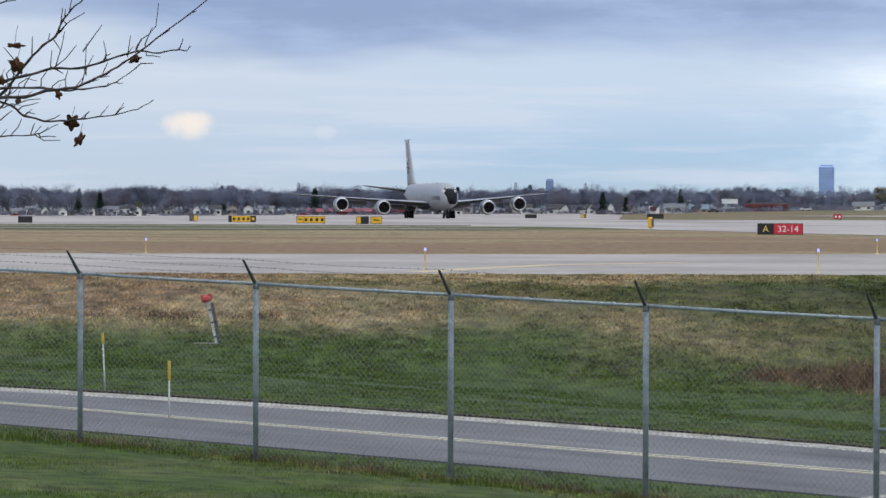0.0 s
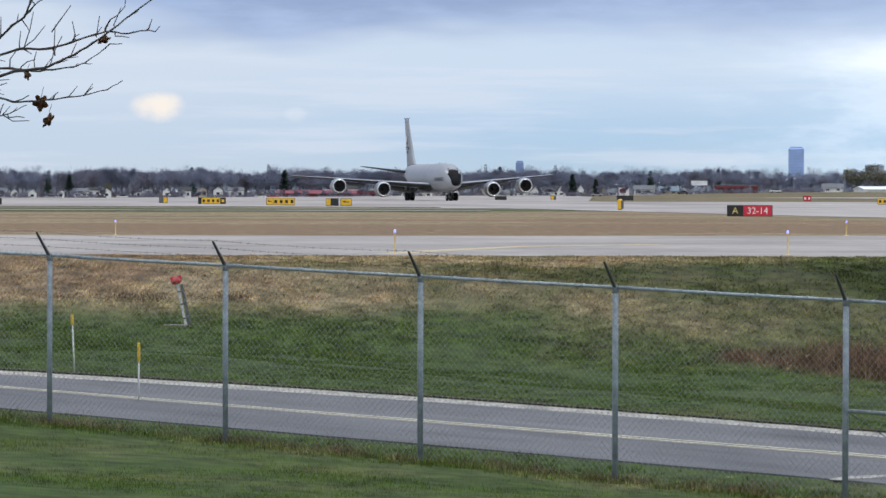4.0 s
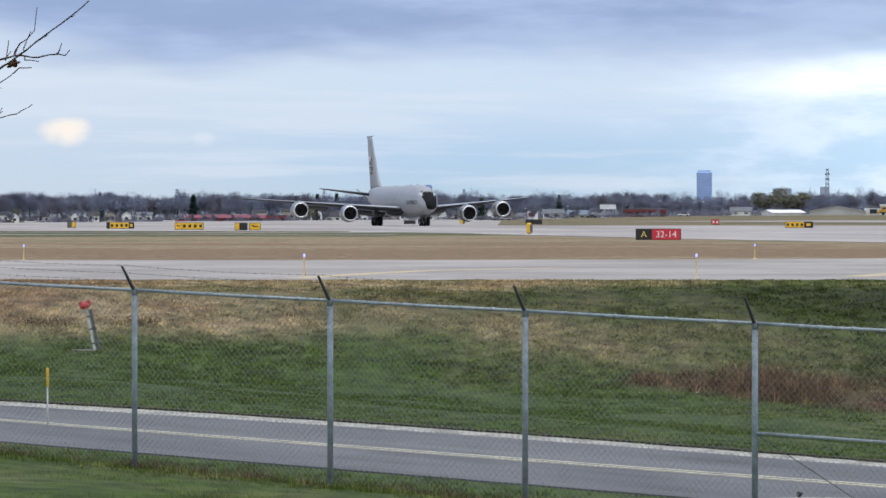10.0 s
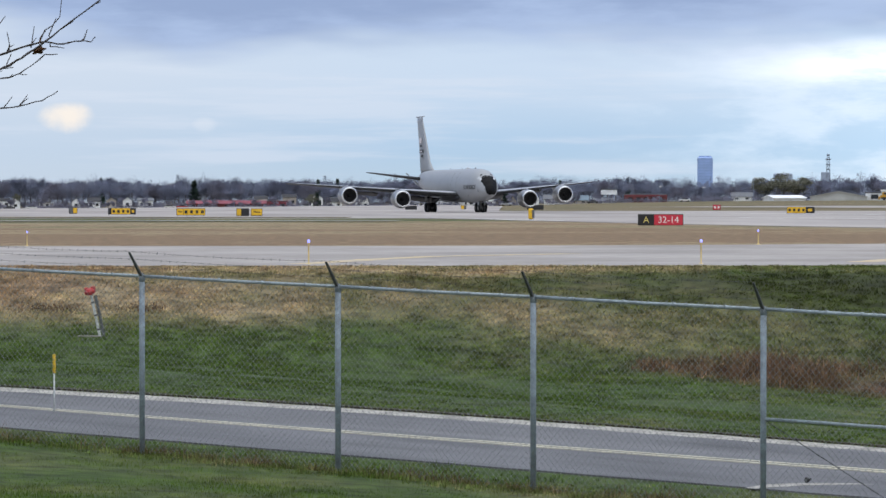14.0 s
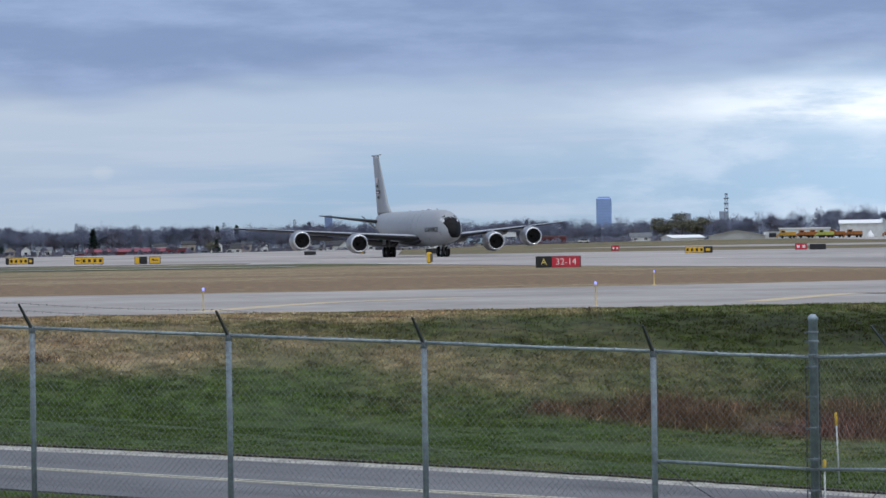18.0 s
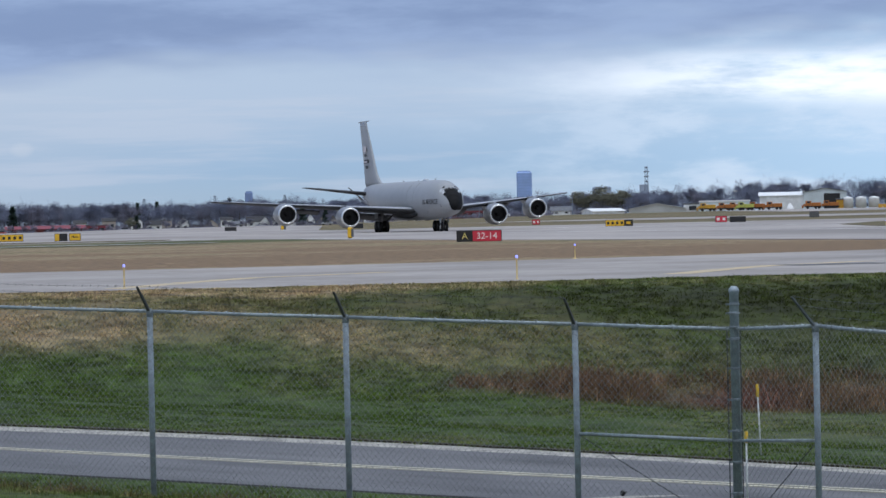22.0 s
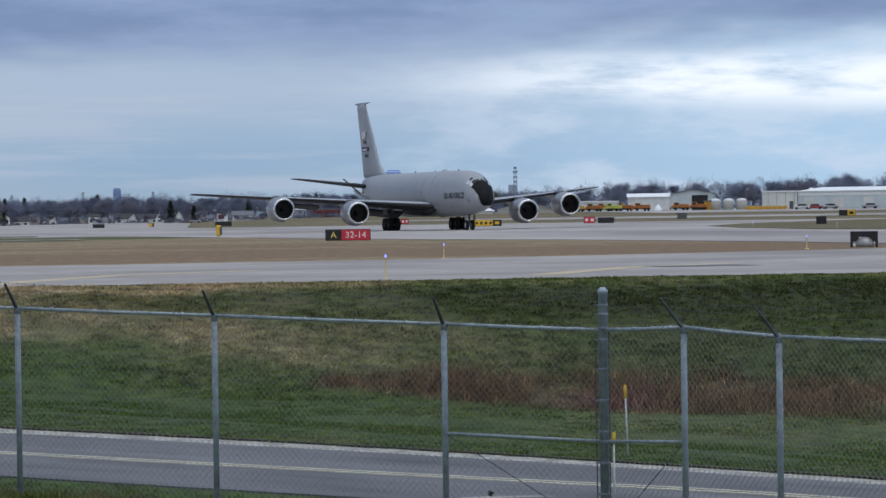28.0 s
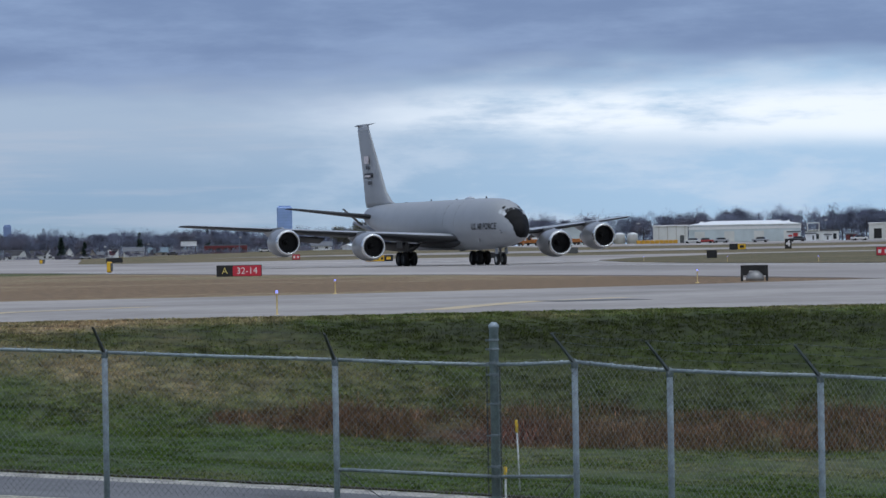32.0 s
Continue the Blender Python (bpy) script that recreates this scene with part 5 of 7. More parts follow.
airfield_sign(15.98, 330, ((1.2, M_SIGNRED, "bars", M_SIGNWHITE),), 0.75, 0.1, label="red runway sign beside the grass island")

# yellow drum-shaped sign seen at a slant
x, y = polar(3.38, 279)
drum = base("airfield_sign", x, y, 0.0, rz=40, label="narrow yellow sign with a rounded top and dark side", category="sign", group="airfield guidance signs")
bm = bmesh.new()
box(bm, 0, 0, 0.48, 0.5, 0.26, 0.86, 0.09)
part("housing", bm, M_SIGNYEL, drum)
bm = bmesh.new()
box(bm, 0.12, -0.14, 0.47, 0.25, 0.03, 0.66, 0.008)
part("sign_face", bm, M_GREYBOX, drum)
bm = bmesh.new()
lathe(bm, [(0, 0.12), (0.06, 0.1)], "Z", 10, close=True)
part("leg", bm, M_GREYBOX, drum)

# open black frame with a pale dome, back of a lit sign by the taxiway
x, y = polar(13.9, 139)
fr = base("sign_frame", x, y, 0.0, rz=-13.9, label="black open sign frame with a pale rounded lamp cover", category="sign")
for cx, cz, sx, sz in ((-0.49, 0.33, 0.10, 0.62), (0.49, 0.33, 0.10, 0.62), (0, 0.60, 1.08, 0.10), (0.28, 0.42, 0.34, 0.36), (-0.33, 0.42, 0.24, 0.36), (0.0, 0.50, 0.5, 0.14)):
    bm = bmesh.new()
    box(bm, cx, 0, cz, sx, 0.2, sz, 0.012)
    part("frame_bar", bm, M_BLACK, fr)
bm = bmesh.new()
lathe(bm, [(0.03, 0.37), (0.18, 0.36), (0.31, 0.29), (0.41, 0.16), (0.44, 0.02)], "Z", 16, (0.02, -0.06, 0), close=True)
part("lamp_cover", bm, M_STRUT, fr, "pale grey rounded cover", smooth=True)
bm = bmesh.new()
box(bm, -0.38, -0.11, 0.12, 0.12, 0.02, 0.10)
part("data_plate", bm, M_SIGNWHITE, fr)

# ---------------------------------------------------------------- distance: houses, hangars, towers
M_SIDING = mat("white_siding", (0.86, 0.88, 0.90), 0.7, var=0.08, scale=0.6)
M_CREAM = mat("pale_metal_cladding", (0.78, 0.79, 0.77), 0.6, var=0.06, scale=0.3)
M_SHED = mat("dull_grey_metal", (0.50, 0.51, 0.50), 0.6, var=0.08, scale=0.4)
M_LIME = mat("lime_yellow_paint", (0.50, 0.52, 0.10), 0.5, var=0.1, scale=1.0)
M_TANSIDE = mat("tan_siding", (0.46, 0.42, 0.38), 0.8, var=0.1, scale=0.6)
M_GREENSIDE = mat("pale_green_siding", (0.56, 0.60, 0.56), 0.8, var=0.1, scale=0.6)
M_ROOFDK = mat("dark_shingles", (0.055, 0.055, 0.062), 0.9, var=0.2, scale=1.2)
M_ROOFGR = mat("grey_shingles", (0.17, 0.18, 0.20), 0.9, var=0.15, scale=1.2)
M_ROOFBL = mat("blue_grey_roof", (0.16, 0.22, 0.27), 0.7, var=0.1, scale=1.0)
M_BRICKRED = mat("dark_red_wall", (0.17, 0.045, 0.045), 0.8, var=0.2, scale=0.7)
M_REDROOF = mat("red_metal_roof", (0.24, 0.040, 0.060), 0.6, var=0.15, scale=0.3)
M_WINDOW = mat("dark_window", (0.03, 0.035, 0.045), 0.2, var=0.1)
M_BLUECLAD = mat("pale_blue_cladding", (0.64, 0.72, 0.76), 0.6, var=0.06, scale=0.4)
# tall tower: blue glass, its wall and band colours lightened to stand for haze
M_TOWERGLASS = mat("hazed_blue_curtain_wall", (0.31, 0.45, 0.80), 0.45, var=0.08, scale=0.1, spec=0.6)
M_TOWERGLASS3 = mat("deep_blue_curtain_wall", (0.22, 0.31, 0.56), 0.45, var=0.08, scale=0.1)
M_TOWERGLASS2 = mat("hazed_blue_window_band", (0.28, 0.41, 0.74), 0.45, var=0.08, scale=0.1, spec=0.6)
M_FARBLOCK = mat("grey_blue_cladding", (0.36, 0.43, 0.56), 0.5, var=0.08, scale=0.1)
M_LATTICE = mat("grey_lattice_steel", (0.24, 0.28, 0.36), 0.6, 0.3, var=0.1)
M_TANK = mat("white_tank", (0.90, 0.91, 0.92), 0.5, var=0.05)
M_PLOW = mat("plough_yellow", (0.62, 0.34, 0.03), 0.5, var=0.1, scale=1.0)
M_ORANGE = mat("machine_orange", (0.45, 0.16, 0.03), 0.5, var=0.1, scale=1.0)
CARPAINT = [mat("car_paint_" + n, c, 0.3, var=0.03) for n, c in (("white", (0.6, 0.6, 0.6)), ("dark", (0.04, 0.04, 0.05)), ("silver", (0.32, 0.33, 0.35)), ("red", (0.3, 0.03, 0.03)))]


def gable_house(az, d, w, h, roof, wall, roofing, depth=7.0, turn=0.0, name="house", label="", ridge_x=True, windows=3, cat="house", door=None, group="houses beyond the airfield"):
    x, y = polar(az, d)
    ho = base(name, x, y, ground_z(x, y) - 0.05, rz=-az + turn, label=label, category=cat, group=group)
    bm = bmesh.new()
    box(bm, 0, 0, h / 2, w, depth, h)
    part("wall", bm, wall, ho)
    # roof prism with overhang
    bm = bmesh.new()
    o, t = 0.35, 0.12
    if ridge_x:
        prof = [(-depth / 2 - o, h - 0.1), (0, h + roof), (depth / 2 + o, h - 0.1)]
        for s in (0, 1):
            a, b = prof[s], prof[s + 1]
            vs = [bm.verts.new((sx * (w / 2 + o), p[0], p[1] + dz)) for dz in (0, t) for p in (a, b) for sx in (-1, 1)]
            for f in ((0, 1, 3, 2), (4, 6, 7, 5), (0, 4, 5, 1), (2, 3, 7, 6), (0, 2, 6, 4), (1, 5, 7, 3)):
                bm.faces.new([vs[i] for i in f])
        gables = []
        for s, gx in ((-1, -w / 2), (1, w / 2)):
            bmg = bmesh.new()
            gables.append(bmg)
            vs = [bmg.verts.new((gx, -depth / 2, h)), bmg.verts.new((gx, depth / 2, h)), bmg.verts.new((gx, 0, h + roof))]
            vt = [bmg.verts.new((gx - s * 0.15, v.co.y, v.co.z)) for v in vs]
            bmg.faces.new(vs)
            bmg.faces.new(vt[::-1])
    else:
        prof = [(-w / 2 - o, h - 0.1), (0, h + roof), (w / 2 + o, h - 0.1)]
        for s in (0, 1):
            a, b = prof[s], prof[s + 1]
            vs = [bm.verts.new((p[0], sy * (depth / 2 + o), p[1] + dz)) for dz in (0, t) for p in (a, b) for sy in (-1, 1)]
            for f in ((0, 1, 3, 2), (4, 6, 7, 5), (0, 4, 5, 1), (2, 3, 7, 6), (0, 2, 6, 4), (1, 5, 7, 3)):
                bm.faces.new([vs[i] for i in f])
        gables = []
        for s, gy in ((-1, -depth / 2), (1, depth / 2)):
            bmg = bmesh.new()
            gables.append(bmg)
            vs = [bmg.verts.new((-w / 2, gy, h)), bmg.verts.new((w / 2, gy, h)), bmg.verts.new((0, gy, h + roof))]
            vt = [bmg.verts.new((v.co.x, gy - s * 0.15, v.co.z)) for v in vs]
            bmg.faces.new(vs)
            bmg.faces.new(vt[::-1])
    bmesh.ops.recalc_face_normals(bm, faces=bm.faces)
    part("roof", bm, roofing, ho)
    for bmg in gables:
        part("gable", bmg, wall, ho)
    for i in range(windows):
        bm = bmesh.new()
        wx = (i + 0.5) / windows * w - w / 2
        box(bm, wx, -depth / 2 - 0.03, h * 0.55, min(1.2, w / windows * 0.45), 0.08, min(1.3, h * 0.38))
        part("window", bm, M_WINDOW, ho)
    if door:
        # black panel on the solid wall, painted as the unlit inside of a doorway
        bm = bmesh.new()
        box(bm, door[0], -depth / 2 - 0.04, door[2] / 2, door[1], 0.1, door[2])
        part("door", bm, M_BLACK, ho, "black panel for the dark inside of an open hangar door")
    return ho


H = 1400
WH, TN, GN = "white-sided house with a dark shingle roof beyond the airfield", "tan gabled house beyond the airfield", "pale green gabled shed among bare trees"
for az, w, h, r, wall, roofm, rx, lab in (
        (-6.95, 6, 2.2, 1.6, M_SIDING, M_ROOFGR, True, WH), (-6.5, 4.4, 2.4, 2.2, M_SIDING, M_ROOFDK, False, WH), (-6.2, 5.0, 2.2, 2.0, M_GREENSIDE, M_ROOFGR, False, GN),
        (-5.75, 4.5, 2.3, 2.4, M_GREENSIDE, M_ROOFGR, False, GN), (-5.42, 8.5, 2.6, 2.0, M_SIDING, M_ROOFGR, True, WH), (-5.0, 5.5, 2.6, 2.2, M_TANSIDE, M_ROOFDK, False, TN), (-4.55, 7, 2.6, 1.8, M_SIDING, M_ROOFDK, True, WH),
        (-4.0, 5, 2.6, 2.2, M_SIDING, M_ROOFGR, False, WH), (-3.72, 7, 2.8, 2.2, M_SIDING, M_ROOFDK, True, WH), (-3.2, 5.5, 3.0, 2.2, M_SIDING, M_ROOFGR, False, WH), (-2.88, 9, 3.0, 1.6, M_SIDING, M_ROOFGR, True, WH),
        (0.2, 7, 2.4, 2.0, M_SIDING, M_ROOFDK, True, WH), (0.62, 6, 2.4, 2.0, M_SIDING, M_ROOFGR, False, WH), (1.12, 5.6, 1.8, 2.4, M_TANSIDE, M_ROOFGR, False, TN), (1.55, 6, 1.8, 1.2, M_SIDING, M_ROOFGR, True, WH),
        (1.84, 8, 2.6, 2.2, M_SIDING, M_ROOFDK, True, WH), (2.0, 4.6, 2.2, 2.4, M_SIDING, M_ROOFGR, False, WH), (2.26, 8.5, 2.4, 1.9, M_SIDING, M_ROOFDK, True, WH), (2.42, 4, 2.2, 2.8, M_SIDING, M_ROOFDK, False, WH),
        (2.74, 4, 2.4, 2.6, M_SIDING, M_ROOFGR, False, WH), (2.92, 5, 1.6, 2.2, M_TANSIDE, M_ROOFGR, False, TN), (3.10, 3.4, 1.6, 2.6, M_TANSIDE, M_ROOFGR, False, TN), (3.30, 6, 1.6, 1.2, M_SIDING, M_ROOFGR, True, WH),
        (3.78, 9, 2.4, 1.8, M_SIDING, M_ROOFGR, True, WH), (4.16, 8.5, 1.6, 2.0, M_TANSIDE, M_ROOFBL, True, "house with a blue-grey roof beyond the airfield"), (4.58, 8, 1.2, 1.0, M_SIDING, M_ROOFGR, True, WH), (6.83, 9, 1.9, 1.8, M_SIDING, M_ROOFGR, True, WH)):
    k = 0.66 if az < -2.5 else 0.9
    gable_house(az + 0.05 * noise.noise((az * 7.1, 3, 0)), H + 60 * noise.noise((az * 3.3, 0, 0)), w * k, h * (1.0 if az < -2.5 else 0.9), r * k, wall if rx or az > 0 else M_SIDING, roofm, ridge_x=rx, label=lab, windows=1 if w < 6 else 2)


# taller houses behind, showing over the first row
for az, w, h, r, wall, roofm, rx in ((-6.72, 5, 3.6, 1.4, M_SIDING, M_ROOFGR, True), (-5.2, 7, 3.9, 1.3, M_SIDING, M_ROOFDK, True), (-3.45, 5, 3.8, 1.6, M_TANSIDE, M_ROOFGR, False), (-1.02, 6.5, 4.4, 1.5, M_SIDING, M_ROOFDK, True),
                                     (-0.55, 7, 5.2, 1.4, M_TANSIDE, M_ROOFDK, True), (-0.1, 6, 4.6, 1.8, M_SIDING, M_ROOFGR, False), (0.35, 8, 5.0, 1.2, M_TANSIDE, M_ROOFGR, True), (0.66, 4.5, 4.2, 1.8, M_SIDING, M_ROOFDK, False), (1.36, 6, 4.2, 1.4, M_SIDING, M_ROOFDK, True)):
    gable_house(az, 1455, w * 0.8, h * 0.82, r * 0.8, wall, roofm, ridge_x=rx, label="two-storey house with a dark roof among bare trees", windows=2)


def flat_building(az, d, w, h, depth, wall, label, name="building", bands=(), cat="building", turn=0.0, lift=0.0):
    """bands: (x centre, z centre, width, height, material, part name)."""
    x, y = polar(az, d)
    b = base(name, x, y, ground_z(x, y) - 0.05 + lift, rz=-az + turn, label=label, category=cat)
    bm = bmesh.new()
    box(bm, 0, 0, h / 2, w, depth, h)
    part("wall", bm, wall, b)
    bm = bmesh.new()
    box(bm, 0, 0, h + 0.15, w + 0.4, depth + 0.4, 0.35, 0.05)
    part("roof", bm, M_TANK if wall in (M_BLUECLAD, M_CREAM) else M_ROOFGR, b)
    for bx, bz, bw, bh, bmaterial, nm in bands:
        bm = bmesh.new()
        box(bm, bx, -depth / 2 - 0.03, bz, bw, 0.1, bh)
        part(nm, bm, bmaterial, b)
    return b


# long low red store and the red-roofed one
gable_house(-1.4, 1400, 40, 1.7, 1.2, M_BRICKRED, M_REDROOF, 12, name="store", label="long low store with a red metal roof", cat="store", windows=9, group="")
flat_building(-0.75, 1395, 8, 2.6, 6, M_REDROOF, "small red shop front", "shop", [(-2, 1.0, 2, 1.4, M_WINDOW, "window"), (2, 1.0, 2, 1.4, M_WINDOW, "window")])
flat_building(5.27, 1400, 17, 3.0, 9, M_BRICKRED, "dark red low building with a flat roof", "store", [(-6 + 3 * i, 1.3, 1.6, 1.4, M_WINDOW, "window") for i in range(5)] + [(0, 2.75, 17.1, 0.5, M_REDROOF, "fascia")])
flat_building(4.67, 1395, 6.4, 1.9, 1.0, M_SIDING, "white roadside billboard on posts", "billboard", lift=3.4, cat="billboard")
for dx in (4.56, 4.78):
    x, y = polar(dx, 1395)
    bm = bmesh.new()
    lathe(bm, [(0, 0.2), (4.4, 0.2)], "Z", 8, close=True)
    tagged(obj("billboard_post", bm, M_GREYBOX), "dark steel post under a billboard", "post", "billboard posts").matrix_basis = pose(x, y, ground_z(x, y) - 0.9)
flat_building(3.44, 1380, 4.2, 3.2, 2.5, M_SIDING, "white and pink box truck body parked", "truck", [(-0.4, 1.9, 2.4, 1.6, M_REDROOF, "panel")], "truck")

# hangars and works buildings on the right
D2 = 980
gable_house(8.4, D2, 15.5, 1.1, 1.4, M_SHED, M_SHED, 18, ridge_x=False, name="hangar", label="low grey metal shed with a shallow roof", windows=0, cat="hangar", group="")
gable_house(7.52, D2, 9.5, 0.8, 0.7, M_SIDING, M_TANK, 9, name="shed", label="white low shed with a sloping roof", windows=0, cat="shed", group="", turn=20)
flat_building(9.5, D2, 14, 2.6, 9, M_BLUECLAD, "pale blue-grey low works building", "workshop", [(-5 + 2.5 * i, 1.2, 1.6, 1.6, M_CREAM, "door") for i in range(5)])
flat_building(8.98, D2, 5, 2.0, 6, M_SIDING, "white low annexe beside the works", "annexe", [(0, 1.0, 2, 1.2, M_WINDOW, "window")])
gable_house(10.43, D2, 12.2, 3.9, 0.9, M_SIDING, M_TANK, 15, name="hangar", label="white metal hangar with a shallow roof", windows=0, cat="hangar", group="")
gable_house(11.13, D2, 11.8, 4.7, 1.0, M_BLUECLAD, M_ROOFGR, 16, ridge_x=False, name="hangar", label="grey gabled hangar with an open dark door", windows=0, cat="hangar", door=(1.9, 4.4, 4.2), group="")
big = flat_building(13.75, D2 + 5, 31, 4.6, 22, M_BLUECLAD, "long pale cargo building with a white roof", "cargo_building", [(-12.5 + 4.1 * i, 1.6, 2.8, 2.9, M_BLUECLAD if i % 2 else M_CREAM, "roller_door") for i in range(7)] + [(0, 4.0, 31.1, 0.8, M_TANK, "fascia")])
bm = bmesh.new()
eave = [bm.verts.new(v) for v in ((-15.8, -11.3, 4.9), (15.8, -11.3, 4.9), (15.8, 11.3, 4.9), (-15.8, 11.3, 4.9))]
ridge = [bm.verts.new(v) for v in ((-9.0, 0, 6.0), (9.0, 0, 6.0))]
for f in ((eave[0], eave[1], ridge[1], ridge[0]), (eave[2], eave[3], ridge[0], ridge[1]), (eave[1], eave[2], ridge[1]), (eave[3], eave[0], ridge[0]), tuple(eave[::-1])):
    bm.faces.new(f)
part("hipped_roof", bm, M_TANK, big, "white hipped metal roof")
for i in range(6):
    bm = bmesh.new()
    lathe(bm, [(4.7, 0.5), (5.4, 0.5), (5.5, 0.7), (5.8, 0.5), (5.9, 0.1)], "Z", 8, (-12 + 4.8 * i, -2, 0), close=True)
    part("roof_vent", bm, M_TANK, big)
flat_building(12.54, D2, 9.6, 4.7, 20, M_CREAM, "cream metal warehouse wing", "warehouse", [(-3.2 + 2.4 * i, 2.4, 0.12, 4.6, M_TANSIDE, "cladding_seam") for i in range(4)] + [(3.2, 1.1, 1.1, 2.1, M_GREYBOX, "door")])
flat_building(15.0, D2 + 20, 9.5, 2.7, 8, M_SIDING, "white low terminal annexe", "annexe", [(-3.6 + 2.4 * i, 1.2, 0.9, 1.5, M_WINDOW, "door") for i in range(4)])
flat_building(14.54, D2 - 20, 3.4, 2.5, 2.2, M_SIDING, "white box truck body with a red panel", "truck", [(0.5, 1.4, 1.3, 1.7, M_RED, "panel"), (-0.9, 1.5, 1.0, 0.5, M_RED, "panel")], "truck")
flat_building(14.82, D2 - 40, 2.7, 1.9, 2.2, M_SIDING, "white cabin standing on the apron edge", "cabin", [(0.6, 0.9, 0.5, 1.2, M_GREYBOX, "door")], "cabin")
flat_building(15.09, D2 - 40, 1.7, 1.5, 1.5, M_SIDING, "small white cabin on the apron edge", "cabin", [(0, 0.8, 0.5, 1.0, M_GREYBOX, "door")], "cabin")
flat_building(15.48, D2 - 30, 3.2, 1.6, 3, M_BRICKRED, "dark brick hut beside the apron", "hut", [(0, 0.8, 0.7, 1.3, M_BLACK, "door")], "hut")
gx, gy = polar(14.86, D2 - 5)
gate = base("steel_frame", gx, gy, ground_z(gx, gy), rz=-14.86, label="pale yellow square steel frame standing above the cabins", category="frame")
for a, b in (((-1.6, 0, 0), (-1.6, 0, 4.9)), ((1.6, 0, 0), (1.6, 0, 4.9)), ((-1.6, 0, 4.9), (1.6, 0, 4.9)), ((-1.6, 0, 2.9), (1.6, 0, 2.9))):
    bm = bmesh.new()
    tube(bm, [a, b], 0.13, 6)
    part("frame_bar", bm, M_CREAM, gate)
flat_building(16.1, D2 + 30, 12, 4.6, 9, M_CREAM, "pale building at the end of the apron", "building", [(-3.5 + 3.5 * i, 1.8, 2.2, 2.8, M_BLACK, "door") for i in range(3)])
flat_building(17.6, D2 + 30, 14, 4.2, 9, M_BLUECLAD, "pale blue building past the apron", "building", [(0, 1.8, 3, 2.6, M_BLACK, "door")])


def storage_tank(az):
    x, y = polar(az, D2 - 25)
    t = base("storage_tank", x, y, ground_z(x, y), label="white upright storage tank with a domed top", category="tank", group="white storage tanks")
    bm = bmesh.new()
    lathe(bm, [(0, 1.45), (2.5, 1.45), (2.6, 1.5), (2.7, 1.42)], "Z", 20, close=True)
    part("shell", bm, M_TANK, t, smooth=True)
    bm = bmesh.new()
    lathe(bm, [(2.7, 1.4), (3.0, 0.9), (3.12, 0.1)], "Z", 20, close=True)
    part("dome", bm, M_TANK, t, smooth=True)


for a in (11.5, 11.71, 11.92):
    storage_tank(a)


def plough(az, col, n=0.72, d=D2 - 30):
    x, y = polar(az, d)
    v = base("plough_truck", x, y, ground_z(x, y), rz=-az + 6, label="yellow airfield snow plough truck parked in a row", category="truck", group="parked plough trucks")
    for nm, a, m in (("chassis", (0, 0, 0.75, 5.2, 2.0, 0.35), M_BLACK), ("cab", (-1.4, 0, 1.75, 1.6, 2.1, 1.6), col), ("bonnet", (-2.4, 0, 1.2, 0.9, 1.8, 0.8), col), ("body", (1.0, 0, 1.45, 3.0, 2.2, 1.1), col), ("cab_window", (-1.4, -1.06, 2.1, 1.0, 0.06, 0.6), M_WINDOW), ("blade", (-3.2, 0, 0.75, 0.25, 2.8, 1.0), col)):
        bm = bmesh.new()
        box(bm, *[q * n for q in a], 0.06 if nm != "cab_window" else 0.0)
        part(nm, bm, m, v)
    for wx in (-1.7, 0.8, 1.9):
        bm = bmesh.new()
        lathe(bm, [(-0.2 * n, 0.2 * n), (-0.2 * n, 0.45 * n), (0, 0.5 * n), (0.2 * n, 0.45 * n), (0.2 * n, 0.2 * n)], "Y", 12, (wx * n, -0.95 * n, 0.5 * n), close=True)
        part("wheel", bm, M_TYRE, v)


for a, c, d in ((9.22, M_PLOW, 945), (9.52, M_ORANGE, 952), (9.70, M_ORANGE, 958), (9.84, M_LIME, 945), (10.02, M_ORANGE, 953), (10.30, M_ORANGE, 950), (10.93, M_ORANGE, 950), (11.22, M_ORANGE, 952)):
    plough(a, c, 0.86, d)
x, y = polar(10.56, 948)
bm = bmesh.new()
lathe(bm, [(0, 1.1), (0.5, 0.95), (1.2, 0.5), (1.7, 0.2), (1.9, 0.03)], "Z", 12, close=True)
for v in bm.verts:
    v.co += Vector((0.12 * math.sin(5 * v.co.z), 0.1 * math.cos(4 * v.co.x), 0))
tagged(obj("covered_heap", bm, M_TANK), "white sheeted heap between the plough trucks", "heap").matrix_basis = pose(x, y, ground_z(x, y))
flat_building(11.37, D2 - 25, 1.9, 2.4, 1.5, M_PLOW, "yellow steel container beside the tanks", "container", cat="container")
for i in range(9):
    x, y = polar(12.02 + 0.075 * i, D2 - 60)
    bm = bmesh.new()
    box(bm, 0, 0, 0.5, 1.15, 0.9, 0.95, 0.12)
    tagged(obj("barrier_block", bm, M_PLOW), "yellow plastic barrier block in a row", "barrier", "yellow barrier blocks").matrix_basis = pose(x, y, ground_z(x, y), 0, 0, -12)


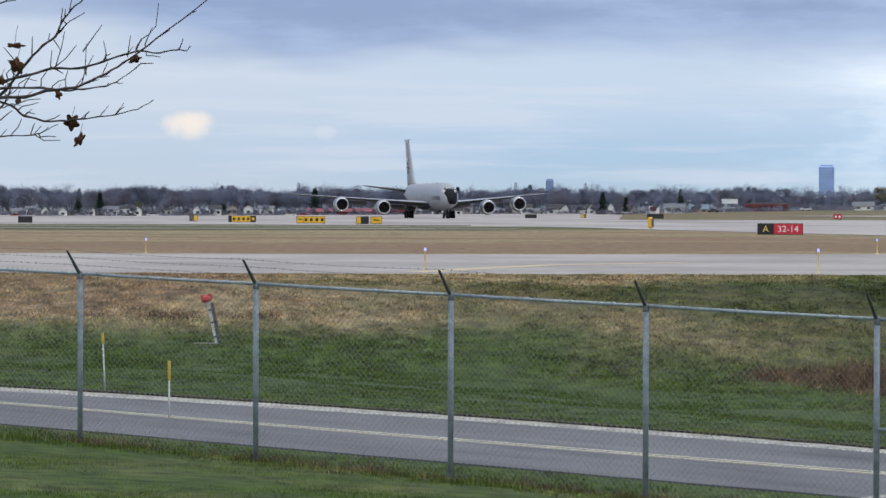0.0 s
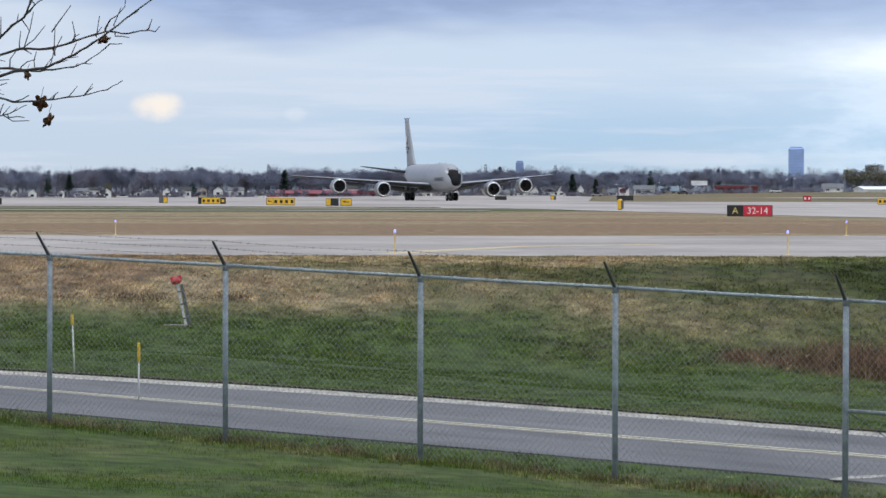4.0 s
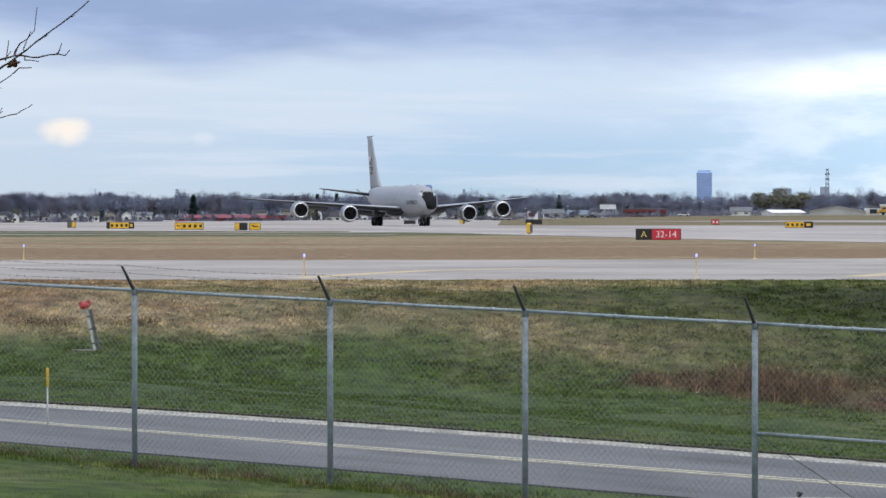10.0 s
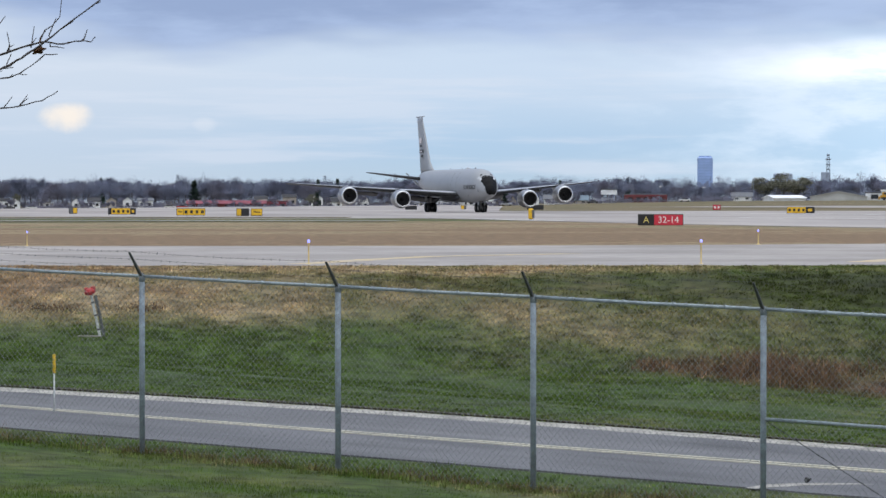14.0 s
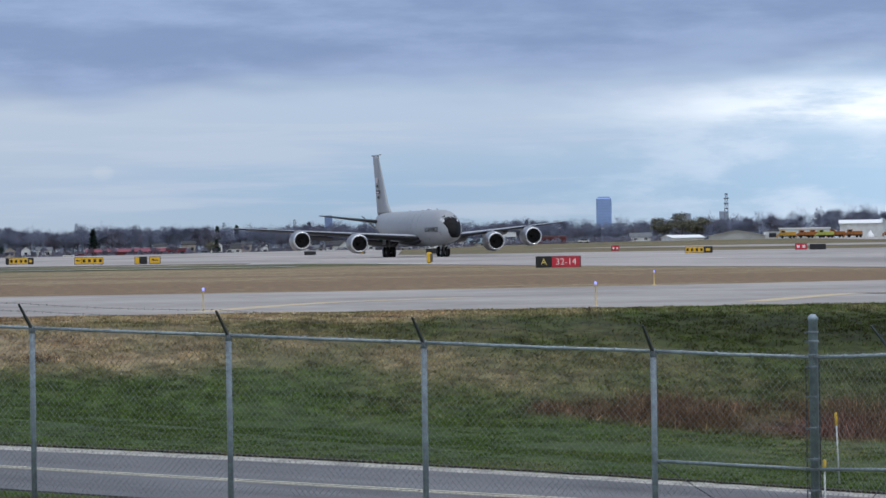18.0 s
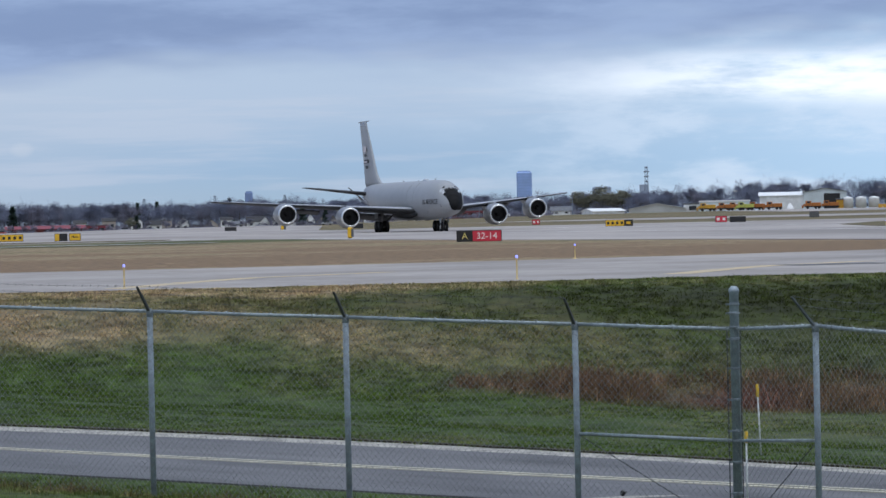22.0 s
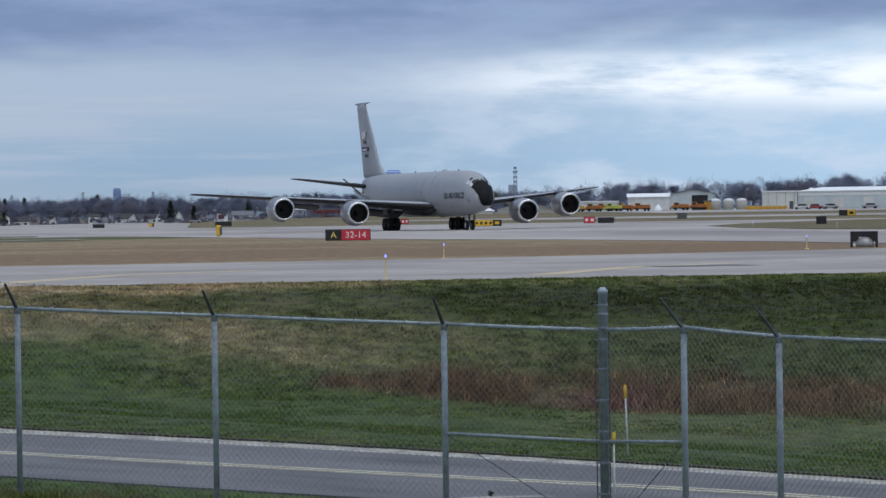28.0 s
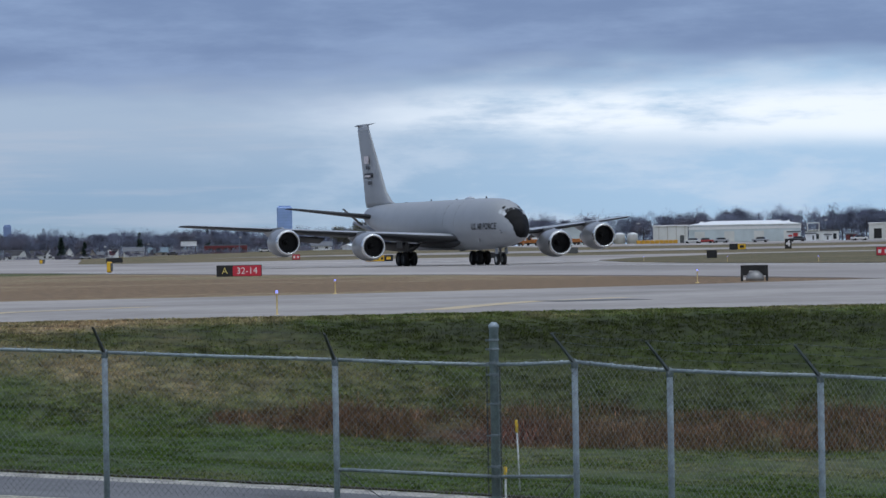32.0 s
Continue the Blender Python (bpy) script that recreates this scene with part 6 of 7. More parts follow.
def parked_car(az, d, col, turn=0.0, k=1.0):
    x, y = polar(az, d)
    c = base("car", x, y, ground_z(x, y), rz=-az + turn, label="parked car far off beside the buildings", category="car", group="parked cars")
    bm = bmesh.new()
    box(bm, 0, 0, 0.62 * k, 4.3 * k, 1.75, 0.62 * k, 0.14)
    part("body", bm, col, c)
    bm = bmesh.new()
    vs = box(bm, 0.1, 0, 1.12 * k, 2.5 * k, 1.55, 0.5 * k, 0.05)
    for v in vs:
        if v.co.z > 1.15 * k:
            v.co.x = 0.1 + (v.co.x - 0.1) * 0.72
    part("cabin", bm, M_WINDOW, c)
    for sx in (-1.35, 1.35):
        for sy in (-0.8, 0.8):
            bm = bmesh.new()
            lathe(bm, [(-0.1, 0.1), (-0.1, 0.3), (0.1, 0.3), (0.1, 0.1)], "Y", 10, (sx * k, sy, 0.31), close=True)
            part("wheel", bm, M_TYRE, c)


for i, (a, d) in enumerate(((-7.15, 1300), (-6.98, 1300), (-6.75, 1310), (-5.9, 1300), (-5.1, 1300), (-4.75, 1300), (-2.5, 1330), (-2.3, 1330), (-0.3, 1330), (3.0, 1330), (4.4, 1330), (5.9, 1340), (12.9, 900), (13.1, 900), (13.35, 905), (14.0, 900), (14.6, 900), (15.6, 900))):
    parked_car(a, d, CARPAINT[(i * 7 + i // 3) % 4], 15 * (i % 3) - 10)


def tower(az0, az1, d, top_el, material, label, crown=True, band=3.2):
    az = (az0 + az1) / 2
    x, y = polar(az, d)
    w = d * radians(az1 - az0)
    h = 1.56 + d * math.tan(radians(top_el)) + 2
    t = base("office_tower", x, y, -2.0, rz=-az, label=label, category="tower")
    bm = bmesh.new()
    box(bm, 0, 0, h / 2, w, w * 0.9, h, w * 0.06)
    part("shaft", bm, material, t)
    n = int(h / band)
    for i in range(n):
        bm = bmesh.new()
        box(bm, 0, 0, (i + 0.62) * band, w * 1.004, w * 0.904, band * 0.42, w * 0.06)
        part("window_band", bm, M_TOWERGLASS2 if material is M_TOWERGLASS else material, t)
    if crown:
        bm = bmesh.new()
        box(bm, 0, 0, h + 0.6, w * 0.8, w * 0.7, 1.4)
        part("plant_room", bm, material, t)


tower(6.115, 6.365, 4000, 0.705, M_TOWERGLASS, "tall blue glass office tower in the distance")
tower(1.672, 1.80, 3600, 0.468, M_TOWERGLASS3, "dark blue office tower in the distance", band=3.6)
tower(7.35, 7.66, 2900, 0.44, M_FARBLOCK, "wide pale blue block behind trees", False)
tower(8.12, 8.26, 3000, 0.46, M_FARBLOCK, "slim pale block behind trees", False)


def lattice(az, d, top_el, w0, w1, label, arms=(), name="power_pylon", cat="pylon", dishes=()):
    x, y = polar(az, d)
    h = 1.56 + d * math.tan(radians(top_el)) + 2
    p = base(name, x, y, -2.0, rz=-az, label=label, category=cat, group="power pylons" if cat == "pylon" else "")
    r = max(0.09, d * 0.00007)
    n = 9
    bm = bmesh.new()
    for sx in (-1, 1):
        for sy in (-1, 1):
            tube(bm, [(sx * w0 / 2, sy * w0 / 2, 0), (sx * w1 / 2, sy * w1 / 2, h)], r, 4)
    part("legs", bm, M_LATTICE, p)
    for i in range(n):
        z0, z1 = h * i / n, h * (i + 1) / n
        a0, a1 = w0 + (w1 - w0) * i / n, w0 + (w1 - w0) * (i + 1) / n
        bm = bmesh.new()
        for sy in (-1, 1):
            tube(bm, [(-a0 / 2, sy * a0 / 2, z0), (a1 / 2, sy * a1 / 2, z1)], r * 0.7, 3)
            tube(bm, [(a0 / 2, sy * a0 / 2, z0), (-a1 / 2, sy * a1 / 2, z1)], r * 0.7, 3)
            tube(bm, [(-a1 / 2, sy * a1 / 2, z1), (a1 / 2, sy * a1 / 2, z1)], r * 0.7, 3)
        part("bracing", bm, M_LATTICE, p)
    for f, half in arms:
        bm = bmesh.new()
        tube(bm, [(-half, 0, h * f), (half, 0, h * f)], r * 0.8, 4)
        part("cross_arm", bm, M_LATTICE, p)
    for f, rad, hh in dishes:
        bm = bmesh.new()
        lathe(bm, [(h * f - hh, rad * 0.8), (h * f - hh * 0.4, rad), (h * f + hh * 0.4, rad), (h * f + hh, rad * 0.7)], "Z", 10, close=True)
        part("antenna_ring", bm, M_LATTICE, p)


for a, d, e in ((-2.37, 2300, 0.42), (0.03, 2400, 0.40), (1.18, 2300, 0.43), (2.32, 2400, 0.42), (-5.6, 2500, 0.30), (3.5, 2500, 0.32)):
    lattice(a, d, e, 4.0, 0.9, "grey lattice power pylon above the trees", ((0.80, 1.9), (0.89, 1.6), (0.97, 1.2)))
lattice(8.235, 2850, 0.75, 5.0, 1.6, "lattice radio mast with antenna rings", (), "radio_mast", "mast", ((0.985, 1.3, 0.7), (0.90, 2.3, 0.5), (0.80, 2.0, 0.5), (0.70, 1.5, 0.5)))


def light_pole(az, d, h):
    x, y = polar(az, d)
    p = base("light_pole", x, y, ground_z(x, y), rz=-az, label="thin grey apron light pole", category="lamp post", group="apron light poles")
    bm = bmesh.new()
    lathe(bm, [(0, 0.14), (h, 0.08)], "Z", 6, close=True)
    part("pole", bm, M_LATTICE, p)
    bm = bmesh.new()
    box(bm, 0.3, 0, h, 0.9, 0.3, 0.18, 0.03)
    part("lamp_head", bm, M_SIGNWHITE, p)


for a, d, h in ((5.5, 1250, 5.6), (7.02, 1000, 6.5), (9.66, 1000, 5.5), (12.0, 1040, 6.0), (12.35, 1040, 5), (14.3, 1040, 6.4), (15.05, 1040, 6), (4.0, 1250, 4.5), (3.3, 1250, 4.2), (6.2, 1100, 4.5)):
    light_pole(a, d, h)

# ---------------------------------------------------------------- trees


def sliver_cloud(rng, n, centre, rad, size, up=0.25):
    """Thin three-cornered twigs or leaves scattered through an uneven crown."""
    p = rng.normal(size=(n, 3))
    p /= np.linalg.norm(p, axis=1)[:, None]
    p *= (rng.random(n) ** 0.45)[:, None]
    lump = 1 + 0.28 * np.sin(p[:, 0] * 5 + rng.random() * 6) * np.cos(p[:, 2] * 4 + rng.random() * 6)
    p = p * lump[:, None] * np.array(rad) + np.array(centre)
    d = rng.normal(size=(n, 3))
    d[:, 2] = np.abs(d[:, 2]) + up
    d /= np.linalg.norm(d, axis=1)[:, None]
    s = np.cross(d, rng.normal(size=(n, 3)))
    s /= np.linalg.norm(s, axis=1)[:, None]
    ln = size[0] * (0.6 + 0.8 * rng.random(n))[:, None]
    wd = size[1] * (0.6 + 0.8 * rng.random(n))[:, None]
    v = np.concatenate([p - s * wd, p + s * wd, p + d * ln], 1).reshape(-1, 3)
    return v


def rng_normals(n):
    r = np.random.default_rng(n)
    d = r.normal(size=(n, 3)) * 0.35
    d[:, 2] += 1.0
    return d / np.linalg.norm(d, axis=1)[:, None]


def tri_mesh(name, v, material, up=False):
    me = bpy.data.meshes.new(name)
    n = len(v) // 3
    me.from_pydata(v.tolist(), [], np.arange(3 * n).reshape(n, 3).tolist())
    me.materials.append(material)
    if up:
        # leaves and blades catch the light of the sky like a soft mass
        nr = rng_normals(len(v) // 3)
        me.normals_split_custom_set_from_vertices(np.repeat(nr, 3, axis=0).tolist())
    return me


def tree_meshes(seed, kind):
    rng = np.random.default_rng(seed)
    bm = bmesh.new()
    r = lambda a, b: a + (b - a) * rng.random()
    if kind == "conifer":
        tube(bm, [(0, 0, 0), (0, 0, 9.6)], [0.22, 0.03], 6)
        vs = []
        for i in range(16):
            z = 0.8 + 8.8 * i / 15
            rad = 2.1 * (1 - z / 10.2) * r(0.8, 1.15) + 0.1
            vs.append(sliver_cloud(rng, 90, (0, 0, z), (rad, rad, 0.55), (0.55, 0.16), -0.5))
        return bm, np.concatenate(vs)
    lean = r(-0.4, 0.4)
    tube(bm, [(0, 0, -0.3), (lean * 0.3, 0, 2.0), (lean, r(-0.3, 0.3), 4.6), (lean * 1.4, 0, 7.5)], [0.22, 0.15, 0.09, 0.02], 6)
    vs = []
    for i in range(9):
        z = r(2.0, 5.5)
        a, reach = r(0, 6.28), r(1.2, 3.0)
        e = (lean * z / 5 + reach * math.cos(a), reach * math.sin(a), z + r(1.2, 3.6))
        tube(bm, [(lean * z / 5, 0, z), ((lean * z / 5 + e[0]) / 2, e[1] / 2, (z + e[2]) / 2 - 0.2), e], [0.06, 0.035, 0.012], 4)
        if kind == "sparse":
            vs.append(sliver_cloud(rng, 120, e, (r(0.9, 1.6), r(0.9, 1.6), r(1.0, 1.9)), (1.1, 0.020), 0.7))
        elif kind == "bare":
            vs.append(sliver_cloud(rng, 320, e, (r(1.0, 1.7), r(1.0, 1.7), r(0.9, 1.6)), (1.0, 0.028), 0.6))
        else:
            vs.append(sliver_cloud(rng, 260, e, (r(1.2, 1.9), r(1.2, 1.9), r(1.0, 1.5)), (0.42, 0.16), 0.0))
    if kind == "sparse":
        vs.append(sliver_cloud(rng, 150, (lean, 0, 6.4), (2.2, 2.2, 3.0), (1.3, 0.030), 0.8))
    elif kind == "bare":
        vs.append(sliver_cloud(rng, 800, (lean, 0, 5.6), (2.4, 2.4, 3.4), (1.1, 0.028), 0.7))
    else:
        vs.append(sliver_cloud(rng, 900, (lean, 0, 5.4), (3.2, 3.2, 3.2), (0.42, 0.16), 0.0))
    return bm, np.concatenate(vs)


def build_trees():
    rng = np.random.default_rng(5)
    kinds, clouds = {}, {}
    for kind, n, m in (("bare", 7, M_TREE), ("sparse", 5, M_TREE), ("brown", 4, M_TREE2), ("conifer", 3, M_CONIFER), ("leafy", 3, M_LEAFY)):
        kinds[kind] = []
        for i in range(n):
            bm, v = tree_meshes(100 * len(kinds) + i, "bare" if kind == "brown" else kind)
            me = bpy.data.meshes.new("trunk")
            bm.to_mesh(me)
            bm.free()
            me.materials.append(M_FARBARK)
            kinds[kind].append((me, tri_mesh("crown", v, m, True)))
            clouds.setdefault(kind, []).append(v)
    labels = {"bare": "leafless tree on the skyline, haze put into its colour", "brown": "leafless duller tree on the skyline, haze put into its colour", "conifer": "dark green conifer among bare trees", "leafy": "broad tree with olive late leaves"}

    def plant(kind, az, d, h, wide=1.0):
        x, y = polar(az, d)
        t = base("tree", x, y, ground_z(x, y) - 0.1, label=labels[kind], category="tree", group="trees on the skyline")
        trunk, crown = kinds[kind][rng.integers(len(kinds[kind]))]
        k = h / 9.8
        for nm, me in (("trunk", trunk), ("crown", crown)):
            o = new(nm, me)
            o.parent = t
            o.matrix_basis = Matrix.Diagonal((k * wide, k * wide, k, 1)) @ Matrix.Rotation(rng.random() * 6.28, 4, "Z")
    def joined(name, material, trees, label):
        """Many small far trees in one mesh: crowns and tapered stems."""
        vs = []
        for kind, az, d, h, wide in trees:
            x, y = polar(az, d)
            z = ground_z(x, y) - 0.1
            k, a = h / 9.8, rng.random() * 6.28
            v = clouds[kind][rng.integers(len(clouds[kind]))]
            c, s = math.cos(a) * k * wide, math.sin(a) * k * wide
            vs.append(np.stack([x + c * v[:, 0] - s * v[:, 1], y + s * v[:, 0] + c * v[:, 1], z + k * v[:, 2]], 1))
            vs.append(np.array([(x - 0.12, y, z), (x + 0.12, y, z), (x, y, z + 0.7 * h)]))
        tagged(new(name, tri_mesh(name, np.concatenate(vs), material, True)), label, "trees", kind="stuff")
    # skyline
    for i in range(250):
        az = -9 + 28 * (i + rng.random()) / 250
        d = 1430 + 330 * rng.random()
        if az > 7.7:
            d = 1060 + 260 * rng.random()
            if rng.random() < 0.5:
                continue
        el = 0.325 + 0.10 * noise.noise((az * 0.9, 2.0, 0.0)) + 0.05 * noise.noise((az * 4, 5.0, 0.0)) + 0.12 * sst(8.0, 10.5, az) + 0.06 * sst(11.8, 13.2, az) - 0.07 * (5.6 < az < 7.1)
        zt = 1.56 + d * math.tan(radians(el + 0.05 * (rng.random() - 0.4)))
        x, y = polar(az, d)
        u = rng.random()
        kind = "conifer" if u < 0.06 and az < 7 else "brown" if u < 0.34 else "bare"
        plant(kind, az, d, max(4.0, zt - ground_z(x, y)), 1.25)
    # taller open crowns that stand above the rest
    tall = []
    for i in range(110):
        az = -9 + 28 * (i + rng.random()) / 110
        d = (1080 if az > 7.7 else 1450) + 260 * rng.random()
        el = 0.355 + 0.06 * noise.noise((az * 1.7, 7.0, 0.0)) + 0.07 * rng.random() + 0.13 * sst(8.0, 10.5, az) + 0.06 * sst(11.8, 13.2, az)
        x, y = polar(az, d)
        tall.append(("sparse", az, d, 1.56 + d * math.tan(radians(el)) - ground_z(x, y), 1.15))
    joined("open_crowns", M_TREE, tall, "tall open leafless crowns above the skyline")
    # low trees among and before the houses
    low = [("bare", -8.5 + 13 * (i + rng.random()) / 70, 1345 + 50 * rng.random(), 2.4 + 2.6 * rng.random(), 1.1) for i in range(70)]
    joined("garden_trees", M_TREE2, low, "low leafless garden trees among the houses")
    for az, d, h in ((2.60, 1385, 8.6), (2.98, 1400, 6.6), (-2.1, 1460, 11), (-5.6, 1470, 9.5), (-0.1, 1392, 6)):
        plant("conifer", az, d, h, 1.7)
    for az, d, h, w in ((7.50, 1090, 8.6, 1.5), (7.22, 1095, 7.2, 1.5), (7.74, 1100, 7.8, 1.5), (-5.0, 1380, 6.5, 0.9), (-0.2, 1390, 5.5, 1.3)):
        plant("leafy", az, d, h, w)
    # joined woods behind
    vs = []
    for i in range(420):
        az = -10 + 30 * (i + rng.random()) / 420
        d = 1780 + 120 * rng.random()
        if az > 7.7:
            d = 1340 + 120 * rng.random()
        el = 0.295 + 0.08 * noise.noise((az * 0.9, 2.0, 0.0)) + 0.03 * sst(8.5, 10.5, az) + 0.03 * sst(11.8, 13.2, az)
        x, y = polar(az, d)
        g = ground_z(x, y)
        h = 1.56 + d * math.tan(radians(el)) - g
        vs.append(sliver_cloud(rng, 170 if az > 8.5 else 330, (x, y, g + h * 0.45), (5.5, 3.0, h * 0.56), (1.5, 0.17), 0.6))
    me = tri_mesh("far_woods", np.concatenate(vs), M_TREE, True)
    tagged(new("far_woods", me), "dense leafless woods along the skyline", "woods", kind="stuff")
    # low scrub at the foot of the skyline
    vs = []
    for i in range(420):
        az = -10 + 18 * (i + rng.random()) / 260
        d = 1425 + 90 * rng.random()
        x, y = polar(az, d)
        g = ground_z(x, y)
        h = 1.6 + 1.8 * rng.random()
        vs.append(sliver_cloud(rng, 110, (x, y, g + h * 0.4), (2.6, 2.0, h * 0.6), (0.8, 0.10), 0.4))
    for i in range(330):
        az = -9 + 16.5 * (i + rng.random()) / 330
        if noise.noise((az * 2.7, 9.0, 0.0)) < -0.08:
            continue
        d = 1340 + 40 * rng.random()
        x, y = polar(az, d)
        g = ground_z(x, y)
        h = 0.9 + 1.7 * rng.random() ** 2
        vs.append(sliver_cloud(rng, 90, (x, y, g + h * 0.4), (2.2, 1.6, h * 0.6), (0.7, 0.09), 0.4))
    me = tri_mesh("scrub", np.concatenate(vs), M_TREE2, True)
    tagged(new("scrub", me), "leafless scrub between the houses", "scrub", kind="stuff")


build_trees()

# ---------------------------------------------------------------- maple limb overhead
def build_near_tree():
    d = 12.5
    k = d / 6200.0
    # a point in the limb's upright plane: across and down from its top left corner, in steps of 2 mm
    x0, z0 = -790 * k, 1.56 + 363 * k

    def P(u, w, depth=0.0):
        return Vector((x0 + u * k * (1 + depth / d), d + depth, z0 - w * k * (1 + depth / d)))
    tree = base("maple_tree", -3.0, 12.6, ground_z(-3.0, 12.6), label="leafless maple with a few brown dead leaves", category="tree")
    inv = tree.matrix_basis.inverted()
    rng = random.Random(4)
    bm = bmesh.new()
    base_z = ground_z(-3.0, 12.6)
    tube(bm, [(-3.0, 12.6, base_z - 0.2), (-2.98, 12.62, 0.8), (-2.9, 12.6, 1.9), (-2.82, 12.55, 3.2), (-2.8, 12.6, 5.0)], [0.17, 0.14, 0.12, 0.09, 0.05], 12)
    trunk = part("trunk", bm, M_BARK, tree, smooth=True)
    limbs = (
        (((-260, 215), (-120, 190), (0, 177), (48, 175), (85, 163), (136, 158), (163, 146), (190, 133), (221, 112), (252, 90), (289, 61), (339, 23), (372, -6)), 0.0085, 0.0024, -0.1),
        (((-200, 190), (-60, 166), (0, 156), (68, 155), (112, 160), (146, 158), (184, 153), (204, 146), (238, 122)), 0.0065, 0.0020, 0.05),
        (((-220, 215), (-80, 165), (0, 143), (34, 133), (85, 119), (136, 119), (177, 108), (221, 94), (245, 89), (279, 93), (310, 88), (328, 90), (337, 81)), 0.0075, 0.0018, 0.12),
        (((-220, 215), (-60, 195), (0, 182), (24, 190), (44, 207), (78, 216), (112, 215), (143, 212), (177, 207), (204, 204), (245, 194), (272, 177)), 0.0065, 0.0018, -0.05),
        (((-180, 260), (-60, 200), (0, 156), (41, 105), (68, 78), (92, 63), (105, 37), (122, 17), (146, -2)), 0.0075, 0.0030, 0.2),
        (((-160, 250), (-40, 245), (0, 243), (58, 240), (76, 234), (102, 221)), 0.0042, 0.0015, 0.0),
        (((-140, 300), (-40, 225), (0, 186), (12, 168), (20, 140), (26, 112)), 0.0050, 0.0022, 0.1),
        (((-120, 60), (-20, 12), (0, 4), (26, 0)), 0.0045, 0.0020, 0.1))
    twigs = (((146, 155), (152, 130), (160, 112), (166, 99)), ((147, 131), (145, 112), (146, 75)), ((146, 92), (160, 71), (179, 44)), ((180, 105), (182, 92), (177, 70)), ((182, 98), (190, 93)), ((114, 156), (112, 140), (116, 124)), ((70, 155), (70, 139), (82, 121)), ((90, 117), (109, 102), (128, 77)), ((92, 116), (102, 82), (107, 53)), ((83, 112), (85, 87)), ((95, 58), (116, 36), (143, 20)), ((102, 44), (105, 12)), ((110, 30), (111, 14)), ((119, 17), (122, -2)), ((221, 99), (226, 61)),
             ((238, 85), (245, 68), (257, 60), (270, 44), (274, 3)), ((257, 80), (263, 64), (269, 48)), ((250, 70), (240, 84), (238, 92)), ((255, 97), (266, 97), (279, 99)), ((248, 112), (258, 112), (269, 111)), ((184, 131), (192, 112)), ((168, 140), (182, 138), (195, 136)), ((48, 99), (48, 61)), ((22, 105), (12, 93), (3, 83)), ((12, 125), (8, 108), (2, 101)), ((30, 148), (44, 138), (60, 142)), ((40, 150), (50, 133), (66, 128)), ((90, 152), (100, 143), (113, 139)), ((92, 120), (105, 128)), ((78, 70), (80, 56)), ((88, 68), (96, 80), (100, 88)), ((112, 40), (104, 52), (92, 62)),
             ((204, 204), (212, 195), (219, 189)), ((150, 211), (153, 203), (158, 198)), ((82, 216), (96, 211), (107, 204)), ((54, 236), (58, 222), (60, 218)), ((20, 238), (30, 226), (36, 211)), ((0, 214), (10, 204), (20, 196)), ((62, 240), (76, 249), (105, 248)), ((70, 243), (84, 241), (97, 242)), ((30, 186), (50, 178), (72, 176)), ((40, 190), (58, 186), (68, 182)), ((44, 207), (50, 200), (62, 203)), ((0, 165), (12, 160), (22, 150)), ((0, 190), (14, 182), (30, 184)), ((4, 128), (12, 118), (22, 116)), ((315, 88), (318, 78), (321, 67)))
    for pts, r0, r1, depth in limbs:
        bm = bmesh.new()
        n = len(pts)
        path, rad = [], []
        for i in range(n - 1):
            for f in (0.0, 0.34, 0.67):
                t = i + f
                u, w = pts[i][0] + (pts[i + 1][0] - pts[i][0]) * f, pts[i][1] + (pts[i + 1][1] - pts[i][1]) * f
                path.append(P(u, w + (rng.uniform(-1.3, 1.3) if f else 0.0), depth * (1 - t / n)))
                rad.append((r0 + (r1 - r0) * t / (n - 1)) * (0.98 if f == 0 else 0.78))
        path.append(P(*pts[-1], depth / n))
        rad.append(r1)
        tube(bm, path, rad, 7)
        limb = part("limb", bm, M_BARK, tree, smooth=True)
        for j in range(2, n - 1):
            if rng.random() < 0.55:
                u, w = pts[j]
                bm = bmesh.new()
                a = rng.uniform(-0.9, 0.9)
                ln = rng.uniform(5, 15)
                dz = depth * (1 - j / n)
                tube(bm, [P(u, w, dz), P(u + ln * 0.5, w - ln * 0.5 * a - 3, dz), P(u + ln, w - ln * a - 9, dz + 0.02)], [0.0019, 0.0015, 0.0011], 4)
                part("twig", bm, M_BARK, limb)
    def rooted(u, w):
        """The nearest point of a limb and its depth, to start a twig on."""
        best = (15.0, None)
        for pts, r0, r1, depth in limbs:
            n = len(pts)
            for i in range(n - 1):
                (a, b), (c, e) = pts[i], pts[i + 1]
                t = max(0.0, min(1.0, ((u - a) * (c - a) + (w - b) * (e - b)) / ((c - a) ** 2 + (e - b) ** 2)))
                q = (a + (c - a) * t, b + (e - b) * t)
                dist = math.hypot(q[0] - u, q[1] - w)
                if dist < best[0]:
                    best = (dist, (q[0], q[1], depth * (1 - (i + t) / n)))
        return best[1]
    for tw in twigs:
        bm = bmesh.new()
        root = rooted(*tw[0])
        dz = root[2] if root else 0.0
        if root and math.hypot(root[0] - tw[0][0], root[1] - tw[0][1]) > 1.0:
            tw = ((root[0], root[1]),) + tw
        n = len(tw)
        tube(bm, [P(u, w, dz + 0.01 * i) for i, (u, w) in enumerate(tw)], [0.0028 - 0.0014 * i / (n - 1) for i in range(n)], 5)
        part("twig", bm, M_BARK, tree)
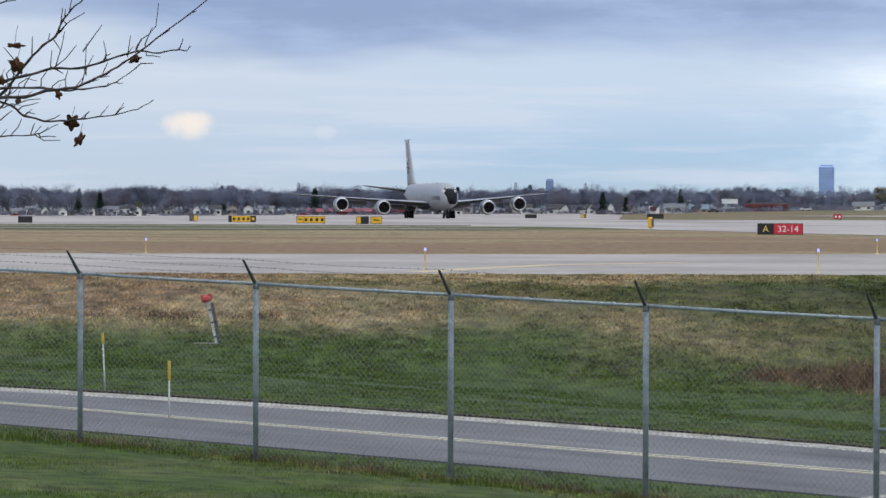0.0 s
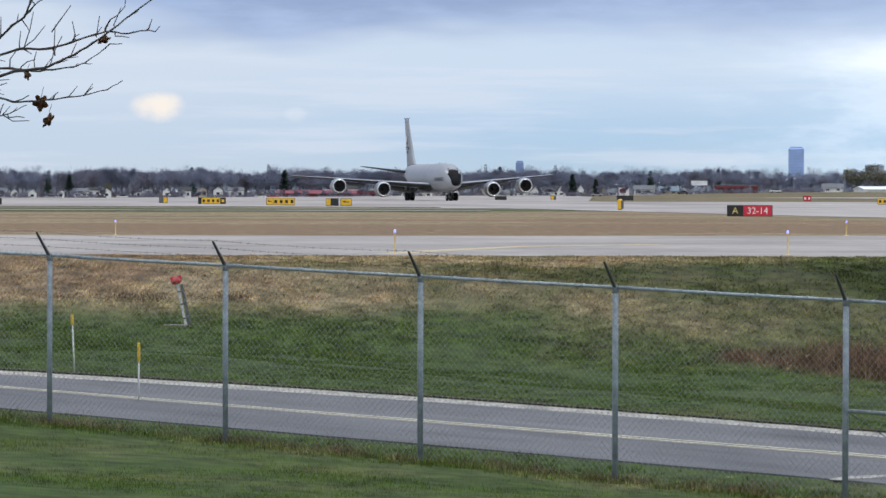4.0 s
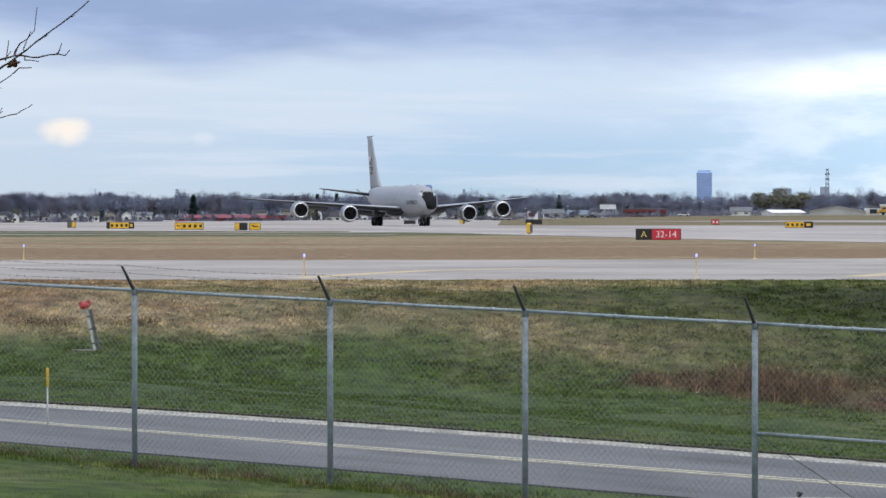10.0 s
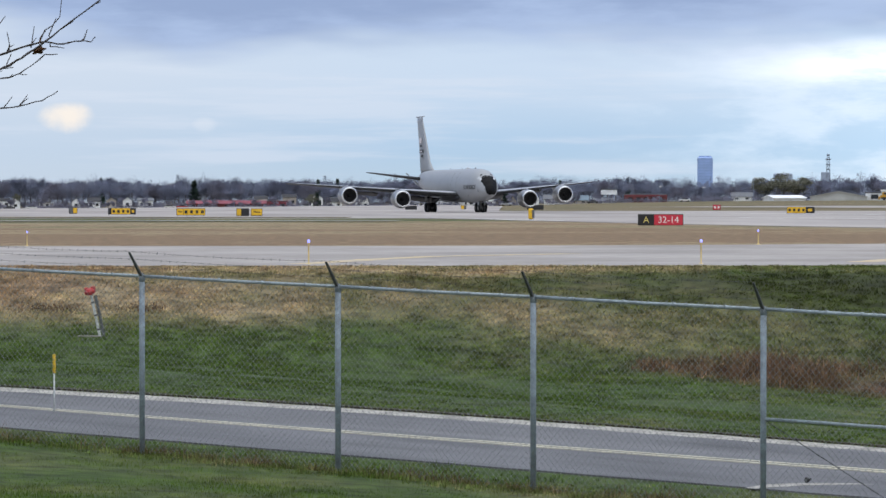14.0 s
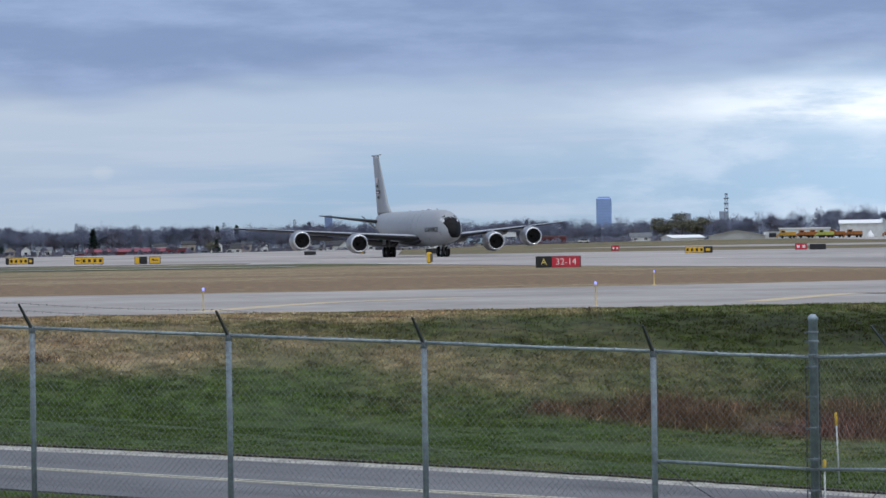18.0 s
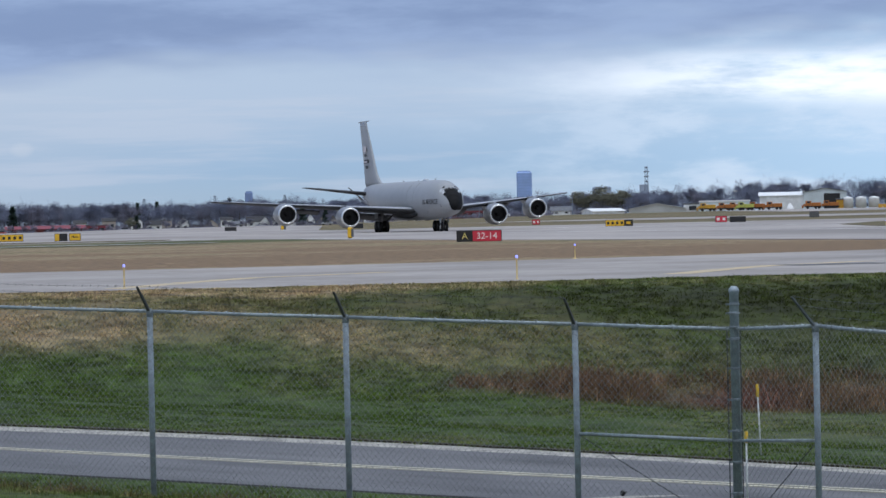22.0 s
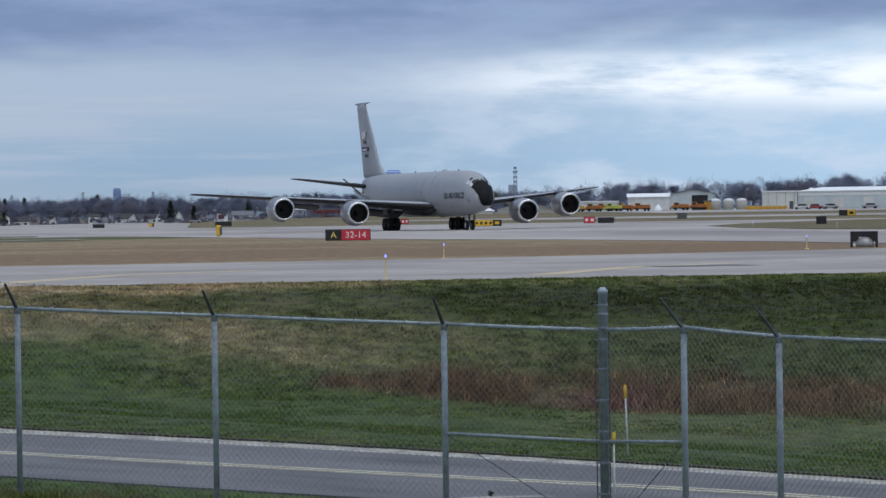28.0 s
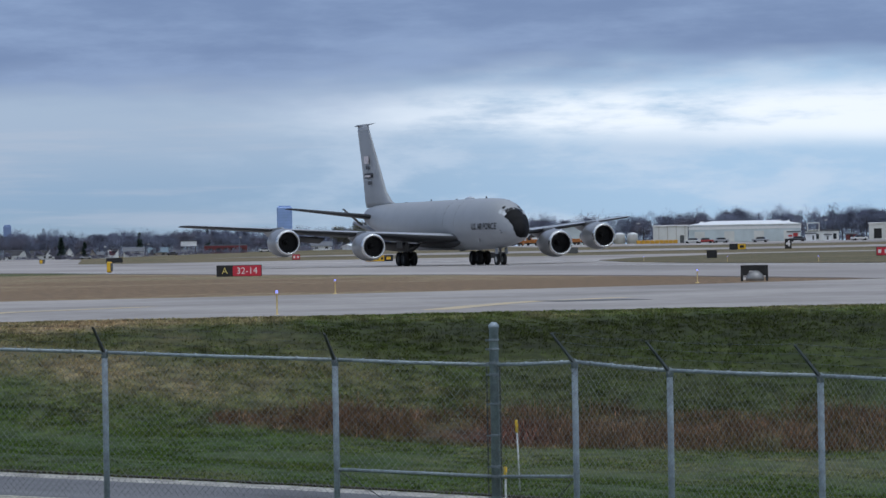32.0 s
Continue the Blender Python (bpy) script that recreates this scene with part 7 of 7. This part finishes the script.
    # dead leaves: lobed, folded along the rib and curled
    for u, w, s, a, c, flat in ((128, 219, 33, 185, 0.5, 0.9), (142, 249, 32, 215, 1.0, 0.55), (27, 82, 40, 92, 0.5, 0.28), (31, 118, 34, 150, 0.6, 0.8), (239, 106, 30, 75, 1.0, 0.5), (103, 168, 22, 160, 0.8, 0.7), (3, 143, 22, 160, 0.7, 0.7), (32, 177, 21, 185, 0.6, 0.7)):
        bm = bmesh.new()
        rim = []
        N = 30
        for i in range(N):
            t = 2 * math.pi * i / N
            lobe = 0.62 + 0.38 * abs(math.cos(2.5 * t)) ** 1.6 + rng.uniform(-0.07, 0.07)
            px, py = flat * lobe * math.sin(t) * 0.5, 0.5 * lobe * math.cos(t)
            rim.append(bm.verts.new((px * s * k, s * k * (0.5 * abs(px) + c * 0.5 * py * py + 0.03 * rng.uniform(-1, 1)), py * s * k)))
        mid = bm.verts.new((0, -0.04 * s * k, 0))
        for i in range(N):
            bm.faces.new((mid, rim[i], rim[(i + 1) % N]))
        bmesh.ops.solidify(bm, geom=bm.faces[:], thickness=0.0008)
        lf = part("leaf", bm, M_DEADLEAF, tree, "curled brown dead leaf")
        q = P(u, w, -0.02)
        lf.matrix_basis = Matrix.Translation(q) @ pose(0, 0, 0, rng.uniform(-25, 25), a, rng.uniform(-25, 25))
        bm = bmesh.new()
        tube(bm, [q, q + Vector((0.004, 0, 0.5 * s * k)), q + Vector((0.01, 0.01, 0.9 * s * k))], 0.0009, 4)
        part("leaf_stalk", bm, M_DEADLEAF, tree)
    for ob in tree.children:
        ob.matrix_basis = inv @ ob.matrix_basis


build_near_tree()

# ---------------------------------------------------------------- grass and weeds


def blades(name, rng, n, sample, height, width, label, dry_shift=0.0, material=None, lean=0.5, category="grass"):
    """n single blades at places given by sample(rng) -> x, y, scale, or None."""
    v, cols = [], []
    made = 0
    while made < n:
        p = sample(rng)
        if p is None:
            continue
        x, y, k = p
        made += 1
        z = ground_z(x, y)
        if y > 82:
            z = -0.02
        h = height * k * (0.5 + rng.random())
        w = width * (0.6 + 0.8 * rng.random())
        a = rng.random() * 6.283
        ca, sa = math.cos(a), math.sin(a)
        l = lean * h * (rng.random() - 0.15)
        b = rng.random() * 6.283
        v.append((x - ca * w, y - sa * w, z - 0.02))
        v.append((x + ca * w, y + sa * w, z - 0.02))
        v.append((x + l * math.cos(b), y + l * math.sin(b), z + h))
        g = growth(x, y)
        c = (min(1.0, max(0.0, g[0] + dry_shift + 0.22 * (rng.random() - 0.5))), g[1], g[2], 1.0)
        cols.extend(c * 3)
    me = tri_mesh(name, np.array(v), material or M_BLADE)
    at = me.color_attributes.new("growth", "FLOAT_COLOR", "POINT")
    at.data.foreach_set("color", cols)
    return tagged(new(name, me), label, category, kind="stuff")


def tufts(name, seed, n, sample, height, spread, width, label, blades_each=6, tint=0.16, shade=0.22, dead=0.0, category="grass", bend=0.5):
    """n small tufts of bent blades; each tuft has its own tint. sample(rng) -> x, y, scale, or None."""
    rng, rs = np.random.default_rng(seed), random.Random(seed)
    c, cols = [], []
    while len(c) < n:
        p = sample(rs)
        if p is None:
            continue
        x, y, k = p
        c.append((x, y, -0.02 if y > 82 else ground_z(x, y), k))
        g = growth(x, y)
        cols.append((min(1.0, max(0.0, g[0] + rs.gauss(0, tint))), max(dead * rs.uniform(0.68, 1.0), g[1]), min(1.0, max(0.0, (1 - dead) * g[2] + rs.gauss(0, 0.6 * tint))), math.exp(rs.gauss(0, shade))))
    c = np.repeat(np.array(c), blades_each, axis=0)
    cols = np.repeat(np.array(cols), blades_each * 3, axis=0)
    m = len(c)
    a = rng.random(m) * 2 * math.pi
    r = spread * c[:, 3] * np.sqrt(rng.random(m))
    out = np.stack([np.cos(a), np.sin(a), np.zeros(m)], 1)
    foot = c[:, :3] + out * r[:, None]
    h = height * c[:, 3] * (0.45 + 0.9 * rng.random(m))
    f = rng.random(m) * 2 * math.pi
    side = np.stack([np.cos(f), np.sin(f), np.zeros(m)], 1) * (width * (0.6 + 0.8 * rng.random(m)))[:, None]
    tip = foot + out * (bend * h * rng.random(m))[:, None]
    tip[:, 2] += h
    foot[:, 2] -= 0.012
    v = np.stack([foot - side, foot + side, tip], 1).reshape(-1, 3)
    me = bpy.data.meshes.new(name)
    me.vertices.add(3 * m)
    me.loops.add(3 * m)
    me.polygons.add(m)
    me.vertices.foreach_set("co", v.ravel())
    me.loops.foreach_set("vertex_index", np.arange(3 * m))
    me.polygons.foreach_set("loop_start", np.arange(0, 3 * m, 3))
    me.update()
    me.materials.append(M_BLADE)
    nr = np.repeat(np.array([(0.0, -0.25, 1.0)]) + 0.22 * rng.normal(size=(m, 3)), 3, axis=0)
    nr /= np.linalg.norm(nr, axis=1)[:, None]
    me.normals_split_custom_set_from_vertices(nr.tolist())
    at = me.color_attributes.new("growth", "FLOAT_COLOR", "POINT")
    at.data.foreach_set("color", cols.ravel())
    return tagged(new(name, me), label, category, kind="stuff")


def wedge(rng, y0, y1, a0=-9.0, a1=19.0):
    y = y0 + (y1 - y0) * rng.random()
    return y * math.tan(radians(a0 + (a1 - a0) * rng.random())), y


def build_grass():
    rng = random.Random(11)

    def front(r):
        x, y = wedge(r, 33, 51, -9, 10)
        s, v = fence_coords(x, y)
        if v > -0.05 or v < -13:
            return None
        return x, y, 1.0 + 0.5 * noise.noise((x * 0.7, y * 0.7, 0))
    blades("front_grass", rng, 70000, front, 0.024, 0.005, "short green mown lawn in front of the fence", lean=1.6)

    def verge(r):
        s, v = r.uniform(-15, 14), r.gauss(0.35, 0.9)
        if v < -1.3 or v > road_near(s) + 0.03 - 0.25 * r.random():
            return None
        x, y = along_fence(s, v)
        return x, y, 0.7 + 1.2 * max(0, noise.noise((s * 1.1, v * 1.3, 5.0)) + 0.2) * (1.5 if abs(v) < 0.4 else 0.8)
    tufts("verge_grass", 26, 7500, verge, 0.055, 0.07, 0.007, "untrimmed tufts of grass along the fence foot", 6, 0.16, 0.30)

    def lawn(r):
        x, y = wedge(r, 50, 70.5)
        s, v = fence_coords(x, y)
        if v < road_far(s) + 0.35 - 0.3 * r.random():
            return None
        return x, y, 1.0 + 0.45 * noise.noise((x * 0.8, y * 0.5, 0))
    tufts("lawn_grass", 21, 26000, lawn, 0.022, 0.11, 0.012, "green mown grass beyond the road", 7, 0.12, 0.17, bend=1.7)

    def bank(r):
        x, y = wedge(r, 69, 82.2)
        return x, y, 0.75 + 0.9 * max(0.0, 0.4 + noise.noise((x * 0.9, y * 0.7, 2.0)))
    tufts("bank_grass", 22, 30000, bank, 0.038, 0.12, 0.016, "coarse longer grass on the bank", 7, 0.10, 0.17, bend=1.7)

    def edge(r):
        x = r.uniform(-16, 30)
        y = (83.0 - 0.058 * (x + 8) if x < 4 else 82.3 - 0.0136 * (x - 4)) + r.gauss(-0.06, 0.16)
        return (x, y, 0.5 + 1.1 * max(0.0, noise.noise((x * 1.9, 7.0, 0)) + 0.25)) if y < 82.9 else None
    tufts("edge_grass", 23, 2600, edge, 0.022, 0.10, 0.016, "dry ragged grass along the taxiway edge", 7, 0.18, 0.30, bend=2.0)

    # dead weeds: clumps of arching stalks
    spots = []
    while len(spots) < 210:
        x = rng.uniform(6.0, 27)
        near = max(67.6, 70.2 - 0.5 * (x - 7))
        y = near + 0.2 + (71.6 - near) * rng.random()
        if rng.random() > 0.6 + 0.9 * noise.noise((x * 0.5, y * 0.6, 1.0)) or (x < 9 and rng.random() > (x - 5.0) / 4):
            continue
        spots.append((x, y, 0.6 + 0.9 * rng.random() ** 1.5))

    def weeds(r):
        x, y, k = r.choice(spots)
        a, q = r.uniform(0, 6.283), 0.34 * k * math.sqrt(r.random())
        return x + q * math.cos(a) * 1.5, y + q * math.sin(a), k
    tufts("dead_weeds", 24, 5200, weeds, 0.26, 0.07, 0.007, "brown dead weeds standing in clumps in the ditch", 5, 0.2, 0.42, 0.92, "weeds", 0.8)

    def litter(r):
        x = r.uniform(6.5, 27)
        near = max(67.6, 70.2 - 0.5 * (x - 7))
        return (x, near - 0.3 + (72.2 - near) * r.random(), 0.7 + 0.6 * r.random()) if x > 9 or r.random() < (x - 6.0) / 3 else None
    tufts("weed_litter", 25, 5200, litter, 0.075, 0.08, 0.010, "matted dead growth under the weeds", 5, 0.2, 0.35, 0.6, "weeds", 1.2)

    def foot(r):
        s = r.choice((-12.1, -9.4, -9.1, -6.2, -5.9, -5.2, -3.3, -2.9, -2.2, -1.3, -0.2, 0.4, 1.1, 1.9, 2.7, 3.1, 4.2, 4.8, 6.0, 7.3)) + r.gauss(0, 0.16)
        x, y = along_fence(s, r.gauss(0.1, 0.14))
        return x, y, 0.5 + 0.9 * r.random()
    tufts("foot_weeds", 27, 1300, foot, 0.10, 0.06, 0.006, "dark untrimmed weeds at the feet of the fence posts", 6, 0.2, 0.4, 0.55, "weeds", 0.7)

    def fringe(r):
        s = r.uniform(-22, 18)
        v = road_far(s) + 0.18 + 0.30 * r.random() + 0.12 * noise.noise((s * 2.3, 0, 0))
        x, y = along_fence(s, v)
        return x, y, 0.7 + 1.0 * max(0.0, noise.noise((s * 3.1, 2, 0)) + 0.3)
    blades("fringe_grass", rng, 9000, fringe, 0.05, 0.009, "ragged grass hanging over the gravel edge", 0.15, lean=1.5)

    def ditch(r):
        x = r.uniform(-16, -3.5)
        y = 75.7 + 0.25 * r.gauss(0, 1) + 0.15 * x * 0.1
        n = noise.noise((x * 0.9, 3, 0))
        return (x, y, 0.7 + max(0, n)) if r.random() < 0.5 + n else None
    blades("ditch_weeds", rng, 3500, ditch, 0.055, 0.012, "dark dead weeds along the ditch", 0.2, M_WEED, 0.6, "weeds")

    def tall(r):
        s = r.choice((-9.5, -6.9, -5.9, -4.2, -2.9, -1.6, -1.3, 0.8, 1.4, 3.9, 4.6, 4.75, 7.4)) + r.gauss(0, 0.10)
        x, y = along_fence(s, r.uniform(-0.1, 0.7))
        return x, y, 0.6 + 0.9 * r.random()
    blades("fence_weeds", rng, 900, tall, 0.14, 0.005, "brown weed stalks along the fence foot", 0.2, M_WEED, 0.9, "weeds")


build_grass()

# ---------------------------------------------------------------- what moves
RUN0, RUN_DIR, HEADING = (0.17, 547.6), (0.18199, -0.98330), 10.95
# metres rolled by the nose wheel at each full second
ROLLED = (1.5, 7.9, 14.7, 21.6, 28.7, 36.1, 43.4, 50.7, 58.3, 65.9, 73.8, 82.0, 90.6, 98.9, 107.1, 115.0, 123.0, 131.4, 139.9, 148.5, 157.2, 166.1, 175.1, 184.2, 193.3, 202.5, 211.7, 221.0, 230.3, 239.6, 248.9, 258.3, 267.8)


# how far aside of the straight line it runs, and how its heading swings, at each full second
ASIDE = (-0.12, -0.12, -0.11, -0.12, -0.13, -0.14, -0.15, -0.12, -0.10, -0.07, -0.03, 0.01, 0.07, 0.15, 0.21, 0.27, 0.31, 0.32, 0.32, 0.31, 0.29, 0.27, 0.24, 0.21, 0.17, 0.14, 0.11, 0.10, 0.08, 0.07, 0.04, 0.02, -0.00)
SWING = (-0.53, -0.57, -0.61, -0.62, -0.60, -0.56, -0.50, -0.44, -0.35, -0.22, -0.06, 0.09, 0.19, 0.20, 0.07, -0.11, -0.32, -0.51, -0.68, -0.82, -0.88, -0.88, -0.83, -0.77, -0.73, -0.70, -0.68, -0.63, -0.57, -0.50, -0.40, -0.30, -0.20)


def rolled(t):
    return glide(ROLLED, t)


def glide(table, t):
    t = min(32.0, max(0.0, t))
    i = min(31, int(t))
    f = t - i
    p = [table[min(32, max(0, k))] for k in (i - 1, i, i + 1, i + 2)]
    if i == 0:
        p[0] = p[1] - (p[2] - p[1])
    if i == 31:
        p[3] = p[2] + (p[2] - p[1])
    return 0.5 * (2 * p[1] + (p[2] - p[0]) * f + (2 * p[0] - 5 * p[1] + 4 * p[2] - p[3]) * f * f + (3 * p[1] - p[0] - 3 * p[2] + p[3]) * f ** 3)


def motions():
    # the aircraft rolls straight along the taxiway
    rows = []
    for k in range(65):
        t = k * 0.5
        s, a = rolled(t), glide(ASIDE, t)
        rows.append((t, pose(RUN0[0] + RUN_DIR[0] * s - RUN_DIR[1] * a, RUN0[1] + RUN_DIR[1] * s + RUN_DIR[0] * a, 0.0, 0, 0, -90 + HEADING + glide(SWING, t))))
    walk(plane, rows)
    for w, r in WHEELS:
        x, y, z = w.matrix_basis.translation
        walk(w, [(k * 0.1, pose(x, y, z) @ Matrix.Rotation((rolled(k * 0.1) - ROLLED[0]) / r, 4, "Y")) for k in range(321)])


motions()
